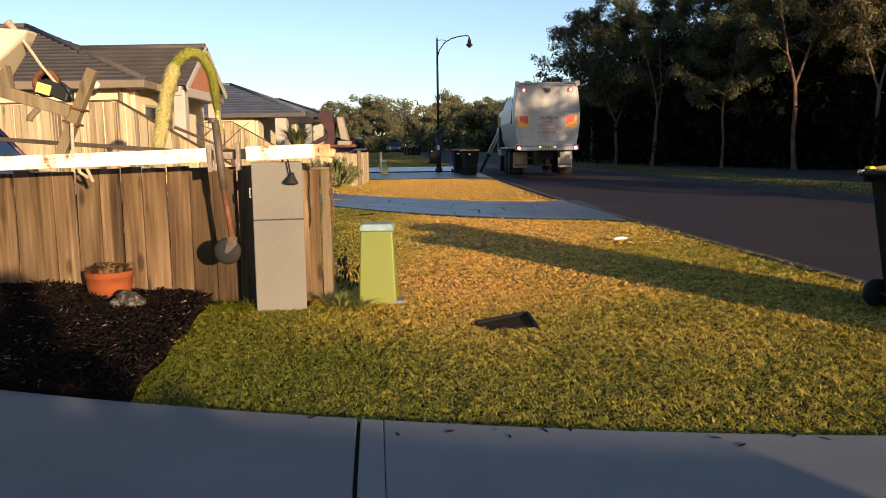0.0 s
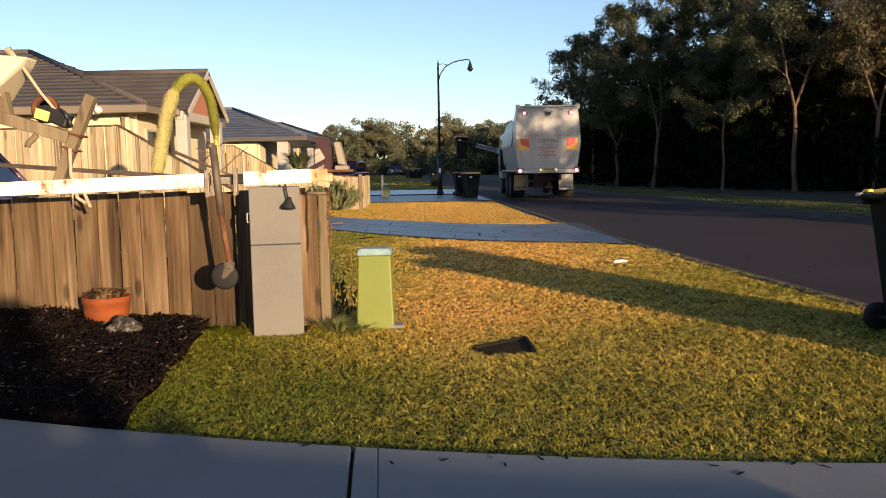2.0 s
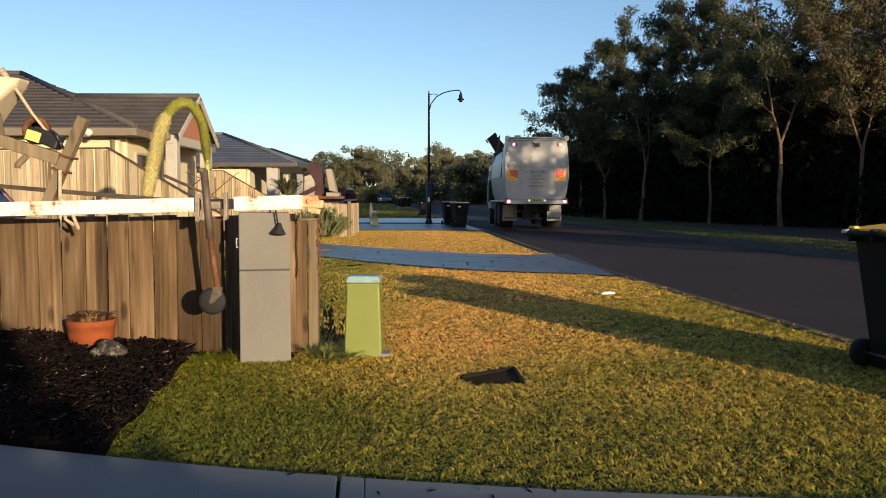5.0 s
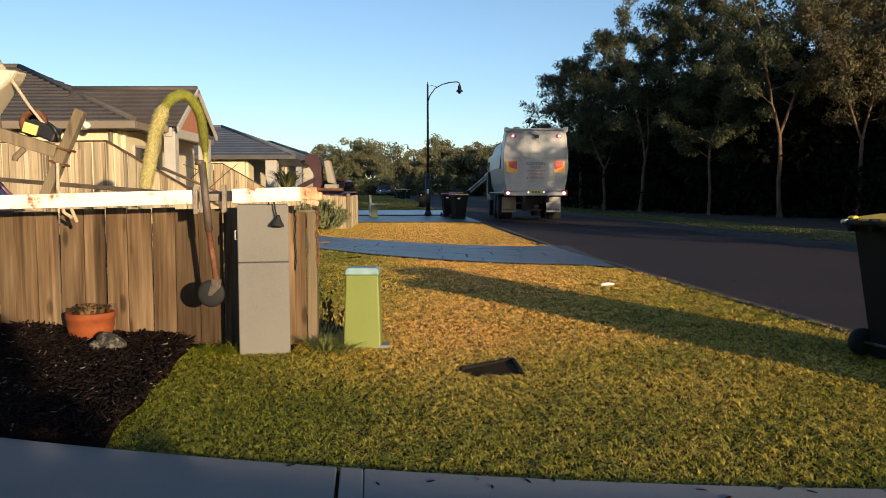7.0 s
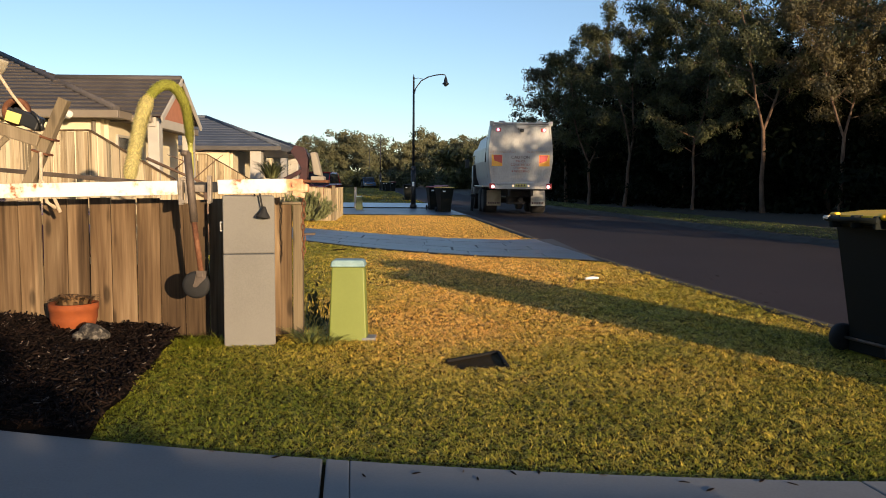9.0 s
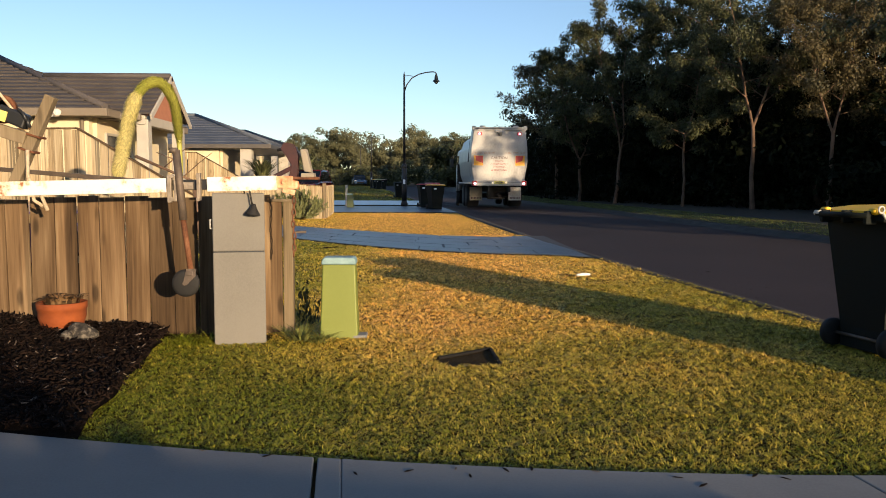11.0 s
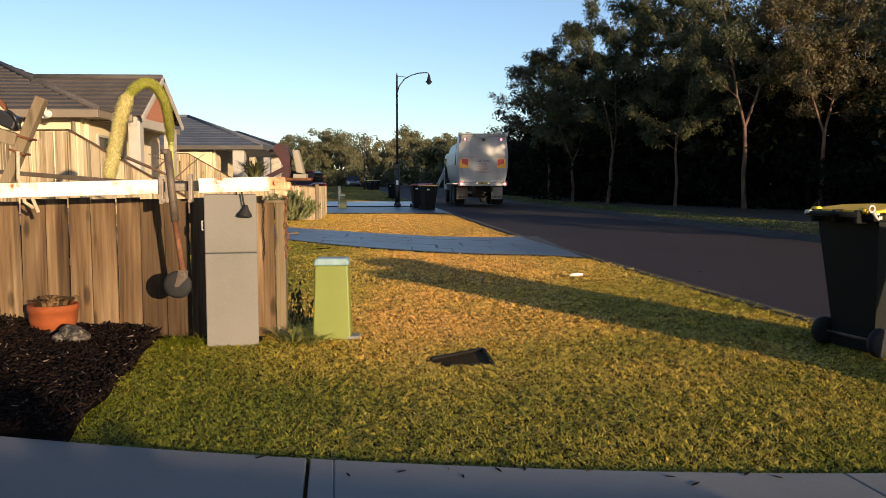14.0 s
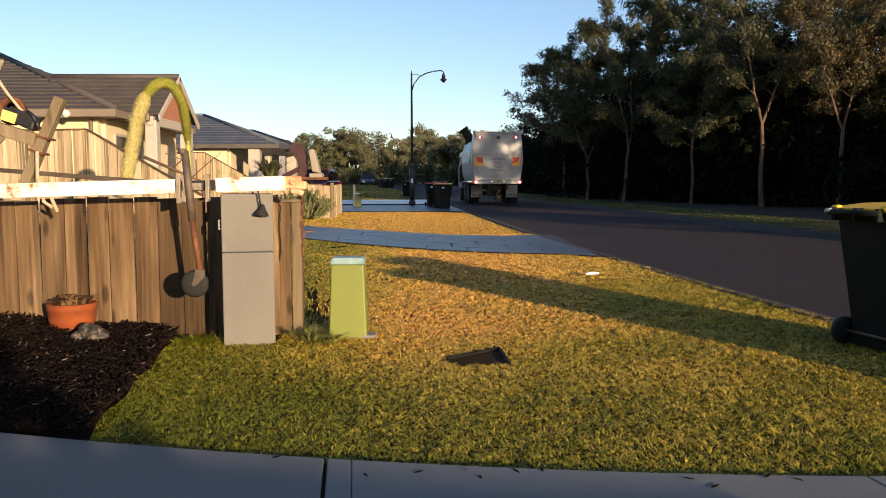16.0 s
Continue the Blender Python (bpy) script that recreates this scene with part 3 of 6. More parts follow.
def lawn():
    rng = np.random.default_rng(3)
    bands = ((2.75, 4.4, 20500, 0.0145, 0.0052), (4.4, 6.2, 14500, 0.0160, 0.0064), (6.2, 8.6, 7600, 0.0185, 0.0090), (8.6, 16.5, 3000, 0.022, 0.0130))
    for y0, y1, per, h, w in bands:
        x0, x1 = -3.4, 5.0
        n = int(per * (x1 - x0) * (y1 - y0))
        p = np.stack([rng.uniform(x0, x1, n), rng.uniform(y0, y1, n)], 1)
        x, y = p[:, 0], p[:, 1]
        keep = (x < kerb_x(y) - 0.035 + 0.02 * np.sin(y * 17)) & (y > edge_y(x) - 0.015 + 0.012 * np.sin(x * 23)) & ~in_drive(x, y)
        keep &= (x > bed_edge(y)) | (y > 5.6)
        keep &= ~((x < -1.45) & (y < 6.05) & (y > 5.55))
        keep &= np.abs(x) < 0.62 * y + 0.4
        # the pit's cover and the feet of things
        inside = np.ones(len(x), bool)
        for (ax, ay), (bx, by) in zip(PIT, PIT[1:] + PIT[:1]):
            inside &= (bx - ax) * (y - ay) - (by - ay) * (x - ax) > -0.006
        keep &= ~inside
        keep &= ~((x > -1.42) & (x < -1.08) & (y > 5.41) & (y < 5.76))
        keep &= ~((x > -0.72) & (x < -0.46) & (y > 5.6) & (y < 5.8))
        p = p[keep]
        x, y = p[:, 0], p[:, 1]
        middle = np.exp(-((x - 0.1 - 0.08 * (y - 7)) / 2.0) ** 2) * np.clip((y - 3.9) / 1.8, 0, 1)
        # To the left: green growth, and that corner's dimmer light put into dryness.
        dry = 0.31 + 0.50 * middle + 0.19 * patchy(x, y) + 0.12 * np.clip((y - 8) / 3, 0, 1) + 0.12 * patchy(3.1 * x, 3.3 * y, 1) - 0.34 * np.clip((-0.3 - x) / 0.9, 0, 1) - 0.12 * np.exp(-(y - edge_y(x)) / 0.35) + rng.normal(0, 0.13, len(x))
        dry -= 0.34 * np.exp(-((x - 1.15) / 0.75) ** 2 - ((y - 5.2) / 0.75) ** 2)   # greener beside the pit
        dry -= 0.07 * np.clip((4.5 - y) / 1.2, 0, 1)
        tuft = np.sin(x * 43 + 2.2 * np.sin(y * 19)) * np.sin(y * 33 + 2.4 * np.sin(x * 23)) * 0.6 + np.sin(x * 91 + 1.7 * np.sin(y * 53)) * np.sin(y * 79 + 1.9 * np.sin(x * 61)) * 0.4
        corner = np.exp(-((x + 1.60) / 0.20) ** 2 - ((y - 5.47) / 0.14) ** 2)   # unmown and green at the corner of the bed
        dry += 0.13 * tuft - 0.3 * corner
        tuft = tuft + 8.0 * corner
        blades("lawn", p, np.clip(dry, 0, 1), h, w, "coarse clipped lawn, green with straw-dry patches", rng, GRASS, tuft, 0.018 + 0.0042 * (y0 - 2.75))
    n = 105000
    p = np.stack([rng.uniform(-6, 2.4, n), rng.uniform(15.2, 28.6, n)], 1)
    x, y = p[:, 0], p[:, 1]
    keep = (x < kerb_x(y) - 0.05) & ~in_drive(x, y)
    p = p[keep]
    x, y = p[:, 0], p[:, 1]
    dry = 0.88 - 0.4 * np.clip((-1.5 - x) / 3, 0, 1) + 0.12 * patchy(x, y, 2) + rng.normal(0, 0.09, len(x))
    blades("lawn_beyond_drive", p, np.clip(dry, 0, 1), 0.010, 0.032, "straw-dry clipped lawn between two driveways", rng, cell=0.015)
    n = 26000
    y = 46 + 70 * rng.random(n) ** 1.5
    x = kerb_x(y) - 0.2 - 8 * rng.random(n)
    blades("lawn_far_end", np.stack([x, y], 1), np.clip(0.22 + 0.2 * patchy(x * 0.4, y * 0.3, 4) + rng.normal(0, 0.12, n), 0, 1), 0.05, 0.05, "dull olive lawn along the end of the street", rng)
    # far verge, thin and in shade
    n = 45000
    y = rng.uniform(14, 62, n)
    x = kerb_x(y) + ROAD_WIDE + rng.uniform(0.12, 2.6, n)
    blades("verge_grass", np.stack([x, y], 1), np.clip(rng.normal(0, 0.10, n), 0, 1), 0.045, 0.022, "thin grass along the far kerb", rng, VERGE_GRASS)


lawn()


# ---- mulch bed ----
def heap(x, y):
    """The bed rises towards the fence and away from the lawn."""
    return 0.11 * np.clip((-1.75 - x) / 1.5, 0, 1) * np.clip((y - 3.9) / 1.7, 0, 1)


def mulch():
    n = 40
    verts, faces = [], []
    for i in range(n + 1):
        y = 3.1 + (6.2 - 3.1) * i / n
        for j in range(25):
            xr = float(bed_edge(y)) + 0.02
            x = -6.0 + (xr + 6.0) * j / 24
            low = float(edge_y(x)) + 0.005
            yy = max(y, low)
            verts.append((x, yy, float(heap(x, yy)) + 0.004 + 0.035 * min(1, (yy - low) / 0.25) * min(1, (xr - x) / 0.2) + 0.012 * math.sin(x * 7 + yy * 5)))
    for i in range(n):
        for j in range(24):
            faces.append((i * 25 + j, i * 25 + j + 1, (i + 1) * 25 + j + 1, (i + 1) * 25 + j))
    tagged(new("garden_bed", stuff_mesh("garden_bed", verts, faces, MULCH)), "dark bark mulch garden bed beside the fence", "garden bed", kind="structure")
    rng = np.random.default_rng(11)
    n = 14000
    x, y = rng.uniform(-4.2, -1.4, n), rng.uniform(3.2, 5.75, n)
    keep = (x < bed_edge(y) + 0.04) & (y > edge_y(x) + 0.01)
    x, y = x[keep], y[keep]
    def chips(name, x, y, mat, label, long):
        n = len(x)
        a = rng.uniform(0, 6.28, n)
        L, W = long * rng.uniform(0.5, 2.1, n), long * rng.uniform(0.12, 0.32, n)
        d, s = np.stack([np.cos(a), np.sin(a)], 1), np.stack([-np.sin(a), np.cos(a)], 1)
        tilt, roll = rng.normal(0, 0.45, n), rng.normal(0, 0.6, n)
        c = np.stack([x, y], 1)
        z = heap(x, y) + 0.040 + 0.012 * np.sin(x * 7 + y * 5) + rng.uniform(0, 0.02, n)
        v = np.zeros((n, 8, 3), np.float32)
        for k, (u, w) in enumerate(((-1, -1), (1, -0.7), (1, 0.8), (-1, 1))):
            v[:, k, :2] = v[:, k + 4, :2] = c + d * (u * L / 2)[:, None] + s * (w * W / 2)[:, None]
            v[:, k, 2] = z + u * L / 2 * tilt + w * W / 2 * roll
            v[:, k + 4, 2] = v[:, k, 2] + 0.006
        b = np.arange(n)[:, None] * 8
        f = np.concatenate([b + q for q in ((4, 5, 6, 7), (0, 1, 5, 4), (1, 2, 6, 5), (2, 3, 7, 6), (3, 0, 4, 7))], 0)
        tagged(new(name, stuff_mesh(name, v.reshape(-1, 3), f, mat)), label, "mulch", kind="stuff")
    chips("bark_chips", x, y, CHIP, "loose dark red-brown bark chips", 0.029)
    pick = rng.random(len(x)) < 0.05
    chips("dry_leaves", x[pick], y[pick], PALE_CHIP, "pale dry leaf scraps on the mulch", 0.024)


mulch()


# ---- fences ----
def fence(name, label, runs, wide, mat, rails, thick=0.016, group="", gap=0.004, seed=1, post_mat=POST_WOOD, capped=False):
    """A paling fence. runs: (x0, y0, top0, x1, y1, top1) above local ground; the palings face the first side (towards -y)."""
    f = thing(name, pose(0, 0, 0), label, "fence", group)
    rng = random.Random(seed)
    meshes = {}
    for x0, y0, h0, x1, y1, h1 in runs:
        d = Vector((x1 - x0, y1 - y0, 0))
        L = d.length
        d.normalize()
        turn = math.degrees(math.atan2(d.y, d.x))
        widths = []
        while sum(widths) < L - wide * 0.4:
            widths.append(wide * rng.choice((0.72, 0.94, 0.98, 1.0, 1.04, 1.08)))
        k = L / sum(widths)
        along = 0.0
        slope = (h1 - h0) / L
        for w in widths:
            w *= k
            u = (along + w / 2) / L
            along += w
            x, y = x0 + (x1 - x0) * u, y0 + (y1 - y0) * u
            h = h0 + (h1 - h0) * u + rng.uniform(-0.010, 0.010)
            key = (round(h, 2), round(w, 3), rng.randrange(3), round(slope, 2))
            if key not in meshes:
                bm = bm_new()
                w0, w1 = -(w - gap) / 2, (w - gap) / 2
                prism(bm, [(w0, -0.02), (w1, -0.02), (w1 - 0.003 * key[2], key[0] + slope * w / 2), (w0 + 0.001 * key[2], key[0] - slope * w / 2)], "y", -thick / 2, thick / 2)
                meshes[key] = mesh_of(bm, "paling", mat)
            p = new("paling", meshes[key])
            p.parent = f
            p.matrix_basis = pose(x, y, float(gz(x, y)), rng.uniform(-0.4, 0.4), rng.uniform(-0.5, 0.5), turn + rng.uniform(-1.6, 1.6)) @ Matrix.Translation((0, rng.uniform(-0.007, 0.007), 0))
        if capped:
            bm = bm_new()
            a, b = Vector((x0, y0, float(gz(x0, y0)) + h0 + 0.012)), Vector((x1, y1, float(gz(x1, y1)) + h1 + 0.012))
            box(bm, (a + b) / 2, ((b - a).length, 0.07, 0.022), (b - a).to_track_quat("X", "Z").to_matrix(), 0.004)
            part("capping", bm, PALING, f, "weathered timber capping")
        for z in rails:
            bm = bm_new()
            nrm = Vector((-d.y, d.x, 0)) * 0.035
            g0, g1 = float(gz(x0, y0)), float(gz(x1, y1))
            a, b = Vector((x0, y0, g0 + z * h0)) + nrm, Vector((x1, y1, g1 + z * h1)) + nrm
            m = (b - a).to_track_quat("X", "Z").to_matrix()
            box(bm, (a + b) / 2, ((b - a).length, 0.04, 0.07), m, 0.004)
            part("rail", bm, post_mat, f)
    return f


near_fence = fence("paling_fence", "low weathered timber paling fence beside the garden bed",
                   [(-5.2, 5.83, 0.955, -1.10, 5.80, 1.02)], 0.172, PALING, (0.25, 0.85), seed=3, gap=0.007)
bm = bm_new()
box(bm, (-1.07, 5.83, 0.49), (0.085, 0.03, 0.97), bevel=0.004)
part("end_board", bm, PALING, near_fence)
bm = bm_new()
box(bm, (-0.985, 5.87, 0.49), (0.07, 0.09, 0.98), bevel=0.005)
part("post", bm, POST_WOOD, near_fence)
bm = bm_new()
box(bm, (-1.03, 5.86, 0.985), (0.18, 0.12, 0.02), bevel=0.004)
part("cap", bm, POST_WOOD, near_fence)

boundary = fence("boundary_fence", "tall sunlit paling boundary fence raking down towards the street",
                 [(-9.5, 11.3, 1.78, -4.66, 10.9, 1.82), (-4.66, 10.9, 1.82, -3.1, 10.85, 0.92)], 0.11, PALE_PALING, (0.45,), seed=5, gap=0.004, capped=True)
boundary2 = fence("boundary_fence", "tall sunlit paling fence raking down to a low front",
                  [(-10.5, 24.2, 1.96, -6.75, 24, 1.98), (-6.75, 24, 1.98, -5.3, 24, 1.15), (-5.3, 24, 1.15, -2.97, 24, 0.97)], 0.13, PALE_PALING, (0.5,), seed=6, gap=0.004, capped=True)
bm = bm_new()
box(bm, (-2.91, 24.05, 0.64), (0.10, 0.12, 1.08), bevel=0.006)
part("post", bm, POST_WOOD, boundary2)
side_fence = fence("side_fence", "low weathered paling fence turning away from the street", [(-2.88, 24.2, 0.99, -3.1, 28.4, 1.0)], 0.13, PALE_PALING, (0.5,), seed=8)


# ---- letterbox, pillar, pit, litter ----
def letterbox():
    t = thing("letterbox", pose(-1.285, 5.575, 0, 0, 0, 12.5), "plain beige-grey rendered letterbox pillar in two blocks", "letterbox")
    for name, z0, z1 in (("lower_block", -0.02, 0.638), ("upper_block", 0.643, 1.042)):
        bm = bm_new()
        box(bm, (0, 0, (z0 + z1) / 2), (0.348, 0.36, z1 - z0), bevel=0.008)
        part(name, bm, BOX_GREY, t)
    bm = bm_new()
    box(bm, (0, 0, 0.6405), (0.335, 0.345, 0.02))
    part("seam", bm, JOINT, t)
    bm = bm_new()
    tube(bm, [(-0.19, -0.14, 0.80), (-0.19, -0.14, 0.86)], 0.006, 6)
    box(bm, (-0.181, -0.14, 0.80), (0.02, 0.012, 0.008))
    box(bm, (-0.181, -0.14, 0.86), (0.02, 0.012, 0.008))
    part("handle", bm, GALV, t, "small steel handle")
    return t


def power_pillar(name, m, s, label, mat=PILLAR_GREEN):
    t = thing(name, m, label, "utility pillar")
    bm = bm_new()
    prism(bm, [(-0.138, -0.03), (0.138, -0.03), (0.118, 0.53), (-0.118, 0.53)], "y", -0.09, 0.09)
    for v in bm.verts:
        v.co.y *= 1.0 - 0.25 * max(0, v.co.z) / 0.55
    soften(bm, 0.012, 3, 40)
    part("body", bm, mat, t)
    bm = bm_new()
    prism(bm, [(-0.126, 0.53), (0.126, 0.53), (0.120, 0.57), (0.10, 0.582), (-0.10, 0.582), (-0.120, 0.57)], "y", -0.085, 0.085)
    soften(bm, 0.01, 2, 40)
    part("cap", bm, CAP_TEAL, t, "mottled blue-green cap")
    bm = bm_new()
    box(bm, (0.15, -0.02, -0.005), (0.10, 0.14, 0.05), bevel=0.008)
    part("footing", bm, CONCRETE, t)
    t.scale = (s, s, s)
    return t


letterbox()
power_pillar("power_pillar", pose(-0.59, 5.69, 0, 0, 0, 0), 1.0, "lime green metal power pillar with a mottled cap")
power_pillar("power_pillar", pose(-3.0, 34.0, 0.17, 0, 0, 0), 1.05, "small green power pillar near a driveway, darkened for shade", PILLAR_SHADED)
bm = bm_new()
box(bm, (-3.3, 35.5, 0.65), (0.10, 0.10, 1.0), bevel=0.008)
whole("marker_post", bm, WHITE_TRIM, "short pale marker post beside the driveway", "post")


def pit():
    t = thing("service_pit", pose(0, 0, 0), "sunken concrete service pit cover in the lawn, darkened for shade", "pit cover")
    bm = bm_new()
    prism(bm, PIT, "z", -0.09, -0.03)
    soften(bm, 0.006)
    part("cover", bm, PIT_SHADED, t)
    # the side that stands proud of the sunken cover
    for (ax, ay), (bx, by) in ((PIT[1], PIT[2]), (PIT[2], PIT[3])):
        bm = bm_new()
        d = Vector((bx - ax, by - ay, 0))
        box(bm, ((ax + bx) / 2, (ay + by) / 2, -0.03), (d.length, 0.024, 0.07), d.to_track_quat("X", "Z").to_matrix(), 0.005)
        part("rim", bm, PIT_SHADED, t)


pit()
bm = bm_new()
tube(bm, [(-0.09, -0.02, 0.03), (0, 0, 0.036), (0.09, 0.03, 0.03)], [0.014, 0.02, 0.014], 8)
whole("paper_scrap", bm, LABEL_WHITE, "crumpled white paper scrap on the lawn", "litter", pose(1.92, 9.12, 0.03, 0, 0, 10))
bm = bm_new()
tube(bm, [(-0.22, 0.0, 0.035), (0.0, 0.01, 0.05), (0.18, 0.05, 0.055), (0.26, 0.1, 0.09)], [0.012, 0.02, 0.022, 0.008], 7)
whole("stick", bm, CHIP, "short dark fallen stick on the lawn", "stick", pose(-1.55, 13.2, 0.03) @ Matrix.Diagonal((0.6, 0.6, 0.6, 1)))
bm = bm_new()
tube(bm, [(-0.18, 0.0, 0.03), (0.0, 0.02, 0.04), (0.17, 0.0, 0.045)], [0.02, 0.025, 0.03], 8)
whole("downpipe_offcut", bm, GALV_DARK, "short grey pipe offcut lying on the driveway", "pipe", pose(-2.6, 16.8, 0.07, 0, 0, 20))


# ---- boat trailer over the fence ----
def trailer():
    t = thing("boat_trailer", pose(0, 0, 0), "old white boat trailer drawbar, rust-streaked, resting along the fence", "trailer")
    a, b = Vector((-5.2, 5.42, 1.005)), Vector((-0.98, 5.40, 1.112))
    m = (b - a).to_track_quat("X", "Z").to_matrix()
    for u, w in ((0.0, 0.825), (0.889, 1.0)):
        bm = bm_new()
        box(bm, a.lerp(b, (u + w) / 2), ((b - a).length * (w - u), 0.075, 0.098), m, 0.006)
        part("drawbar", bm, WHITE_STEEL, t, "white painted steel beam with rust streaks")
    bm = bm_new()
    box(bm, a.lerp(b, 0.857), ((b - a).length * 0.07, 0.05, 0.07), m, 0.004)
    part("joining_bar", bm, BLACK_STEEL, t)
    # second arm of the frame, converging on the coupling
    p, q = Vector((-4.6, 6.35, 1.32)), Vector((-1.68, 5.56, 1.10))
    bm = bm_new()
    box(bm, (p + q) / 2, ((q - p).length, 0.03, 0.032), (q - p).to_track_quat("X", "Z").to_matrix(), 0.004)
    part("side_arm", bm, GALV_DARK, t, "thin weathered steel side arm")
    # clamp of the jockey wheel
    bm = bm_new()
    box(bm, (-1.695, 5.365, 1.07), (0.028, 0.04, 0.185), bevel=0.004)
    box(bm, (-1.655, 5.362, 1.07), (0.022, 0.03, 0.17), bevel=0.004)
    box(bm, (-1.60, 5.37, 1.09), (0.12, 0.03, 0.05), bevel=0.004)
    box(bm, (-1.50, 5.365, 1.085), (0.026, 0.04, 0.185), bevel=0.004)
    for x in (-1.675, -1.50):
        for z in (1.0, 1.155):
            tube(bm, [(x, 5.365, z), (x, 5.335, z)], 0.014, 6)
    part("clamp", bm, CLAMP_STEEL, t, "weathered bolted steel clamp")
    jw = new("jockey_wheel")
    jw.parent = t
    bm = bm_new()
    tube(bm, [(-1.645, 5.355, 1.33), (-1.605, 5.35, 0.86)], 0.026, 12)
    part("outer_tube", bm, GALV_DARK, jw)
    bm = bm_new()
    tube(bm, [(-1.607, 5.35, 0.87), (-1.555, 5.33, 0.50)], 0.019, 12)
    part("inner_tube", bm, RUST, jw, "rusty inner tube")
    bm = bm_new()
    box(bm, (-1.555, 5.31, 0.505), (0.05, 0.06, 0.035), bevel=0.006)
    prism(bm, [(-1.60, 0.425), (-1.575, 0.425), (-1.515, 0.485), (-1.508, 0.535), (-1.575, 0.535)], "y", 5.283, 5.289)
    part("fork", bm, GALV_DARK, jw)
    bm = bm_new()
    tube(bm, [(-1.66, 5.352, 1.31), (-1.66, 5.352, 1.345)], 0.03, 10)
    part("top_cap", bm, GALV_DARK, jw)
    bm = bm_new()
    lathe(bm, [(0.018, -0.024), (0.07, -0.024), (0.09, -0.016), (0.094, 0.0), (0.09, 0.016), (0.07, 0.024), (0.018, 0.024)], 28,
          (-1.588, 5.315, 0.435), pose(0, 0, 0, 90, 0, 0))
    part("wheel", bm, BLACK_RUBBER, jw, "worn dark rubber wheel")
    bm = bm_new()
    tube(bm, [(-1.588, 5.28, 0.435), (-1.588, 5.35, 0.435)], 0.014, 8)
    part("axle", bm, GALV_DARK, jw)
    # coupling and its red overrun brake
    bm = bm_new()
    box(bm, (-0.95, 5.44, 1.117), (0.16, 0.095, 0.085), m, 0.012)
    box(bm, (-0.875, 5.44, 1.098), (0.07, 0.075, 0.06), m, 0.015)
    box(bm, (-0.90, 5.39, 1.055), (0.085, 0.03, 0.035), pose(0, 0, 0, 0, 14, 0), 0.006)
    tube(bm, [(-0.93, 5.37, 1.12), (-0.93, 5.51, 1.12)], 0.016, 8)
    part("coupling", bm, ORANGE_PAINT, t, "rusty orange coupling head")
    for y, k in ((5.41, 0.0), (5.47, 0.012)):
        bm = bm_new()
        prism(bm, [(-0.958 + k, 1.345), (-0.932, 1.388 - k), (-0.872, 1.378), (-0.838, 1.30), (-0.848, 1.15), (-0.905, 1.15), (-0.882, 1.225), (-0.915, 1.285)], "y", y, y + 0.012)
        part("lever_plate", bm, RED_PAINT, t, "old dark red overrun brake plate")
    bm = bm_new()
    box(bm, (-0.938, 5.43, 1.188), (0.15, 0.02, 0.030), pose(0, 0, 0, 0, -27, 0), 0.004)
    part("brake_rod", bm, RED_PAINT, t, "dark red brake push rod")
    bm = bm_new()
    box(bm, (-0.905, 5.445, 1.335), (0.05, 0.05, 0.035), pose(0, 0, 0, 0, 35, 0), 0.006)
    part("spacer", bm, BLACK_STEEL, t)
    bm = bm_new()
    tube(bm, [(-0.985, 5.44, 1.335), (-0.94, 5.44, 1.345), (-0.90, 5.44, 1.375)], 0.010, 7)
    part("hand_grip", bm, BLACK_RUBBER, t, "black rubber grip")
    bm = bm_new()
    prism(bm, [(-0.80, 1.19), (-0.745, 1.18), (-0.785, 1.345), (-0.825, 1.34)], "y", 5.40, 5.50)
    soften(bm, 0.008)
    box(bm, (-0.775, 5.45, 1.165), (0.09, 0.11, 0.03), bevel=0.006)
    part("handle_guard", bm, GUARD, t, "beige sheet metal guard")
    bm = bm_new()
    box(bm, (-0.80, 5.45, 1.145), (0.20, 0.10, 0.02), bevel=0.004)
    part("guard_bracket", bm, RUST, t)
    # safety chain
    bm = bm_new()
    z = 1.03
    for k in range(11):
        ring = []
        for i in range(11):
            a = 2 * math.pi * i / 10
            ox, oz = 0.012 * math.cos(a), 0.026 * math.sin(a)
            ring.append((-0.872 + (ox if k % 2 else 0) + 0.004 * math.sin(k), 5.40 + (0 if k % 2 else ox), z - 0.040 * k + oz))
        tube(bm, ring, 0.0048, 5, caps=False)
    part("safety_chain", bm, RUST, t, "hanging rusty safety chain")
    # lead and plug
    bm = bm_new()
    tube(bm, [(-1.20, 5.39, 1.04), (-1.215, 5.375, 1.10), (-1.195, 5.37, 1.125), (-1.165, 5.37, 1.08), (-1.155, 5.372, 1.01), (-1.148, 5.375, 0.965)], 0.006, 6)
    part("lead", bm, BLACK_RUBBER, t, "black electrical lead")
    bm = bm_new()
    lathe(bm, [(0.010, 0.075), (0.016, 0.06), (0.022, 0.045), (0.046, 0.012), (0.05, 0.0), (0.03, -0.004)][::-1], 14, (-1.143, 5.372, 0.895), pose(0, 0, 0, 0, 8, 0))
    part("plug", bm, BLACK_RUBBER, t, "black rubber plug")
    # winch post, arm, winch and rope
    bm = bm_new()
    p, q = Vector((-2.83, 5.52, 1.04)), Vector((-2.53, 5.52, 1.70))
    mm = (q - p).to_track_quat("Z", "Y").to_matrix()
    box(bm, (p + q) / 2, (0.07, 0.07, (q - p).length), mm, 0.006)
    part("winch_post", bm, POST_WOOD, t, "leaning timber-coloured winch post")
    bm = bm_new()
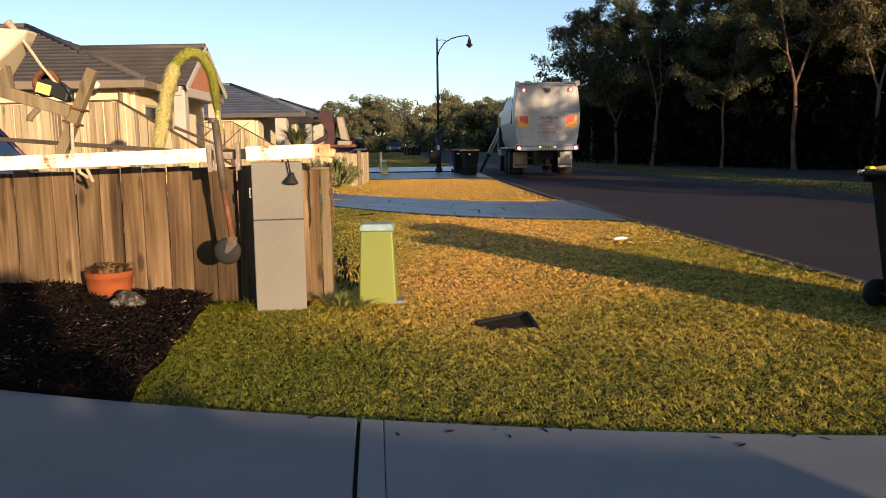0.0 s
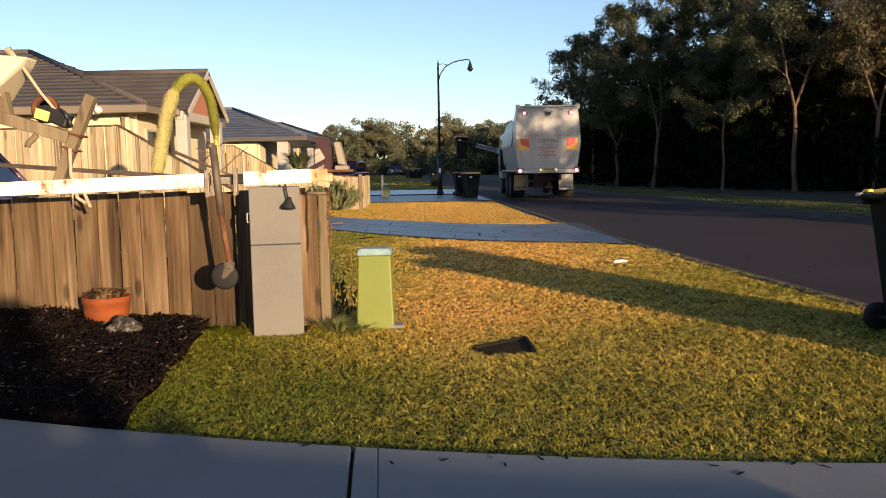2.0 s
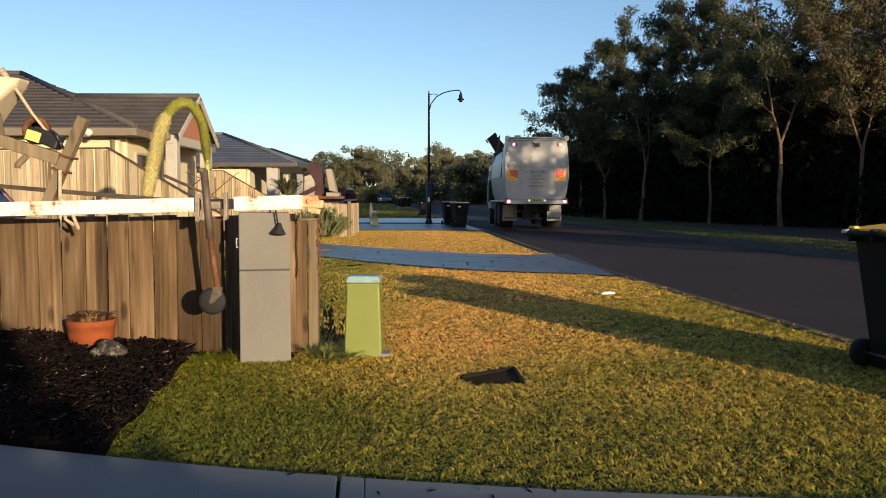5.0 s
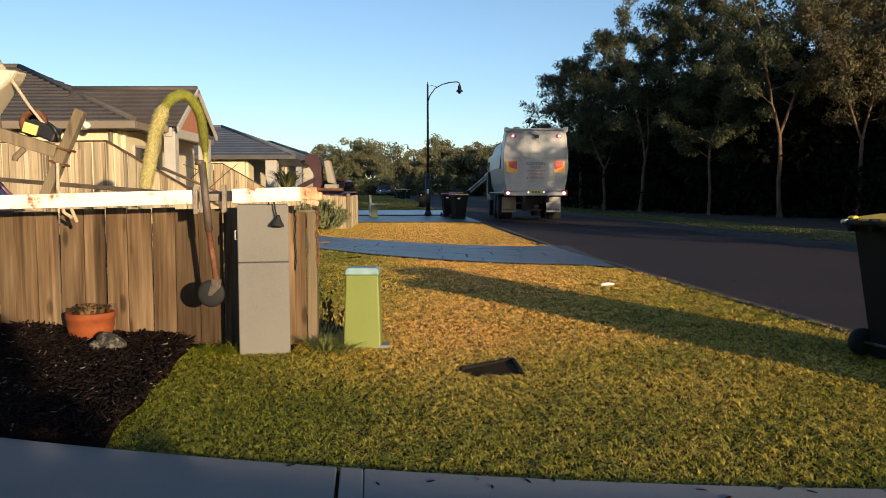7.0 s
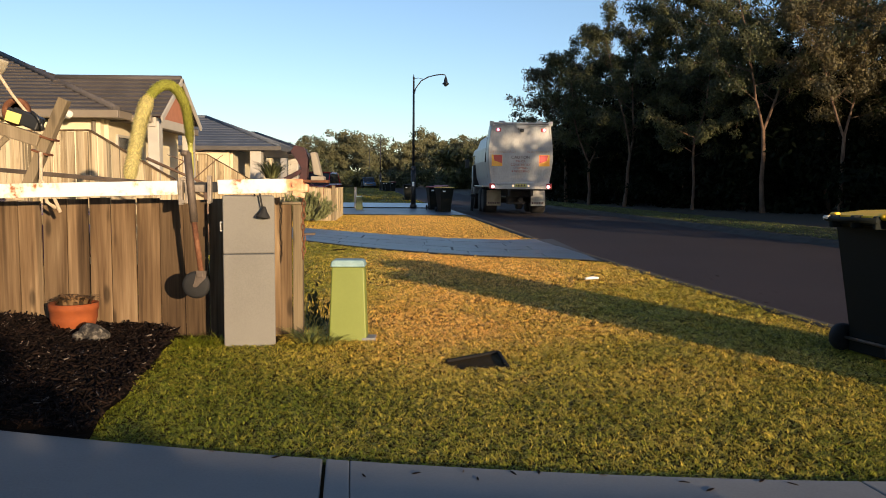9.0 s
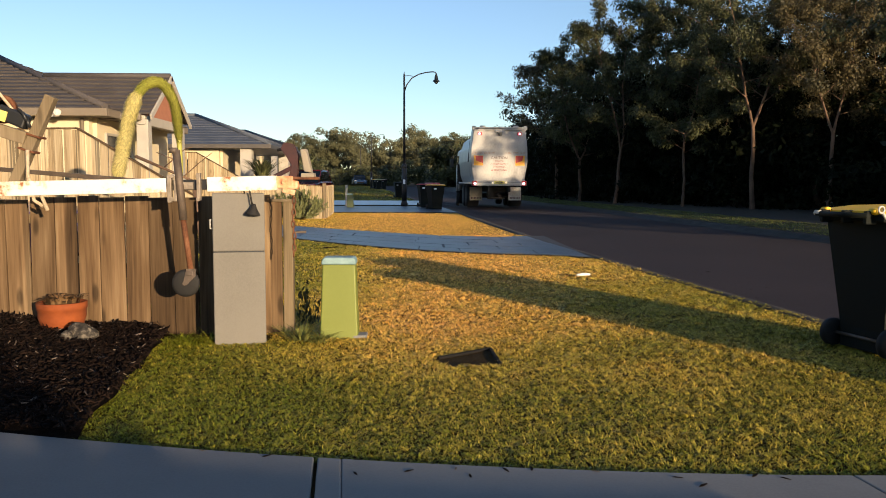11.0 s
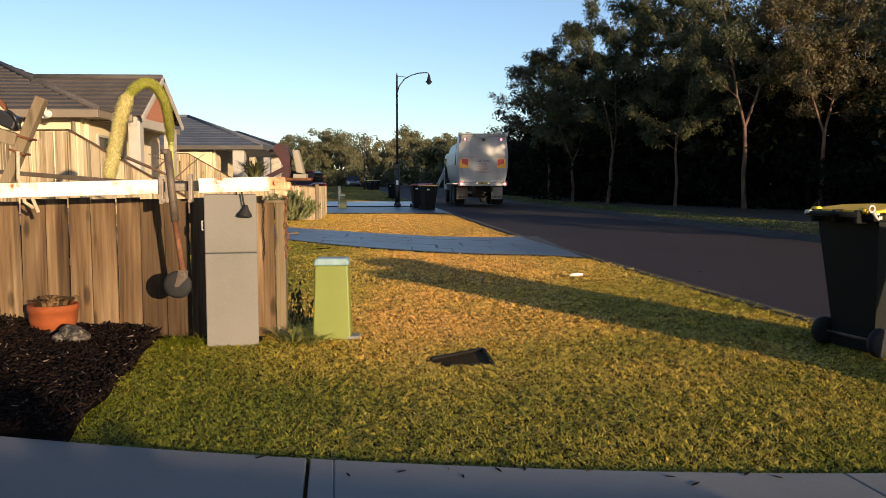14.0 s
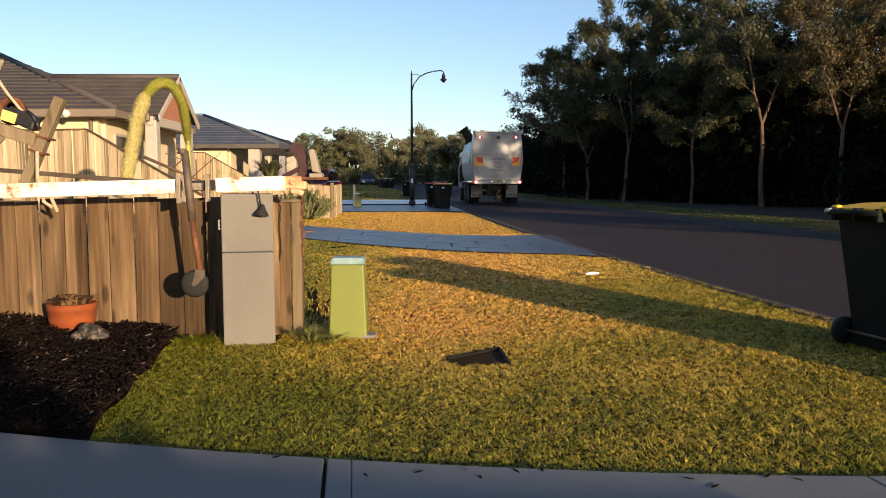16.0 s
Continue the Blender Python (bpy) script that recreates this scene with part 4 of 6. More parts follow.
    p, q = Vector((-3.4, 5.5, 1.63)), Vector((-2.70, 5.5, 1.41))
    box(bm, (p + q) / 2, ((q - p).length, 0.07, 0.085), (q - p).to_track_quat("X", "Z").to_matrix(), 0.006)
    p, q = Vector((-3.19, 5.52, 1.93)), Vector((-3.13, 5.52, 1.55))
    box(bm, (p + q) / 2, (0.075, 0.06, (q - p).length), (q - p).to_track_quat("Z", "Y").to_matrix(), 0.006)
    tube(bm, [(-2.90, 5.45, 1.43), (-2.96, 5.44, 1.37), (-2.965, 5.44, 1.345)], 0.022, 7)
    part("winch_arm", bm, POST_WOOD, t)
    for h in (1.33, 1.43):
        bm = bm_new()
        x = -2.83 + (h - 1.04) / 0.66 * 0.30
        box(bm, (x, 5.52, h), (0.115, 0.10, 0.014), pose(0, 0, 0, 0, 18, 0), 0.003)
        part("strap_clamp", bm, RUST, t)
    w = new("winch")
    w.parent = t
    bm = bm_new()
    lathe(bm, [(0.062, -0.02), (0.088, -0.022), (0.098, -0.012), (0.092, 0.0), (0.098, 0.012), (0.088, 0.022), (0.062, 0.02), (0.056, 0.0), (0.062, -0.02)], 28, (-2.865, 5.52, 1.61), pose(0, 0, 0, 90, 0, 0))
    part("drum", bm, RUST, w, "rusty winch reel")
    bm = bm_new()
    box(bm, (-2.77, 5.48, 1.555), (0.20, 0.09, 0.10), pose(0, 0, 0, 0, 24, 0), 0.014)
    box(bm, (-2.86, 5.48, 1.60), (0.09, 0.05, 0.05), pose(0, 0, 0, 0, 24, 0), 0.01)
    tube(bm, [(-2.72, 5.44, 1.60), (-2.68, 5.42, 1.575), (-2.655, 5.42, 1.52)], 0.012, 7)
    tube(bm, [(-2.665, 5.43, 1.55), (-2.645, 5.43, 1.48)], 0.014, 7)
    part("gearbox", bm, BLACK_STEEL, w, "black winch gearbox")
    bm = bm_new()
    box(bm, (-2.845, 5.43, 1.565), (0.10, 0.006, 0.07), pose(0, 0, 0, 0, 18, 0))
    part("label", bm, LABEL_YELLOW, w, "pale yellow label")
    bm = bm_new()
    tube(bm, [(-3.08, 5.47, 2.02), (-3.0, 5.47, 1.93), (-2.86, 5.46, 1.72), (-2.70, 5.46, 1.515)], [0.03, 0.013, 0.011, 0.010], 7)
    tube(bm, [(-2.66, 5.42, 1.33), (-2.665, 5.42, 1.15), (-2.63, 5.40, 1.10), (-2.62, 5.40, 0.99), (-2.56, 5.40, 0.95)], 0.013, 6)
    tube(bm, [(-2.56, 5.40, 1.12), (-2.58, 5.40, 1.05), (-2.53, 5.40, 0.92)], 0.013, 6)
    part("rope", bm, ROPE, t, "faded knotted rope")
    # bow of the boat
    bm = bm_new()
    prism(bm, [(-4.6, 2.05), (-2.93, 1.965), (-2.97, 1.90), (-3.20, 1.66), (-4.6, 1.5)], "y", 5.3, 5.7)
    for v in bm.verts:
        k = max(0.12, min(1, (-2.9 - v.co.x) / 1.1))
        v.co.y = 5.52 + (v.co.y - 5.5) * 3.2 * k
    soften(bm, 0.02)
    part("bow", bm, TWINE, t, "beige covered boat bow")
    # leg under the beam, out of the way at the fence
    bm = bm_new()
    box(bm, (-5.05, 5.46, 0.49), (0.08, 0.08, 0.98), bevel=0.006)
    part("prop", bm, POST_WOOD, t)
    return t


trailer()


# ---- pot, ornament, small plants ----
def leaf_tuft(name, m, label, n, height, spread, width, mat, seed, category="plant", droop=0.5, seg=4, foot=0.25):
    rng = random.Random(seed)
    verts, faces = [], []
    for _ in range(n):
        a, r = rng.uniform(0, 6.283), rng.uniform(0, foot) * spread
        d = Vector((math.cos(a), math.sin(a), 0))
        s = Vector((-d.y, d.x, 0))
        h, out, w = height * rng.uniform(0.6, 1.1), spread * rng.uniform(0.3, 1.0), width * rng.uniform(0.7, 1.2)
        b = len(verts)
        for i in range(seg + 1):
            u = i / seg
            c = d * (r + out * u ** 1.4) + Vector((0, 0, h * (u - droop * 0.6 * u ** 2.5)))
            ww = w * (1 - u) ** 0.6 / 2 + 0.0008
            verts += [tuple(c - s * ww), tuple(c + s * ww)]
        for i in range(seg):
            faces.append((b + 2 * i, b + 2 * i + 1, b + 2 * i + 3, b + 2 * i + 2))
    me = stuff_mesh(name, verts, faces, mat)
    ob = new(name, me)
    ob.matrix_basis = m
    return tagged(ob, label, category)


def pot_plant():
    t = thing("flower_pot", pose(-2.54, 5.58, 0.085), "round terracotta pot of dried succulents beside the fence", "flower pot")
    bm = bm_new()
    lathe(bm, [(0.115, 0.0), (0.140, 0.02), (0.158, 0.08), (0.160, 0.135), (0.166, 0.138), (0.167, 0.185), (0.157, 0.188), (0.147, 0.17), (0.02, 0.165)], 32)
    part("pot", bm, TERRACOTTA, t)
    p = leaf_tuft("succulent", Matrix.Translation((0, 0, 0.165)), "", 130, 0.15, 0.09, 0.036, AGAVE, 4, droop=1.05, foot=1.25)
    del p["category"]
    p.parent = t
    bm = bm_new()
    made = bmesh.ops.create_icosphere(bm, subdivisions=3, radius=1.0)
    for v in bm.verts:
        z = max(-0.25, v.co.z)
        k = 1 + 0.16 * noise.noise(v.co * 5)
        v.co = Vector((v.co.x * 0.10 * k, v.co.y * 0.085 * k, 0.01 + z * (0.085 - 0.03 * v.co.x) * k))
    made = bmesh.ops.create_icosphere(bm, subdivisions=2, radius=0.042, matrix=Matrix.Translation((-0.09, -0.06, 0.02)))
    tube(bm, [(-0.07, -0.035, 0.02), (-0.05, -0.02, 0.03)], 0.02, 7)
    ob = whole("garden_ornament", bm, STONE, "small weathered stone tortoise ornament on the mulch", "ornament")
    ob.matrix_basis = pose(-2.27, 5.28, 0.075, 0, 0, 15)


pot_plant()
leaf_tuft("weed", pose(-0.86, 5.55, 0), "straggly green weeds at the foot of the letterbox", 110, 0.13, 0.19, 0.008, LEAF_WEED, 7, droop=0.5, foot=0.6)
leaf_tuft("weed", pose(-0.72, 5.50, 0), "low green weeds beside the power pillar", 120, 0.075, 0.15, 0.007, LEAF_WEED, 8, droop=0.6, foot=0.8)


def bushy_shrub(m, label, wide, high, stems, per, leaf, mat, seed, jitter):
    """A shrub of upright sprigs, each set with short leaves."""
    nr = np.random.default_rng(seed)
    a, r = nr.uniform(0, 6.283, stems), np.sqrt(nr.random(stems))
    foot = np.stack([0.45 * wide * r * np.cos(a), 0.45 * wide * r * np.sin(a), np.zeros(stems)], 1)
    lean = np.stack([0.55 * wide * r * np.cos(a), 0.55 * wide * r * np.sin(a), high * np.sqrt(1.02 - r ** 2 * 0.75) * nr.uniform(0.75, 1.08, stems)], 1)
    u = np.repeat(nr.uniform(0.15, 1.0, (stems, per)), 1)
    k = np.repeat(np.arange(stems), per)
    c = foot[k] + lean[k] * u[:, None] + nr.normal(0, jitter, (stems * per, 3))
    v, f = leaf_cards(c, leaf, nr, -3.2)
    ob = new("shrub", stuff_mesh("shrub", v, f, mat))
    ob.matrix_basis = m
    return tagged(ob, label, "shrub")


bushy_shrub(pose(-3.68, 23.4, 0.10), "rounded grey-green bushy shrub before the low fence", 0.95, 0.92, 150, 90, 0.06, LEAF_SHRUB, 12, 0.014)
bushy_shrub(pose(-0.90, 6.05, 0), "dark leafy weed behind the fence post", 0.17, 0.36, 7, 16, 0.05, LEAF_GUM, 9, 0.02)
leaf_tuft("spiky_plant", pose(-5.95, 29.9, 1.45), "dark spiky cordyline beside the house", 130, 0.9, 0.95, 0.07, LEAF_GUM, 13, "plant", 0.5)
bm = bm_new()
tube(bm, [(-5.95, 29.9, 0.12), (-5.95, 29.9, 1.5)], 0.08, 8)
whole("cordyline_stem", bm, BARK, "dark trunk of a spiky cordyline", "plant")


def agave():
    """A foxtail agave: the arching flower spike rises behind the fence."""
    t = thing("agave", pose(0, 0, 0), "foxtail agave with one arching yellow-green flower spike", "agave")
    y = 6.55
    # the arch: up the stalk, over the top, down to the tip
    way = [Vector((x, y, z)) for x, z in ((-1.97, 0.52), (-1.98, 0.94), (-1.98, 1.32), (-1.99, 1.56), (-2.02, 1.77), (-2.10, 1.91), (-2.20, 1.93), (-2.30, 1.85), (-2.37, 1.69), (-2.43, 1.44), (-2.49, 1.16))]
    pts = []
    for i in range(len(way) - 1):
        p0, p1, p2, p3 = way[max(0, i - 1)], way[i], way[i + 1], way[min(len(way) - 1, i + 2)]
        for k in range(8):
            u = k / 8
            pts.append(0.5 * ((2 * p1) + (p2 - p0) * u + (2 * p0 - 5 * p1 + 4 * p2 - p3) * u * u + (3 * p1 - p0 - 3 * p2 + p3) * u ** 3))
    pts.append(way[-1])
    bm = bm_new()
    tube(bm, [Vector((way[0].x, y, 0.02))] + pts, [0.03] + [0.026 - 0.02 * i / len(pts) for i in range(len(pts))], 8)
    part("stalk", bm, SPIKE_GREEN, t)
    rng = np.random.default_rng(8)
    P = np.array([tuple(p) for p in pts])
    s = np.linspace(0, 1, len(P))
    def florets(name, lo, hi, n, long, mat, label):
        u = rng.uniform(lo, hi, n)
        c = np.stack([np.interp(u, s, P[:, i]) for i in range(3)], 1)
        tan = np.stack([np.interp(np.minimum(1, u + 0.01), s, P[:, i]) - np.interp(u - 0.01, s, P[:, i]) for i in range(3)], 1)
        tan /= np.linalg.norm(tan, axis=1)[:, None]
        r = rng.normal(0, 1, (n, 3))
        r -= tan * (r * tan).sum(1)[:, None]
        r /= np.linalg.norm(r, axis=1)[:, None]
        q = np.cross(tan, r)
        grow = np.clip((u - lo) / 0.10 + 0.45, 0, 1) * np.clip((hi - u) / 0.06 + 0.5, 0.0, 1)
        L = long * rng.uniform(0.7, 1.1, n) * grow
        w = 0.0072 * rng.uniform(0.6, 1.4, (n, 1))
        tip = c + r * L[:, None] + tan * (L * 0.35)[:, None]
        mid = c + r * (L * 0.6)[:, None]
        v = np.stack([c - q * w * 0.5, c + q * w * 0.5, mid + q * w, tip, mid - q * w], 1)
        b = np.arange(n)[:, None] * 5
        f = np.concatenate([b + (0, 1, 2), b + (0, 2, 4), b + (4, 2, 3)], 0)
        ob = new(name, stuff_mesh(name, v.reshape(-1, 3), f, mat))
        ob.parent = t
        tagged(ob, label=label, kind="stuff")
    florets("bud_cover", 0.235, 0.72, 7500, 0.048, SPIKE_GREEN, "dense yellow-green buds")
    florets("bloom", 0.68, 1.0, 9000, 0.068, SPIKE_CREAM, "open pale yellow flowers")
    lf = leaf_tuft("leaf_rosette", pose(way[0].x, y, 0.15), "", 40, 0.55, 0.55, 0.12, LEAF_SHRUB, 3, droop=0.5)
    del lf["category"]
    lf.parent = t


agave()
bm = bm_new()
for a, b, r in (((-3.0, 8.4, 1.40), (-2.4, 8.4, 1.14), 0.024), ((-2.72, 8.4, 1.27), (-2.48, 8.4, 1.48), 0.010), ((-2.48, 8.4, 1.48), (-2.40, 8.4, 1.50), 0.007),
                ((-2.60, 8.4, 1.37), (-2.78, 8.4, 1.44), 0.007), ((-2.5, 8.4, 1.19), (-2.34, 8.4, 1.33), 0.009), ((-2.34, 8.4, 1.33), (-2.2, 8.4, 1.44), 0.006),
                ((-2.4, 8.4, 1.14), (-2.3, 8.4, 0.02), 0.03)):
    tube(bm, [a, b], [r * 0.75, r * 0.5], 7)
whole("bare_frangipani", bm, BARK, "bare leaning shrub branches behind the fence", "shrub")


# ---- houses ----
def slope_tiles(bm, p0, p1, q0, q1, rows, thick=0.045):
    """A roof plane from the eave p0-p1 to the ridge q0-q1, in courses that overlap."""
    p0, p1, q0, q1 = (Vector(p) for p in (p0, p1, q0, q1))
    nrm = (p1 - p0).cross(q0 - p0)
    if nrm.length < 1e-6:
        nrm = (p1 - p0).cross(q1 - p0)
    nrm.normalize()
    if nrm.z < 0:
        nrm = -nrm
    up = nrm * thick
    lo = [bm.verts.new(p0), bm.verts.new(p1)]
    for i in range(rows):
        w = (i + 1) / rows
        a, b = lo[0].co.copy(), lo[1].co.copy()
        if (a - b).length < 1e-3:
            break
        hi = [bm.verts.new(a + up), bm.verts.new(b + up)]
        bm.faces.new((lo[0], lo[1], hi[1], hi[0]))
        c, d = p1.lerp(q1, w), p0.lerp(q0, w)
        if (c - d).length > 1e-4:
            lo = [bm.verts.new(d), bm.verts.new(c)]
            bm.faces.new((hi[0], hi[1], lo[1], lo[0]))
        else:
            bm.faces.new((hi[0], hi[1], bm.verts.new(c)))
            break


def hip_roof(t, x0, x1, y0, y1, eave, pitch, mat, rows, trim=FASCIA):
    """A hip roof over a rectangle; every plane is a part, with capped hips."""
    run = (y1 - y0) / 2
    rise = run * math.tan(radians(pitch))
    ym = (y0 + y1) / 2
    a, b = (x0 + run, ym, eave + rise), (x1 - run, ym, eave + rise)
    for p0, p1, q0, q1 in (((x0, y0, eave), (x1, y0, eave), a, b), ((x1, y0, eave), (x1, y1, eave), b, b),
                           ((x1, y1, eave), (x0, y1, eave), b, a), ((x0, y1, eave), (x0, y0, eave), a, a)):
        bm = bm_new()
        slope_tiles(bm, p0, p1, q0, q1, rows, 0.02 if mat == ROOF_GREY else 0.045)
        part("roof_plane", bm, mat, t)
    for p, q in (((x1, y0, eave), b), ((x1, y1, eave), b), ((x0, y0, eave), a), ((x0, y1, eave), a), (a, b)):
        bm = bm_new()
        tube(bm, [Vector(p) + Vector((0, 0, 0.03)), Vector(q) + Vector((0, 0, 0.03))], 0.07, 7)
        part("ridge_cap", bm, mat, t)
    bm = bm_new()
    for c, s in ((((x0 + x1) / 2, y0, eave - 0.07), (x1 - x0 + 0.1, 0.10, 0.17)), ((x1, (y0 + y1) / 2, eave - 0.07), (0.10, y1 - y0, 0.17)),
                 (((x0 + x1) / 2, y1, eave - 0.07), (x1 - x0 + 0.1, 0.10, 0.17))):
        box(bm, c, s, bevel=0.012)
    part("gutter", bm, trim, t)
    bm = bm_new()
    box(bm, ((x0 + x1) / 2, (y0 + y1) / 2, eave - 0.13), (x1 - x0 - 0.1, y1 - y0 - 0.1, 0.02))
    part("soffit", bm, trim, t)


def window(t, x, y, z, w, h, face):
    """A window in a wall; face 'y': seen from -y, 'x': seen from +x."""
    win = new("window")
    win.parent = t
    win.matrix_basis = pose(x, y, z, 0, 0, 0 if face == "y" else 90)
    bm = bm_new()
    for c, s in (((0, 0, h / 2), (w, 0.08, 0.06)), ((0, 0, -h / 2), (w + 0.06, 0.12, 0.06)), ((-w / 2, 0, 0), (0.06, 0.08, h)), ((w / 2, 0, 0), (0.06, 0.08, h)), ((0, 0, 0), (0.04, 0.06, h))):
        box(bm, c, s, bevel=0.005)
    part("frame", bm, WHITE_TRIM, win)
    bm = bm_new()
    box(bm, (0, 0.01, 0), (w - 0.05, 0.02, h - 0.05))
    part("pane", bm, WINDOW_DARK, win)


def walls(t, x0, x1, y0, y1, base, top, mat):
    for c, s in ((((x0 + x1) / 2, y0, (base + top) / 2), (x1 - x0, 0.2, top - base)), (((x0 + x1) / 2, y1, (base + top) / 2), (x1 - x0, 0.2, top - base)),
                 ((x0, (y0 + y1) / 2, (base + top) / 2), (0.2, y1 - y0 - 0.21, top - base)), ((x1, (y0 + y1) / 2, (base + top) / 2), (0.2, y1 - y0 - 0.21, top - base))):
        bm = bm_new()
        box(bm, c, s)
        part("wall", bm, mat, t)


def house_brown():
    t = thing("house", pose(0, 0, 0), "cream rendered house with brown tiled hip roof and porch gable", "house")
    # a hip at the street corner; the roof ends at a rear wall
    x0, x1, ys, yn, e = -22.0, -6.95, 17.7, 23.8, 2.78
    run = 5.4
    zr = e + run * math.tan(radians(20.9))
    for p0, p1, q0, q1 in (((x0, ys, e), (x1, ys, e), (x0 + run, ys + run, zr), (x1 - run, ys + run, zr)),
                           ((x1, ys, e), (x1, yn, e), (x1 - run, ys + run, zr), (x1 - run, yn, zr)),
                           ((x0, yn, e), (x0, ys, e), (x0 + run, yn, zr), (x0 + run, ys + run, zr))):
        bm = bm_new()
        slope_tiles(bm, p0, p1, q0, q1, 17)
        part("roof_plane", bm, ROOF_BROWN, t)
    for p, q in (((x1, ys, e), (x1 - run, ys + run, zr)), ((x0, ys, e), (x0 + run, ys + run, zr)), ((x0 + run, ys + run, zr), (x1 - run, ys + run, zr))):
        bm = bm_new()
        tube(bm, [Vector(p) + Vector((0, 0, 0.05)), Vector(q) + Vector((0, 0, 0.05))], 0.075, 7)
        part("ridge_cap", bm, ROOF_BROWN, t)
    bm = bm_new()
    box(bm, ((x0 + x1) / 2, ys + run + 0.35, zr), (x1 - x0 - 2 * run, 0.7, 0.04))
    part("ridge_flat", bm, ROOF_BROWN, t)
    bm = bm_new()
    prism(bm, [(x0 + 0.3, e - 0.1), (x1 - 0.3, e - 0.1), (x1 - run, zr - 0.03), (x0 + run, zr - 0.03)], "y", yn - 0.15, yn - 0.02)
    part("rear_gable", bm, CREAM, t)
    for c, s in ((((x0 + x1) / 2, ys, e - 0.07), (x1 - x0 + 0.1, 0.10, 0.17)), ((x1, (ys + yn) / 2, e - 0.07), (0.10, yn - ys - 0.1, 0.17))):
        bm = bm_new()
        box(bm, c, s, bevel=0.012)
        part("gutter", bm, FASCIA, t)
    bm = bm_new()
    box(bm, ((x0 + x1) / 2, (ys + yn) / 2, e - 0.13), (x1 - x0 - 0.1, yn - ys - 0.1, 0.02))
    part("soffit", bm, FASCIA, t)
    walls(t, -21.4, -7.5, 18.25, 23.5, 0.0, 2.64, CREAM)
    # porch gable towards the street, its ridge along x
    ex, y0, ym, y1, ev, top = -6.23, 18.5, 20.05, 21.6, 2.74, 3.80
    for a, b in ((y0, ym), (y1, ym)):
        bm = bm_new()
        slope_tiles(bm, (-9.35, a, ev), (ex, a, ev), (-9.35, b, top), (ex, b, top), 9)
        part("porch_roof_plane", bm, ROOF_BROWN, t)
        bm = bm_new()
        p, q = Vector((ex + 0.02, a, ev)), Vector((ex + 0.02, b, top))
        box(bm, (p + q) / 2 + Vector((0, 0, -0.05)), (0.05, (q - p).length + 0.08, 0.12), (q - p).to_track_quat("Y", "Z").to_matrix(), 0.006)
        part("barge_board", bm, WHITE_TRIM, t)
    bm = bm_new()
    tube(bm, [(-9.35, ym, top + 0.02), (ex, ym, top + 0.02)], 0.07, 7)
    part("porch_ridge", bm, ROOF_BROWN, t)
    bm = bm_new()
    prism(bm, [(y0 + 0.25, ev - 0.02), (y1 - 0.25, ev - 0.02), (ym, top - 0.12)], "x", ex - 0.30, ex - 0.2)
    part("gable_infill", bm, BRICK_RED, t, "red brick gable infill")
    bm = bm_new()
    box(bm, (ex - 0.25, ym, ev - 0.12), (0.16, y1 - y0 - 0.2, 0.22), bevel=0.01)
    part("porch_beam", bm, WHITE_TRIM, t)
    for y in (y0 + 0.28, y1 - 0.22):
        bm = bm_new()
        box(bm, (ex - 0.25, y, 1.36), (0.27, 0.27, 2.55), bevel=0.015)
        part("column", bm, WHITE_TRIM, t, "off-white square porch column")
    bm = bm_new()
    box(bm, (-8.4, y0, ev - 0.06), (3.9, 0.10, 0.15), bevel=0.01)
    part("porch_gutter", bm, FASCIA, t)
    window(t, -7.39, 19.6, 1.6, 1.6, 1.4, "x")
    bm = bm_new()
    tube(bm, [(-7.62, 18.08, 0.1), (-7.62, 18.08, 2.6)], 0.045, 8)
    part("downpipe", bm, FASCIA, t)
    bm = bm_new()
    box(bm, (-8.05, 17.62, 2.72), (0.12, 0.07, 0.26), bevel=0.02)
    lathe(bm, [(0.03, 0.0), (0.06, 0.02), (0.085, 0.15), (0.07, 0.155), (0.02, 0.10)], 12, (-7.96, 17.56, 2.62), pose(0, 0, 0, 65, 0, 35))
    part("security_light", bm, LEVER_GREY, t, "pale grey security light")


def house_grey():
    t = thing("house", pose(0, 0, 0), "single storey house with dark blue-grey hip roof behind fences", "house")
    hip_roof(t, -24, -6.05, 32.0, 40.14, 2.76, 20.2, ROOF_GREY, 12, DARK_FASCIA)
    walls(t, -23.4, -8.2, 32.6, 39.5, 0.1, 2.69, CREAM)
    for x, y in ((-7.05, 32.4), (-6.5, 38.0)):
        bm = bm_new()
        box(bm, (x, y, 1.42), (0.46, 0.46, 2.55), bevel=0.015)
        part("column", bm, WHITE_TRIM, t)
    window(t, -9.6, 32.48, 1.6, 1.3, 1.2, "y")
    t = thing("house", pose(0, 0, 0), "distant single storey house with grey hip roof", "house")
    hip_roof(t, -24, -7.6, 44.0, 49.2, 3.42, 18.5, ROOF_GREY, 12, DARK_FASCIA)
    walls(t, -23.4, -9.0, 44.6, 48.6, 0.2, 3.35, CREAM)
    for x, y in ((-8.15, 44.5), (-8.0, 48.2)):
        bm = bm_new()
        box(bm, (x, y, 1.78), (0.34, 0.34, 3.1), bevel=0.015)
        part("column", bm, WHITE_TRIM, t)


house_brown()
house_grey()


# an unseen house, added behind the camera, closes the place on that side
def house_behind():
    t = thing("house", pose(0, 0, 0), "unseen plain rendered house added behind the camera", "house")
    walls(t, -16, -3.2, -14, -6.5, 0.0, 2.6, CREAM)
    hip_roof(t, -16.6, -2.6, -14.6, -5.9, 2.68, 22, ROOF_BROWN, 10)


house_behind()


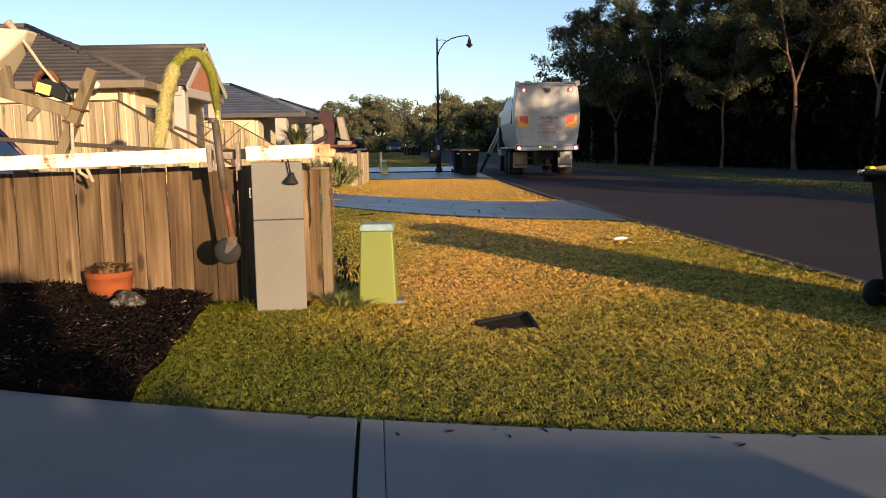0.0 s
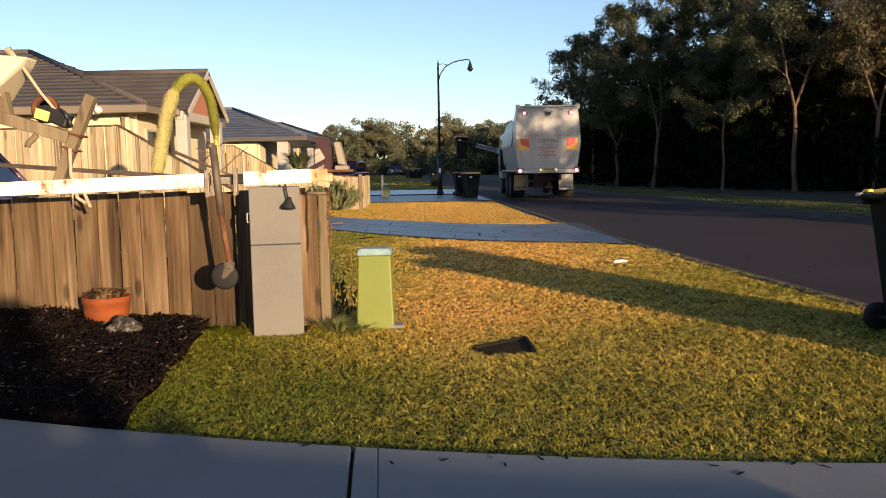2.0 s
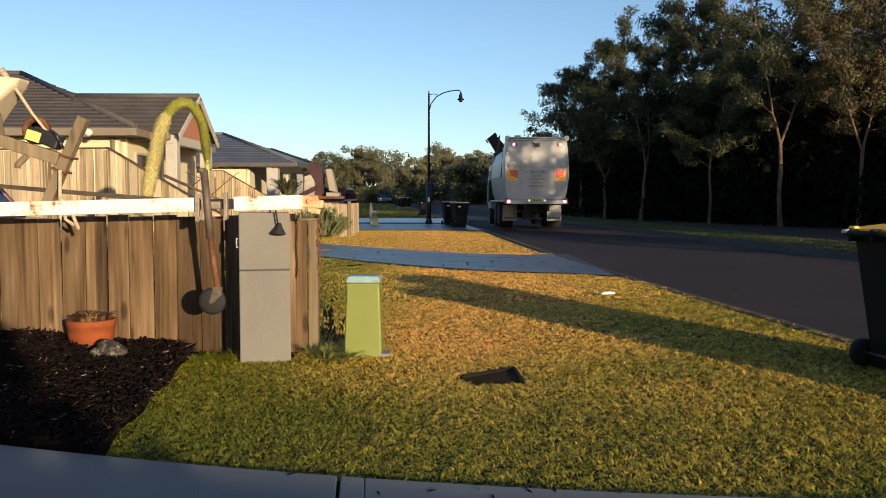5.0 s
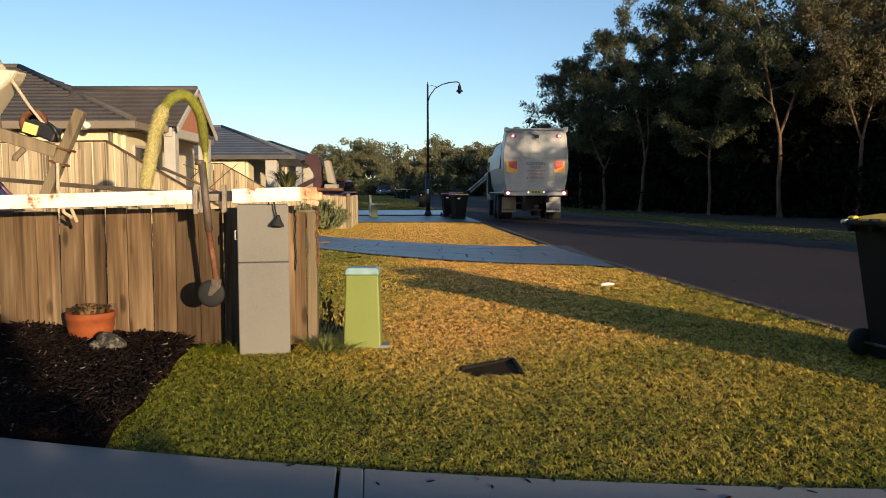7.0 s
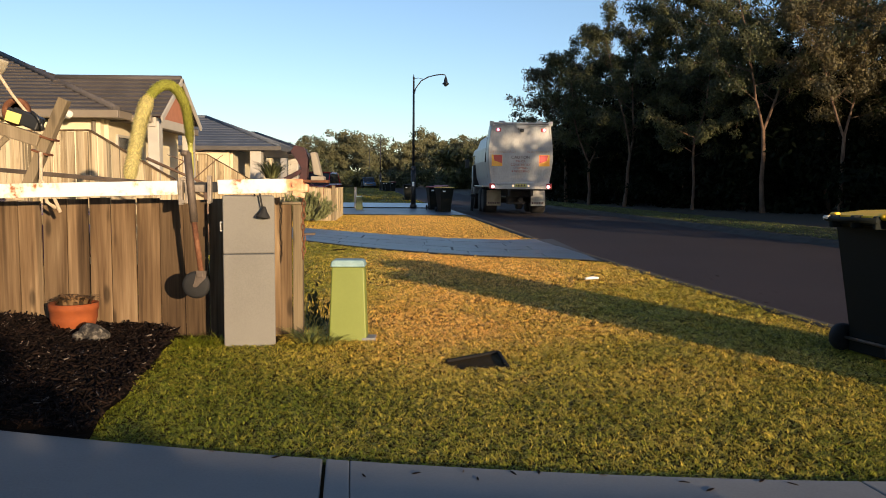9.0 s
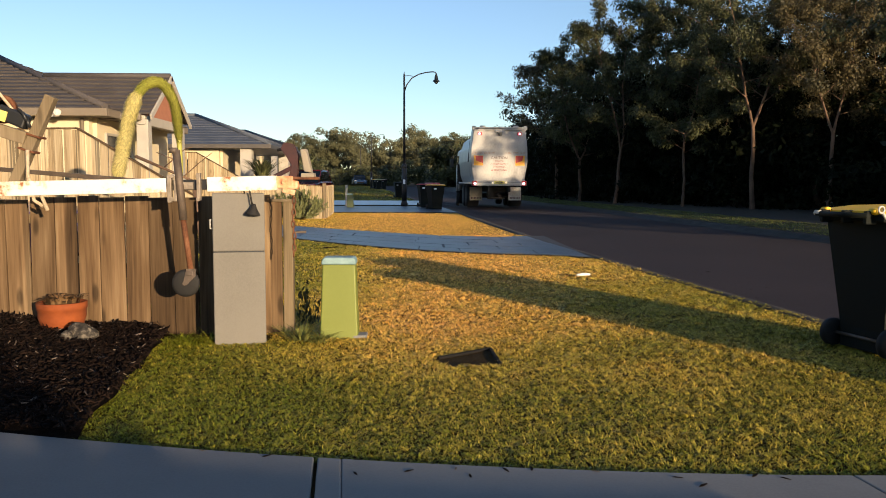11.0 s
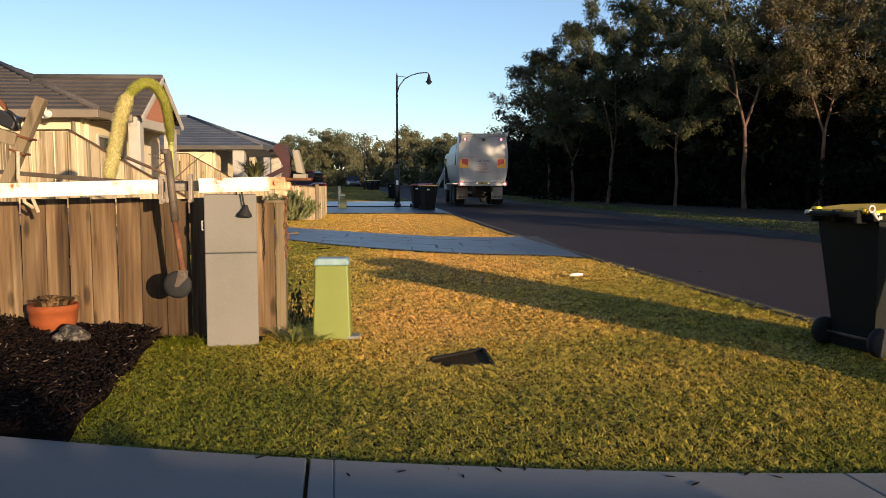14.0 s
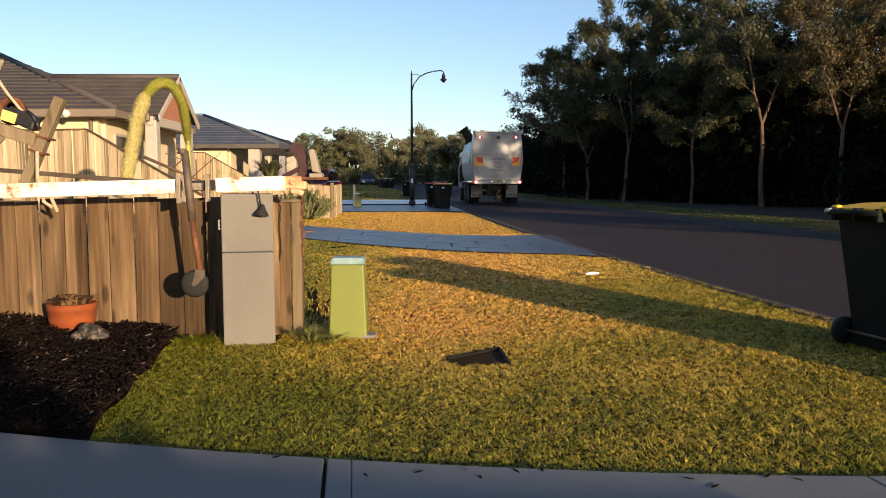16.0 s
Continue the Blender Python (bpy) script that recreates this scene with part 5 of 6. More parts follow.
def wall_behind():
    # an unseen plain wall added past the slab, raked to shade the pavement
    bm = bm_new()
    prism(bm, [(-4.0, 0.0), (4.5, 0.0), (4.5, 0.92), (3.7, 0.935), (2.05, 1.0), (-4.0, 1.05)], "y", -3.5, -3.3)
    whole("shade_wall", bm, CREAM, "unseen plain rendered wall added to shade the pavement", "wall", kind="structure")


wall_behind()


# ---- street lamps ----
def street_lamp(m, label):
    t = thing("street_lamp", m, label, "street lamp", "lamps along the street")
    bm = bm_new()
    tube(bm, [(0, 0, -0.05), (0, 0, 1.75)], 0.115, 14)
    lathe(bm, [(0.16, 0.0), (0.16, 0.12), (0.12, 0.2), (0.12, 0.22)], 14)
    lathe(bm, [(0.115, 1.75), (0.125, 1.78), (0.11, 1.86), (0.07, 1.94), (0.06, 1.95)], 14)
    part("base", bm, BLACK_STEEL, t)
    bm = bm_new()
    tube(bm, [(0, 0, 1.9), (0, 0, 6.0)], [0.062, 0.042], 12)
    tube(bm, [(0, 0, 5.97), (0, 0, 6.12)], [0.03, 0.012], 8)
    part("pole", bm, BLACK_STEEL, t)
    bm = bm_new()
    arc = [(0.0, 0, 5.15), (0.10, 0, 5.50), (0.34, 0, 5.82), (0.66, 0, 6.00), (1.0, 0, 6.09), (1.30, 0, 6.12), (1.42, 0, 6.10), (1.47, 0, 6.02)]
    tube(bm, arc, 0.026, 8)
    tube(bm, [(0.0, 0, 5.92), (0.22, 0, 5.95), (0.42, 0, 5.90)], 0.014, 7)
    part("arm", bm, BLACK_STEEL, t)
    head = new("lamp_head")
    head.parent = t
    bm = bm_new()
    lathe(bm, [(0.155, 5.68), (0.15, 5.72), (0.09, 5.77), (0.075, 5.90), (0.06, 5.94), (0.03, 6.03), (0.02, 6.05)], 16, (1.46, 0, 0))
    part("hood", bm, BLACK_STEEL, head)
    bm = bm_new()
    lathe(bm, [(0.03, 5.58), (0.08, 5.61), (0.10, 5.68), (0.02, 5.685)], 14, (1.46, 0, 0))
    part("glass", bm, WINDOW_DARK, head)
    bm = bm_new()
    box(bm, (0.0, -0.119, 1.12), (0.10, 0.012, 0.2))
    part("sticker", bm, LABEL_WHITE, t, "white sticker")
    return t


l1 = street_lamp(pose(-0.71, 36.25, 0.19), "black gooseneck street lamp with a bell-shaped head")
for place in (pose(-5.5, 90, 0.85), pose(-9.35, 125, 1.33)):
    copy_thing(l1, place)["label"] = "distant black gooseneck street lamp"


# ---- bins ----
def wheelie_bin(m, lid_mat, label, group="bins along the kerb", lid_open=0.0):
    """A two-wheeled bin: its back, with handle and wheels, towards -x."""
    t = thing("wheelie_bin", m, label, "wheelie bin", group)
    bm = bm_new()
    low = [(-0.22, -0.20), (0.24, -0.21), (0.24, 0.21), (-0.22, 0.20)]
    high = [(-0.305, -0.28), (0.345, -0.285), (0.345, 0.285), (-0.305, 0.28)]
    rings = []
    for pts, z in ((low, 0.012), ([(x * 0.985 + high[i][0] * 0.015, y) for i, (x, y) in enumerate(low)], 0.16), (high, 0.93)):
        rings.append([bm.verts.new((x, y, z)) for x, y in pts])
    for a, b in zip(rings, rings[1:]):
        for k in range(4):
            bm.faces.new((a[k], a[(k + 1) % 4], b[(k + 1) % 4], b[k]))
    bm.faces.new(rings[0][::-1])
    bm.faces.new(rings[-1])
    soften(bm, 0.03, 3, 30)
    part("body", bm, BIN_GREEN, t)
    bm = bm_new()
    box(bm, (0.01, 0, 0.945), (0.75, 0.60, 0.05), bevel=0.015)
    for y in (-0.2, 0.0, 0.2):
        box(bm, (-0.38, y, 0.95), (0.09, 0.03, 0.09), bevel=0.008)
    tube(bm, [(-0.43, -0.24, 0.965), (-0.43, 0.24, 0.965)], 0.018, 10)
    part("rim_and_handle", bm, BIN_GREEN, t)
    lid = new("lid")
    lid.parent = t
    lid.matrix_basis = pose(-0.36, 0, 0.975, 0, -lid_open, 0)
    bm = bm_new()
    prism(bm, [(0.0, 0.0), (0.77, 0.0), (0.79, 0.010), (0.76, 0.026), (0.55, 0.052), (0.28, 0.048), (0.10, 0.030), (0.0, 0.016)], "y", -0.305, 0.305)
    soften(bm, 0.016, 3, 30)
    part("lid_shell", bm, lid_mat, lid)
    for y in (-0.22, 0.22):
        bm = bm_new()
        tube(bm, [(-0.01, y - 0.03, 0.015), (-0.01, y + 0.03, 0.015)], 0.022, 10)
        part("hinge", bm, lid_mat, lid)
    bm = bm_new()
    tube(bm, [(-0.23, -0.27, 0.10), (-0.23, 0.27, 0.10)], 0.012, 8)
    part("axle", bm, GALV_DARK, t)
    for y in (-0.26, 0.26):
        bm = bm_new()
        lathe(bm, [(0.03, -0.03), (0.085, -0.03), (0.10, -0.018), (0.10, 0.018), (0.085, 0.03), (0.03, 0.03)], 20, (-0.23, y, 0.10), pose(0, 0, 0, 90, 0, 0))
        part("wheel", bm, BLACK_RUBBER, t)
    bm = bm_new()
    box(bm, (0.34, -0.12, 0.84), (0.012, 0.11, 0.055))
    part("sticker", bm, LABEL_WHITE, t, "small white sticker")
    return t


near_bin = wheelie_bin(pose(3.14, 5.13, 0.0, 0, 0, 13), LID_YELLOW, "dark green wheelie bin with a bright yellow lid on the verge")
near_bin.scale = (0.95, 0.95, 0.95)
bm = bm_new()
tube(bm, [(-0.385 + 0.022 * math.cos(k * 0.5236), -0.297, 1.005 + 0.022 * math.sin(k * 0.5236)) for k in range(13)], 0.0075, 6, caps=False)
tube(bm, [(-0.375, -0.297, 0.985), (-0.345, -0.298, 0.945), (-0.325, -0.298, 0.93)], [0.012, 0.009, 0.006], 7)
part("hinge_lever", bm, LEVER_GREY, near_bin, "pale grey lid hinge lever")
for x, z in ((-0.335, 0.975), (-0.315, 0.945)):
    bm = bm_new()
    box(bm, (x, -0.296, z), (0.03, 0.012, 0.022), bevel=0.003)
    part("hinge_lug", bm, LEVER_GREY, near_bin, "pale grey hinge lug")
bm = bm_new()
tube(bm, [(-0.43, 0.20, 0.968), (-0.43, 0.25, 0.970)], 0.019, 10)
part("grip_end", bm, LEVER_GREY, near_bin, "worn pale grip end")
# unseen second bin, placed to widen the bin shadow on the lawn
second_bin = wheelie_bin(pose(3.35, 3.62, 0.0, 0, 0, 20), LID_RED, "unseen dark green bin with red lid, widening the lawn shadow")
second_bin.scale = (0.95, 0.95, 0.95)
BIN_A = pose(0.62, 31.9, 0.16, 0, 0, -70)
BIN_B = pose(0.22, 34.2, 0.19, 0, 0, -78)
BIN_RED = pose(0.05, 33.0, 0.17)
BIN_C = pose(-0.55, 42.6, 0.23)
wheelie_bin(BIN_A, LID_YELLOW, "dark green wheelie bin with yellow lid beside the kerb")
wheelie_bin(BIN_B, LID_RED, "dark green wheelie bin with dull red lid beside the kerb")
red_bin = wheelie_bin(BIN_RED, LID_RED, "dark green wheelie bin with red lid, emptied by the truck")
last_bin = wheelie_bin(BIN_C, BIN_GREEN, "dark wheelie bin standing further along the kerb")
wheelie_bin(pose(-1.4, 52.0, 0.34, 0, 0, -80), BIN_GREEN, "dark wheelie bin standing at the kerb beyond the lamp")
for x, y, mat in ((-4.4, 84.0, LID_DULL), (-3.9, 86.0, LID_RED), (-4.9, 87.5, LID_YELLOW), (-4.3, 90.0, LID_DULL)):
    wheelie_bin(pose(x, y, float(gz(x, y)), 0, 0, -80), mat, "distant dark wheelie bin at the kerb")


# ---- parked cars ----
def car(m, paint, label, length=4.4, width=1.78, height=1.5):
    t = thing("car", m, label, "car", "parked cars")
    h = height
    lower = [(-length / 2, 0.30), (length / 2, 0.30), (length / 2, 0.62), (length / 2 - 0.12, 0.80), (length * 0.2, 0.93), (-length * 0.40, 0.96), (-length / 2, 0.85)]
    bm = bm_new()
    prism(bm, lower, "y", -width / 2, width / 2)
    soften(bm, 0.06, 3, 25)
    part("body", bm, paint, t)
    bm = bm_new()
    prism(bm, [(length * 0.22, 0.90), (length * 0.08, h - 0.06), (-length * 0.05, h), (-length * 0.30, h - 0.03), (-length * 0.43, 0.92)], "y", -width / 2 + 0.12, width / 2 - 0.12)
    soften(bm, 0.07, 3, 25)
    part("glasshouse", bm, WINDOW_DARK, t, "dark car windows")
    bm = bm_new()
    box(bm, (-length * 0.12, 0, h - 0.01), (length * 0.40, width - 0.36, 0.05), bevel=0.02)
    for s in (-1, 1):
        tube(bm, [(length * 0.21, s * (width / 2 - 0.13), 0.93), (length * 0.075, s * (width / 2 - 0.17), h - 0.03)], 0.035, 6)
        tube(bm, [(-length * 0.42, s * (width / 2 - 0.13), 0.93), (-length * 0.29, s * (width / 2 - 0.17), h - 0.03)], 0.05, 6)
    part("roof", bm, paint, t)
    for x in (-length * 0.30, length * 0.31):
        for y in (-width / 2 + 0.1, width / 2 - 0.1):
            bm = bm_new()
            lathe(bm, [(0.16, -0.11), (0.30, -0.11), (0.32, -0.08), (0.32, 0.08), (0.30, 0.11), (0.16, 0.11)], 20, (x, y, 0.32), pose(0, 0, 0, 90, 0, 0))
            part("wheel", bm, BLACK_RUBBER, t)
    for y in (-width / 2 + 0.25, width / 2 - 0.25):
        bm = bm_new()
        box(bm, (length / 2 - 0.03, y, 0.70), (0.08, 0.32, 0.13), bevel=0.02)
        part("headlight", bm, CHROME, t)
    bm = bm_new()
    box(bm, (length / 2 + 0.0, 0, 0.48), (0.05, 0.9, 0.2), bevel=0.02)
    part("grille", bm, CHASSIS, t)
    return t


car(pose(-8.6, 112, 1.15, 0, 0, -80), CAR_BLUE, "distant blue hatchback parked facing down the street")
car(pose(-6.5, 47, 0.42, 0, 0, -98), CAR_RED, "red car parked on a driveway behind the low fence", 4.4, 1.8, 1.62)
car(pose(-5.88, 8.5, 0.02, 0, 0, 4), CAR_SILVER, "purple-grey car parked behind the trailer", 4.4, 1.8, 1.66)


# ---- garbage truck ----
HEADING = 2.2   # degrees to the left of +y


def truck():
    t = thing("garbage_truck", pose(0, 0, 0), "white side-loading garbage truck with brake lights on in the street", "garbage truck")

    def hull(name, rings, mat, label="", bevel=0.03):
        """A body through cross-sections: (y, [(half width, z), ...] from bottom to top)."""
        bm = bm_new()
        loops = []
        for y, pts in rings:
            ring = [bm.verts.new((w, y, z)) for w, z in pts] + [bm.verts.new((-w, y, z)) for w, z in pts[::-1]]
            loops.append(ring)
        n = len(loops[0])
        for a, b in zip(loops, loops[1:]):
            for k in range(n):
                bm.faces.new((a[k], a[(k + 1) % n], b[(k + 1) % n], b[k]))
        bm.faces.new(loops[0][::-1])
        bm.faces.new(loops[-1])
        bmesh.ops.recalc_face_normals(bm, faces=bm.faces[:])
        soften(bm, bevel, 2, 25)
        return part(name, bm, mat, t, label)

    gate = [(1.12, 1.12), (1.21, 1.58), (1.275, 2.08), (1.26, 2.65), (1.18, 3.33), (1.14, 3.50)]
    hull("tailgate", [(0.0, gate), (0.75, [(w + 0.01, z) for w, z in gate])], TRUCK_WHITE, "dusty white pressed steel tailgate", 0.03)
    barrel = [(1.05, 1.05), (1.20, 1.45), (1.27, 2.1), (1.22, 2.65), (1.05, 3.12), (0.85, 3.28)]
    hull("hopper_body", [(0.80, barrel), (5.1, barrel), (5.5, [(w * 0.95, 1.05 + (z - 1.05) * 0.95) for w, z in barrel])], TRUCK_WHITE, "white barrel-sided hopper body", 0.03)
    hull("cab", [(6.0, [(1.15, 0.75), (1.2, 1.0), (1.2, 1.9), (1.12, 2.75), (1.0, 2.85)]), (7.5, [(1.15, 0.7), (1.2, 1.0), (1.2, 1.9), (1.12, 2.75), (1.0, 2.85)]),
                 (7.9, [(1.12, 0.7), (1.16, 1.0), (1.16, 1.7), (1.0, 2.4), (0.9, 2.5)])], TRUCK_WHITE, "white cab", 0.05)
    for s in (-1, 1):
        bm = bm_new()
        box(bm, (s * 1.17, 6.9, 2.2), (0.04, 1.0, 0.7), pose(0, 0, 0, 0, -6 * s, 0), 0.02)
        part("cab_window", bm, WINDOW_DARK, t)
    for s in (-1, 1):
        bm = bm_new()
        tube(bm, [(s * 1.18, 7.5, 2.5), (s * 1.38, 7.55, 2.55), (s * 1.42, 7.55, 2.3)], 0.02, 7)
        box(bm, (s * 1.42, 7.55, 2.15), (0.2, 0.07, 0.42), bevel=0.03)
        part("mirror", bm, BLACK_STEEL, t)
    bm = bm_new()
    for x in (-0.45, 0.45):
        box(bm, (x, 3.6, 0.85), (0.10, 7.4, 0.28), bevel=0.01)
    box(bm, (0, 0.75, 0.8), (0.9, 0.25, 0.25), bevel=0.02)
    box(bm, (0.0, 1.3, 0.62), (0.35, 0.9, 0.3), bevel=0.05)
    tube(bm, [(-1.0, 1.85, 0.5), (1.0, 1.85, 0.5)], 0.09, 10)
    tube(bm, [(-1.0, 3.15, 0.5), (1.0, 3.15, 0.5)], 0.09, 10)
    tube(bm, [(-0.95, 6.8, 0.5), (0.95, 6.8, 0.5)], 0.07, 10)
    box(bm, (0, 0.9, 1.05), (2.0, 1.4, 0.14), bevel=0.02)
    part("chassis", bm, CHASSIS, t, "dirty black chassis")
    bm = bm_new()
    tube(bm, [(-0.28, 0.62, 0.58), (-0.28, 0.95, 0.58)], 0.16, 14)
    tube(bm, [(0.12, 0.6, 0.55), (0.12, 0.95, 0.55)], 0.10, 12)
    box(bm, (-0.1, 0.45, 0.42), (0.75, 0.08, 0.07), bevel=0.01)
    part("air_tanks", bm, CHASSIS, t)
    for y in (1.85, 3.15, 6.8):
        for s in (-1, 1):
            w = new("wheel")
            w.parent = t
            w.matrix_basis = pose(s * 1.0, y, 0.5)
            width = 0.28 if y < 5 else 0.16
            bm = bm_new()
            lathe(bm, [(0.28, -width), (0.46, -width), (0.50, -width + 0.05), (0.50, width - 0.05), (0.46, width), (0.28, width)], 28, (0, 0, 0), pose(0, 0, 0, 0, 90, 0))
            part("tyre", bm, BLACK_RUBBER, w)
            bm = bm_new()
            lathe(bm, [(0.08, -width + 0.09), (0.27, -width + 0.04), (0.285, -width), (0.285, width), (0.27, width - 0.04), (0.08, width - 0.09)], 20, (0, 0, 0), pose(0, 0, 0, 0, 90, 0))
            part("rim", bm, TRUCK_DIRTY, w)
    for s in (-1, 1):
        bm = bm_new()
        box(bm, (s * 0.90, 1.12, 0.62), (0.58, 0.02, 0.62), bevel=0.006)
        # Sunlight on the right flap put into white paint; left keeps dirt brown.
        part("mudflap", bm, TRUCK_DIRTY if s < 0 else TRUCK_WHITE, t, "dusty mudflap")
        bm = bm_new()
        for k in range(7):
            box(bm, (s * 0.90 - 0.21 + k * 0.07, 1.105, 0.42), (0.05, 0.008, 0.07))
        part("mudflap_lettering", bm, INK, t)
        bm = bm_new()
        box(bm, (s * 0.92, 3.0, 1.04), (0.6, 2.6, 0.03), bevel=0.01)
        part("mudguard", bm, CHASSIS, t)
    bm = bm_new()
    box(bm, (0, -0.02, 1.06), (2.46, 0.14, 0.15), bevel=0.02)
    box(bm, (-1.30, 1.5, 1.10), (0.42, 3.0, 0.06), bevel=0.015)
    part("bumper", bm, TRUCK_WHITE, t, "white rear bumper and side step")
    bm = bm_new()
    box(bm, (0, -0.035, 1.20), (2.30, 0.08, 0.10), bevel=0.015)
    part("sill", bm, TRUCK_WHITE, t)
    for s in (-1, 1):
        bm = bm_new()
        box(bm, (s * 1.12, -0.06, 1.10), (0.21, 0.10, 0.21), bevel=0.02)
        part("lamp_housing", bm, LIGHT_OFF, t, "red tail lamp housing")
        bm = bm_new()
        lathe(bm, [(0.02, -0.02), (0.07, -0.02), (0.07, 0.01), (0.05, 0.02), (0.02, 0.022)], 16, (s * 1.09, -0.12, 1.08), pose(0, 0, 0, 90, 0, 0))
        part("brake_light", bm, LIGHT_ON, t, "lit brake light")
        bm = bm_new()
        box(bm, (s * 0.88, -0.012, 3.28), (0.20, 0.04, 0.13), bevel=0.012)
        part("top_lamp_housing", bm, LIGHT_OFF, t)
        bm = bm_new()
        lathe(bm, [(0.02, -0.01), (0.055, -0.01), (0.055, 0.008), (0.02, 0.012)], 14, (s * 0.90, -0.04, 3.28), pose(0, 0, 0, 90, 0, 0))
        part("top_light", bm, LIGHT_PINK, t, "lit pink marker light")
        # amber and red marker plates
        bm = bm_new()
        box(bm, (s * 0.93, -0.012, 2.10), (0.42, 0.012, 0.44))
        part("marker_plate", bm, MARK_ORANGE, t, "amber reflective marker plate")
        bm = bm_new()
        prism(bm, [(s * 0.735, 1.99), (s * 0.735, 2.305), (s * 1.075, 2.305), (s * 1.03, 2.09)], "y", -0.026, -0.020)
        part("marker_arrow", bm, MARK_RED, t)
        bm = bm_new()
        tube(bm, [(s * 0.3, -0.10, 1.12), (s * 0.3, -0.14, 1.12)], 0.045, 12)
        part("reversing_lamp", bm, CHROME, t)
    bm = bm_new()
    box(bm, (0, -0.105, 1.13), (0.46, 0.015, 0.13))
    part("number_plate", bm, PLATE, t)
    bm = bm_new()
    for k in range(6):
        box(bm, (-0.15 + k * 0.06, -0.116, 1.13), (0.035, 0.006, 0.08))
    part("plate_bars", bm, INK, t)
    bm = bm_new()
    box(bm, (0, 0.3, 3.54), (2.28, 0.75, 0.06), bevel=0.015)
    box(bm, (0, -0.03, 3.46), (2.2, 0.06, 0.05), bevel=0.01)
    for s in (-1, 1):
        box(bm, (s * 1.13, 0.2, 3.48), (0.09, 0.5, 0.16), bevel=0.015)
    part("top_rail", bm, TRUCK_WHITE, t)
    bm = bm_new()
    box(bm, (0.0, -0.06, 3.38), (0.36, 0.06, 0.10), bevel=0.012)
    part("camera_bracket", bm, TRUCK_WHITE, t)
    bm = bm_new()
    box(bm, (0.02, -0.11, 3.26), (0.15, 0.12, 0.13), bevel=0.015)
    tube(bm, [(-0.1, -0.06, 3.42), (-0.1, -0.09, 3.30)], 0.015, 6)
    part("reversing_camera", bm, BLACK_STEEL, t, "black reversing camera")
    bm = bm_new()
    tube(bm, [(-1.20, 0.79, 3.02), (-1.29, 0.79, 2.05)], 0.04, 8)
    part("ram", bm, BLACK_STEEL, t)
    # lettering
    for text, z, size, mat in (("CAUTION", 2.17, 0.165, INK), ("TRUCK", 2.03, 0.12, INK_RED), ("CONSTANTLY", 1.90, 0.12, INK_RED), ("STOPPING", 1.77, 0.12, INK_RED), ("& REVERSING", 1.64, 0.12, INK_RED)):
        cu = bpy.data.curves.new("lettering", "FONT")
        cu.body, cu.size, cu.align_x, cu.extrude = text, size, "CENTER", 0.003
        cu.materials.append(mat)
        ob = new("lettering", cu)
        ob.parent = t
        ob.matrix_basis = pose(0, -0.006, z, 90, 0, 0)
    for text, x in (("LEFT HAND DRIVE", -0.70), ("DUAL CONTROL", 0.72)):
        cu = bpy.data.curves.new("lettering", "FONT")
        cu.body, cu.size, cu.align_x, cu.extrude = text, 0.125, "CENTER", 0.003
        cu.materials.append(INK_PALE)
        ob = new("lettering", cu)
        ob.parent = t
        ob.matrix_basis = pose(x, -0.006, 2.39, 90, 0, 0)
    # pressed folds, the gate's seam and its hinges
    for z, w in ((2.62, 2.36), (1.50, 2.2)):
        bm = bm_new()
        box(bm, (0, -0.004, z), (w, 0.014, 0.018), bevel=0.004)
        part("fold", bm, TRUCK_WHITE, t)
    for s in (-1, 1):
        bm = bm_new()
        prism(bm, [(s * 1.14, 3.46), (s * 1.24, 2.65), (s * 1.255, 2.08), (s * 1.19, 1.58), (s * 1.15, 1.58), (s * 1.21, 2.08), (s * 1.195, 2.65), (s * 1.10, 3.46)], "y", -0.03, 0.02)
        part("gate_flange", bm, TRUCK_WHITE, t)
        bm = bm_new()
        tube(bm, [(s * 0.62, 0.1, 3.60), (s * 0.86, 0.1, 3.60)], 0.045, 8)
        part("hinge", bm, TRUCK_WHITE, t)
        bm = bm_new()
        box(bm, (s * 1.15, 0.0, 3.53), (0.16, 0.16, 0.17), bevel=0.02)
        part("rail_end", bm, TRUCK_WHITE, t)
    # lifting arm on the left side, behind the cab
    arm = new("lift_arm")
    arm.parent = t
    bm = bm_new()
    for z in (-0.05, 0.05):
        for y in (-0.10, 0.10):
            tube(bm, [(0.05, y, z), (-1.30, y, z * 1.2)], 0.04, 7)
    box(bm, (-0.1, 0, 0), (0.3, 0.3, 0.24), bevel=0.03)
    part("arm_rails", bm, TRUCK_WHITE, arm, "pale steel lifting rails")
    bm = bm_new()
    for y in (-0.36, 0.36):
        tube(bm, [(-1.30, 0, 0), (-1.45, y * 0.8, 0), (-1.85, y, 0.0), (-2.15, y * 0.8, 0.0)], [0.05, 0.045, 0.04, 0.025], 7)
    box(bm, (-1.30, 0, 0), (0.12, 0.5, 0.2), bevel=0.02)
    part("gripper", bm, CHASSIS, arm, "dark curved bin gripper")
    bm = bm_new()
    box(bm, (-1.15, 5.65, 1.55), (0.35, 0.5, 1.0), bevel=0.04)
    part("arm_mount", bm, CHASSIS, t)
    return t, arm


garbage_truck, lift_arm = truck()


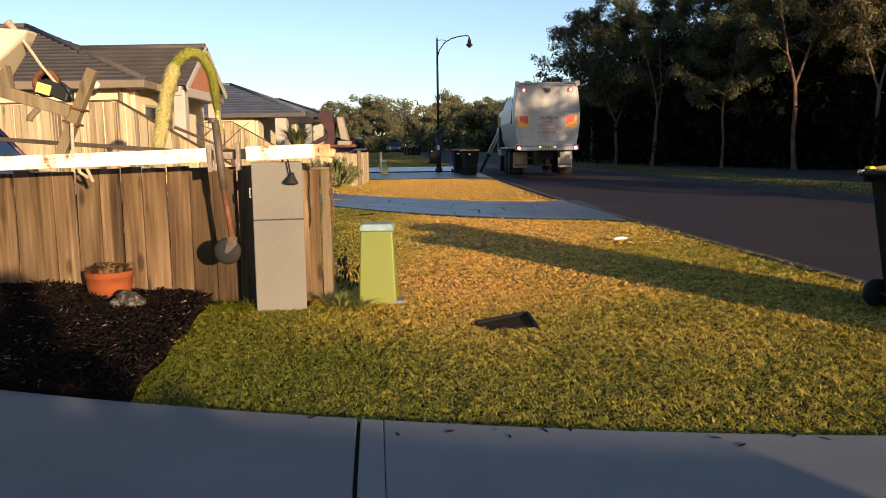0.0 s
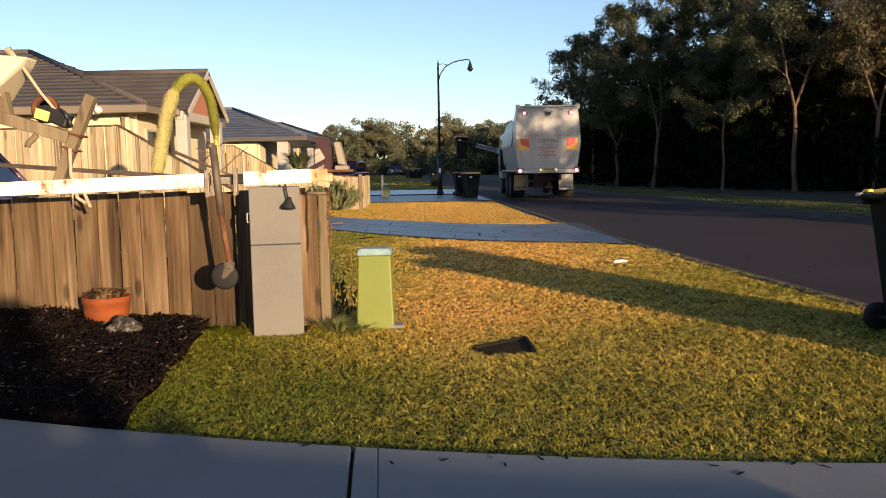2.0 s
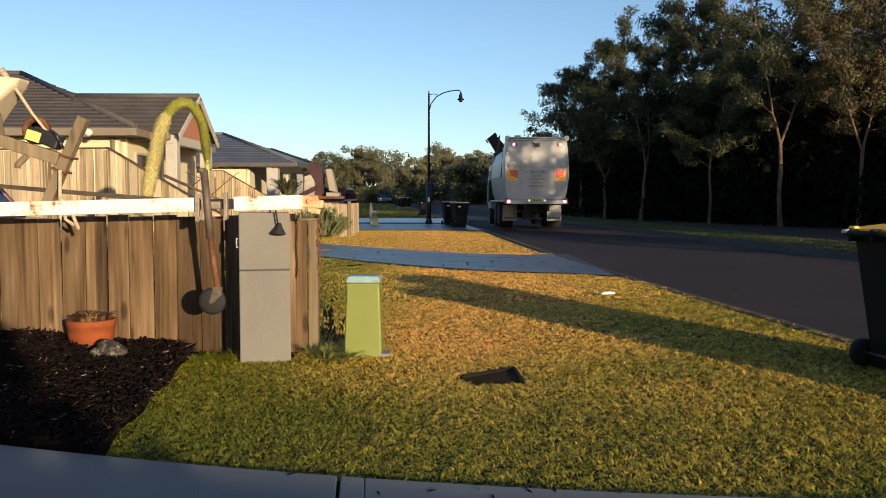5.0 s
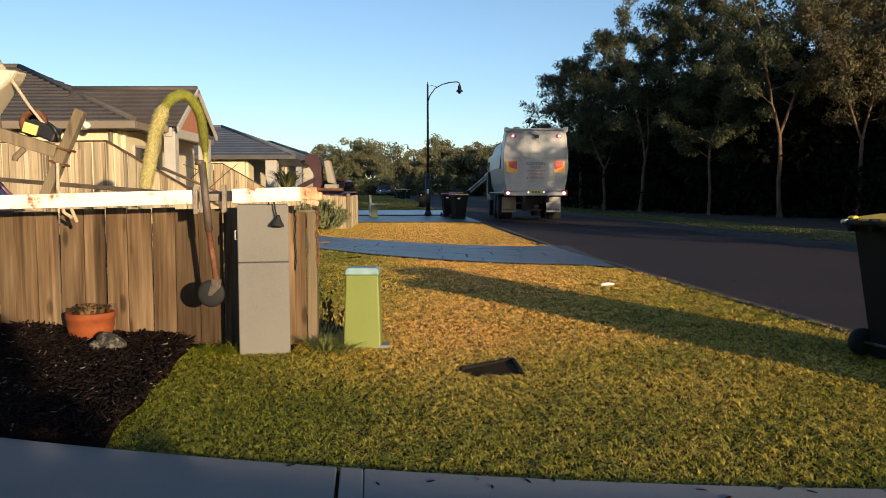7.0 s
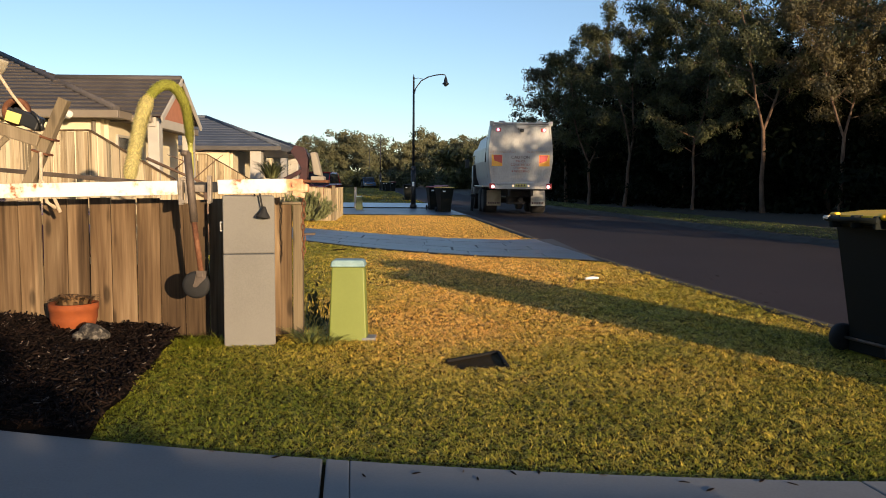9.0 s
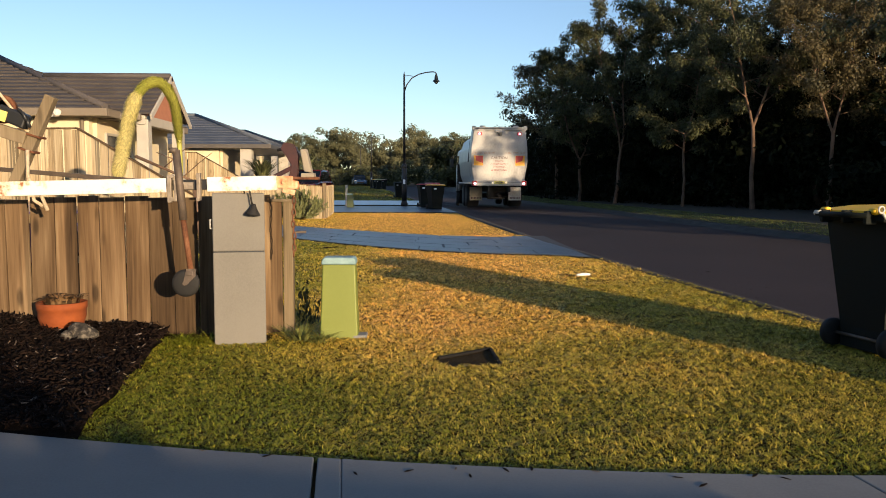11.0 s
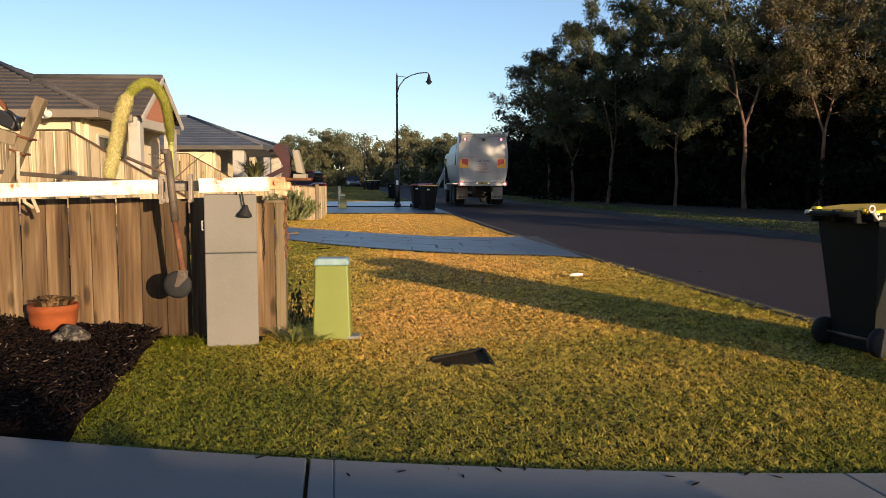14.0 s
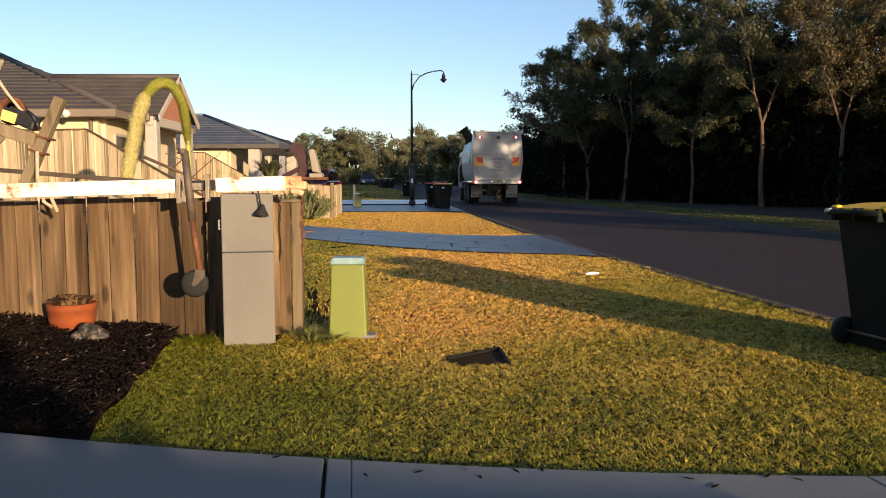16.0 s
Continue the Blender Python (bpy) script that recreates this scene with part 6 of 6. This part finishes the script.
# ---- trees ----
def tree_mesh(seed, height, fork, lean, radius, leaves, leaf, trunk_r, low=0.35, stems=2, turn=0.0):
    """A gum: a trunk that forks into leaders, side branches in the crown's outline, and leaves in clumps along the branches."""
    rng = random.Random(seed)
    nr = np.random.default_rng(seed)
    bm = bm_new()
    clumps = []
    root, top = Vector((0, 0, -0.1)), Vector((lean, rng.uniform(-0.1, 0.1), fork))
    bend = rng.uniform(-0.07, 0.07)
    tube(bm, [root, root.lerp(top, 0.12) + Vector((bend * 0.3, 0, 0)), root.lerp(top, 0.4) + Vector((bend, 0.02, 0)), root.lerp(top, 0.75) + Vector((-bend * 0.5, 0, 0)), top],
         [trunk_r * 1.45, trunk_r * 1.08, trunk_r * 0.95, trunk_r * 0.88, trunk_r * 0.82], 10, caps=False)
    for k in range(stems):
        a = turn + 2 * math.pi * k / stems + rng.uniform(-0.3, 0.3)
        d = Vector((math.cos(a) * 0.5, math.sin(a) * 0.5, 1)).normalized()
        long = (height - fork) * rng.uniform(0.8, 1.0)
        pts, rad = [top], [trunk_r * (0.66 if stems > 1 else 0.8)]
        for i in range(9):
            d = (d + Vector((rng.uniform(-1, 1), rng.uniform(-1, 1), 0.9)) * 0.13).normalized()
            pts.append(pts[-1] + d * long / 9)
            rad.append(max(0.012, rad[0] * (1 - (i + 1) / 9.5)))
        tube(bm, pts, rad, 7, caps=False)
        n = 15 if stems > 1 else 24
        for i in range(n):
            h = low * height + (height * 0.97 - low * height) * (i + rng.random()) / n
            u = max(0.0, min(0.98, (h - fork) / (pts[-1].z - fork + 1e-6)))
            j = min(8, int(u * 9))
            p = pts[j].lerp(pts[j + 1], u * 9 - j) if h > fork else root.lerp(top, h / fork)
            v = (h / height - low) / (1 - low)
            reach = radius * (0.45 + 0.75 * math.sin(math.pi * min(1, 0.12 + 0.88 * v) ** 0.8)) * rng.uniform(0.55, 1.1)
            az = i * 2.4 + k * 1.3 + rng.uniform(-0.5, 0.5)
            bd = Vector((math.cos(az), math.sin(az), rng.uniform(0.25, 0.9))).normalized()
            bp = [p]
            for q in range(4):
                bd = (bd + Vector((rng.uniform(-1, 1), rng.uniform(-1, 1), rng.uniform(-0.6, 0.5))) * 0.22).normalized()
                bp.append(bp[-1] + bd * reach / 4)
                if q:
                    clumps.append(bp[-1])
                    side = (bd + Vector((rng.uniform(-1, 1), rng.uniform(-1, 1), rng.uniform(-0.4, 0.8)))).normalized()
                    tip = bp[-1] + side * reach * rng.uniform(0.18, 0.42)
                    tube(bm, [bp[-1], tip], [0.012, 0.005], 4, caps=False)
                    clumps.append(tip)
            r0 = max(0.014, rad[j] * 0.5)
            tube(bm, bp, [r0, r0 * 0.8, r0 * 0.6, r0 * 0.42, r0 * 0.25], 5, caps=False)
        clumps += [pts[-1], pts[-2]]
    trunk = mesh_of(bm, "trunk", BARK)
    P = np.array([tuple(p) for p in clumps])
    size = nr.uniform(0.22, 0.52, len(P)) * (0.75 + 0.1 * radius)
    pick = nr.choice(len(P), leaves, p=size ** 2 / (size ** 2).sum())
    way = nr.normal(0, 1, (leaves, 3))
    way /= np.linalg.norm(way, axis=1)[:, None]
    off = way * (size[pick] * nr.uniform(0.35, 1.15, leaves))[:, None] * np.array([1, 1, 0.75])
    c = P[pick] + off
    c[:, 2] -= nr.uniform(0, 0.22, leaves)   # foliage hangs below its twigs
    return trunk, leaf_cards(c, leaf, nr, 0.9, off + np.array([0, 0, 0.12]))


def tree(name, m, label, mat, group, *args, **kw):
    t = thing(name, m, label, "tree", group)
    trunk, (v, f) = tree_mesh(*args, **kw)
    tr = new("trunk", trunk)
    tr.parent = t
    cr = new("crown", stuff_mesh("crown", v, f, mat))
    cr.parent = t
    return t


row = "street trees along the far verge"
# seed, height, fork, lean, crown radius, leaves, leaf, trunk radius, crown's foot, leaders, turn of the fork
tree("gum_tree", pose(16.4, 31.0, 0.12), "slender gum with pale forked trunk and rusty crown", LEAF_RUST, row, 21, 8.9, 3.1, 0.03, 2.3, 34800, 0.111, 0.086, 0.44, 2, 0.35)
tree("gum_tree", pose(14.3, 33.3, 0.14), "tall gum with twin stems and olive crown", LEAF_GUM, row, 22, 11.4, 3.5, -0.06, 2.5, 37120, 0.118, 0.098, 0.36, 2, 0.5)
tree("gum_tree", pose(12.5, 37.0, 0.16), "young gum with thin pale trunk and dark low crown", LEAF_GUM, row, 23, 8.6, 3.3, 0.05, 2.2, 30160, 0.126, 0.070, 0.28, 1, 0.2)
tree("gum_tree", pose(10.5, 42.0, 0.19), "gum with leaning forked trunk and dense dark crown", LEAF_GUM, row, 24, 10.2, 2.8, 0.28, 2.5, 32480, 0.133, 0.098, 0.30, 2, 0.9)
tree("gum_tree", pose(9.4, 46.0, 0.22), "dark dense gum beside the street", LEAF_GUM, row, 25, 9.6, 2.4, 0.0, 2.4, 30160, 0.141, 0.090, 0.28, 2, 0.1)
tree("gum_tree", pose(8.9, 50.5, 0.25), "gum with sunlit olive crown edge beside the street", LEAF_RUST, row, 26, 9.4, 2.6, -0.1, 2.1, 30160, 0.148, 0.115, 0.3, 3, 0.4)
tree("gum_tree", pose(20.4, 30.8, 0.12), "gum with rusty crown behind the verge", LEAF_RUST, row, 28, 8.8, 3.0, 0.1, 2.3, 25520, 0.118, 0.090, 0.3, 2, 0.0)
# The next four stand out of view, added to shade the truck and bins.
tree("gum_tree", pose(11.0, 13.4, 0.05), "unseen rusty gum added to shade the bins", LEAF_RUST, row, 27, 9.0, 2.4, 0.0, 2.3, 23200, 0.118, 0.090, 0.24, 2, 0.0)
tree("gum_tree", pose(17.2, 17.0, 0.05), "unseen dense gum added to shade the truck", LEAF_GUM, row, 31, 11.5, 2.4, 0.0, 2.6, 25520, 0.133, 0.098, 0.2, 2, 0.7)
tree("gum_tree", pose(14.9, 19.6, 0.08), "unseen bushy gum added to dim the truck's second stop", LEAF_GUM, row, 33, 8.2, 1.9, 0.0, 2.4, 20000, 0.16, 0.090, 0.2, 3, 0.2)
tree("gum_tree", pose(13.6, 10.8, 0.05), "unseen broad gum added to shade the kerbside bins", LEAF_GUM, row, 29, 9.5, 2.4, 0.0, 2.6, 27840, 0.148, 0.098, 0.22, 3, 0.0)
behind = "tall gums behind the street trees"
tree("gum_tree", pose(15.6, 38.5, 0.16), "tall dark gum rising out of the woodland", LEAF_GUM, behind, 41, 13.2, 4.0, 0.2, 2.9, 27840, 0.163, 0.131, 0.4, 2, 0.2)
tree("gum_tree", pose(18.4, 35.8, 0.15), "tall olive gum rising out of the woodland", LEAF_GUM, behind, 42, 12.6, 4.2, -0.2, 2.7, 27840, 0.155, 0.131, 0.4, 2, 1.0)
tree("gum_tree", pose(14.2, 43.5, 0.2), "tall dark gum rising out of the woodland", LEAF_GUM, behind, 43, 12.6, 3.8, 0.1, 2.6, 25520, 0.170, 0.123, 0.36, 2, 0.5)
tree("gum_tree", pose(21.4, 34.6, 0.15), "tall rusty gum rising out of the woodland", LEAF_RUST, behind, 44, 10.6, 4.0, 0.0, 2.6, 23200, 0.148, 0.123, 0.36, 2, 0.3)


def wood(name, label, spots, mat, n, leaf, seed, low=0.0, clump=0.75):
    """Crowded woodland: crowns of leaves over a range of heights; spots: (x, y, height, radius)."""
    nr = np.random.default_rng(seed)
    pts, outs = [], []
    per = n // len(spots)
    for x, y, h, r in spots:
        k = nr.integers(12, 18)
        cz = nr.uniform(low, 0.97, k) * h
        rad = r * np.sqrt(np.clip(1 - ((cz / h - 0.6) / 0.52) ** 2, 0.15, 1)) * nr.uniform(0.25, 0.9, k)
        a = nr.uniform(0, 6.283, k)
        cl = np.stack([x + rad * np.cos(a), y + rad * np.sin(a), float(gz(x, y)) + cz], 1)
        pick = cl[nr.integers(0, k, per)]
        way = nr.normal(0, 1, (per, 3))
        way /= np.linalg.norm(way, axis=1)[:, None]
        off = way * nr.uniform(0.55, 1.1, (per, 1)) * np.array([0.52, 0.52, 0.34]) * r * clump
        pts.append(pick + off)
        outs.append(off + np.array([0, 0, 0.1 * r]))
    c = np.concatenate(pts)
    v, f = leaf_cards(c, leaf, nr, 0.3, np.concatenate(outs))
    tagged(new(name, stuff_mesh(name, v, f, mat)), label, "trees", kind="stuff")


def woods():
    rng = random.Random(9)
    # dense belt behind the street trees; its darkness is put into the leaf colour
    spots = []
    for y in range(14, 76, 3):
        for k in range(5):
            yy = y + rng.uniform(-1.5, 1.5)
            x = 18.6 - 0.36 * (yy - 28) if yy < 50 else 10.7 - 0.12 * (yy - 50)
            spots.append((x + 3.2 * k + rng.uniform(-0.8, 0.8), yy, rng.uniform(1.6, 2.2) if k == 0 and 26 < yy < 32.5 else (rng.uniform(6.0, 8.5) + k * 0.9) if yy > 27 else rng.uniform(3.6, 5.0), 2.3))
    # bushes added unseen beside the street, abreast of the lawn, to shade the truck
    spots += [(10.5, 14.2, 4.6, 1.9), (11.6, 14.8, 5.0, 2.0), (12.8, 16.2, 4.6, 2.1), (15.8, 17.2, 4.5, 2.1), (12.2, 12.2, 5.2, 2.2)]
    # undergrowth between the trunks
    for y in range(26, 76, 2):
        x = (19.6 if y < 34 else 17.4) - 0.36 * (y - 28) if y < 50 else 9.5 - 0.12 * (y - 50)
        for k in range(3):
            spots.append((x + 2.4 * k + rng.uniform(-0.5, 0.5), y + rng.uniform(-0.8, 0.8), rng.uniform(3.4, 5.4), 2.0))
    wood("woodland", "dense dark woodland behind the street trees", spots, LEAF_SHADED, 185000, 0.30, 1)
    # the depth of the wood, behind; its shade is in the leaf colour too
    wood("woodland_depth", "unlit depth of the woodland behind the street trees", [(x + 6.5, y + 3.0, min(9.0, h + 1.5), 2.6) for x, y, h, r in spots if y > 27][::2], LEAF_SHADED, 44000, 0.6, 16)
    # an unseen belt added beside the street, to shade the trees beyond
    belt = [(25.5 + 2.6 * (i % 4) + rng.uniform(-0.6, 0.6), 1.5 + 2.3 * (i // 4) + rng.uniform(-0.8, 0.8), rng.uniform(5.0, 7.2), 2.3) for i in range(24)]
    wood("unseen_shade_woodland", "unseen dark woodland added to shade the trees beyond", belt, LEAF_SHADED, 24000, 0.5, 13)
    tall = [(13.2, 44, 13.6, 2.2), (14.8, 46, 15.0, 2.3), (17.0, 42, 14.0, 2.4), (19.5, 38, 9.6, 2.4), (22.8, 36, 11.5, 2.2), (24.6, 34, 12.5, 2.2), (12.4, 50, 10.2, 2.0)]
    # unseen shrub added behind the wall, heights stepped to shade fence and mulch
    wood("shade_shrub", "unseen leafy green shrub added to shade the fence and mulch", [(2.85, -4.1, 1.18, 0.22), (2.65, -4.1, 1.34, 0.25), (2.45, -4.1, 1.5, 0.28), (2.25, -4.1, 1.75, 0.32), (2.05, -4.1, 2.35, 0.4), (1.9, -4.1, 2.9, 0.5), (1.45, -4.15, 3.0, 0.6), (1.3, -4.2, 2.2, 0.6), (0.7, -4.2, 2.2, 0.6), (0.1, -4.2, 2.2, 0.6), (-0.4, -4.2, 2.2, 0.6)], LEAF_WEED, 30000, 0.075, 11)
    # unseen hedge added at the left to cut the skylight on the pavement
    wood("shade_hedge", "unseen tall hedge added to keep skylight off the pavement", [(-5.3 - 0.4 * (i % 2), -3.0 + 0.95 * i, 3.3, 1.1) for i in range(8)], LEAF_GUM, 16000, 0.12, 15)
    wood("tall_casuarinas", "tall feathery dark casuarinas above the woodland", tall, LEAF_GUM, 26000, 0.24, 2, 0.4)
    # far wood at the end of the street
    spots = []
    for i in range(56):
        x = -27.0 + i * 1.0 + rng.uniform(-0.5, 0.5)
        y = 150 + rng.uniform(-9, 12)
        h = 8.2 + 1.2 * math.sin((x + 21) * 0.30) + rng.uniform(-2.8, 1.9)
        spots.append((x, y, h, rng.uniform(2.4, 3.4)))
    spots += [(-1.6, 156, 11.9, 3.3), (0.6, 157, 11.3, 3.2)]
    wood("distant_wood", "distant olive eucalyptus wood at the end of the street", spots, LEAF_FAR, 120000, 0.42, 3, 0.42, 0.7)
    spots = [(-30 + 2.2 * i, 166 + rng.uniform(-3, 3), rng.uniform(5.5, 7.5), 3.4) for i in range(24)]
    wood("wood_beyond", "shaded depth of the distant wood", spots, LEAF_GUM, 16000, 0.9, 14)
    spots = [(x + rng.uniform(-1, 1), 118 + rng.uniform(-4, 4) - 0.2 * abs(x), rng.uniform(2.0, 4.5), 2.4) for x in range(-34, 16, 2)]
    wood("distant_scrub", "low olive scrub before the distant wood", spots, LEAF_GUM, 26000, 0.45, 4)
    spots = [(x, 100 + rng.uniform(-6, 6), rng.uniform(4.8, 6.2), 3.4) for x in (3, 6, 9, 12, 15, 18, 22)]
    wood("roadside_wood", "dark wood where the street bends", spots, LEAF_GUM, 22000, 0.6, 5)


woods()


# ---- leaves and scraps on the concrete ----
def scraps():
    rng = random.Random(4)
    meshes = []
    for k in range(3):
        bm = bm_new()
        L, W = 0.014 + 0.006 * k, 0.0035 + 0.001 * k
        pts = [(-L, 0, 0.002), (-L * 0.3, W, 0.003), (L * 0.4, W * 0.8, 0.003), (L, 0.001, 0.002), (L * 0.4, -W * 0.7, 0.003), (-L * 0.3, -W, 0.002)]
        top = [bm.verts.new(p) for p in pts]
        low = [bm.verts.new((x, y, z - 0.002)) for x, y, z in pts]
        bm.faces.new(top)
        bm.faces.new(low[::-1])
        for i in range(6):
            bm.faces.new((top[i], low[i], low[(i + 1) % 6], top[(i + 1) % 6]))
        meshes.append(mesh_of(bm, "fallen_leaf", (PALE_CHIP, CHIP, CHIP)[k]))
    for k in range(16):
        y = rng.uniform(5.6, 11.0)
        x = float(kerb_x(y)) + rng.uniform(0.42, 1.3)
        ob = new("fallen_leaf", meshes[k % 3])
        ob.matrix_basis = pose(x, y, float(gz(x, y)) - 0.099, 0, 0, rng.uniform(0, 180))
        tagged(ob, "small dry fallen leaf on the asphalt", "leaf", "fallen leaves")
    for x, back in ((0.13, 0.05), (0.18, 0.12), (0.42, 0.015), (-0.05, 0.10), (1.02, 0.13), (0.95, 0.06), (0.32, 0.04), (-0.62, 0.03), (1.35, 0.05), (-0.25, 0.16), (0.66, 0.02), (-0.9, 0.02), (1.25, 0.02)):
        ob = new("fallen_leaf", rng.choice(meshes))
        ob.matrix_basis = pose(x, float(edge_y(x)) - back, 0.0135, 0, 0, rng.uniform(0, 180))
        tagged(ob, "small dry fallen leaf on the concrete", "leaf", "fallen leaves")


scraps()


# ---- what moves ----
# seconds, distance of the truck's tail along the street
TRUCK = ((0.0, 30.5), (8.6, 30.5), (9.0, 30.7), (9.4, 31.3), (10.2, 33.2), (11.3, 35.6), (12.0, 37.3), (12.6, 38.3), (13.2, 38.9), (13.6, 39.0), (16.0, 39.0))
# seconds, angle of the arm (0 level, 90 upright)
ARM = ((0.0, -64), (0.3, -60), (0.6, -50), (0.9, -40), (1.2, -20), (1.6, -2), (1.9, 10), (2.3, 36), (2.7, 60), (3.0, 84), (3.3, 99), (3.8, 106), (4.8, 106), (5.2, 86), (5.6, 52),
       (6.0, 20), (6.3, -2), (6.5, -20), (6.7, -34), (6.9, -40), (8.3, -41), (8.5, -46), (8.7, -64), (8.9, -82), (9.2, -88), (13.5, -88), (14.0, -62), (14.3, -34), (14.6, -12), (14.9, 2), (15.2, 27), (15.6, 66), (16.0, 103))
# arm angle to the tilt of a held bin
TILT = ((-90, 0), (10, 0), (36, 22), (60, 75), (84, 118), (106, 150))


def truck_pose(t):
    y = float(np.interp(t, [r[0] for r in TRUCK], [r[1] for r in TRUCK]))
    x = 3.585 - 0.012 * (y - 30.5)
    return pose(x, y, float(gz(x, y)) - 0.03, 0.3, 0, HEADING + 0.14 * (y - 30.5))


def arm_angle(t):
    return float(np.interp(t, [r[0] for r in ARM], [r[1] for r in ARM]))


PIVOT = (-1.22, 5.75, 1.95)
REACH = 1.90


def held(t):
    """Where a bin in the gripper stands."""
    a = arm_angle(t)
    reach = float(np.interp(a, [36, 84, 106], [REACH, REACH - 0.2, REACH - 0.15]))
    tip = Vector((PIVOT[0] - reach * math.cos(radians(a)), PIVOT[1], PIVOT[2] + reach * math.sin(radians(a))))
    tilt = float(np.interp(a, [r[0] for r in TILT], [r[1] for r in TILT]))
    return truck_pose(t) @ Matrix.Translation(tip) @ pose(0, 0, 0, 0, tilt, 0) @ Matrix.Translation((0.0, 0, float(np.interp(a, [60, 84, 106], [-0.80, -0.64, -0.52])))) @ pose(0, 0, 0, 0, 0, -85)


def motions():
    walk(garbage_truck, [(t, truck_pose(t)) for t, _ in TRUCK])
    walk(lift_arm, [(t, pose(*PIVOT, 0, a, 0)) for t, a in ARM])
    up = [t for t, _ in ARM if 0.9 <= t <= 6.7]
    walk(red_bin, [(0.0, held(0.9))] + [(t, held(t)) for t in up] + [(6.9, held(6.7)), (16.0, held(6.7))])
    up = [t for t, _ in ARM if t >= 14.3]
    walk(last_bin, [(0.0, held(14.3))] + [(t, held(t)) for t in up])


motions()
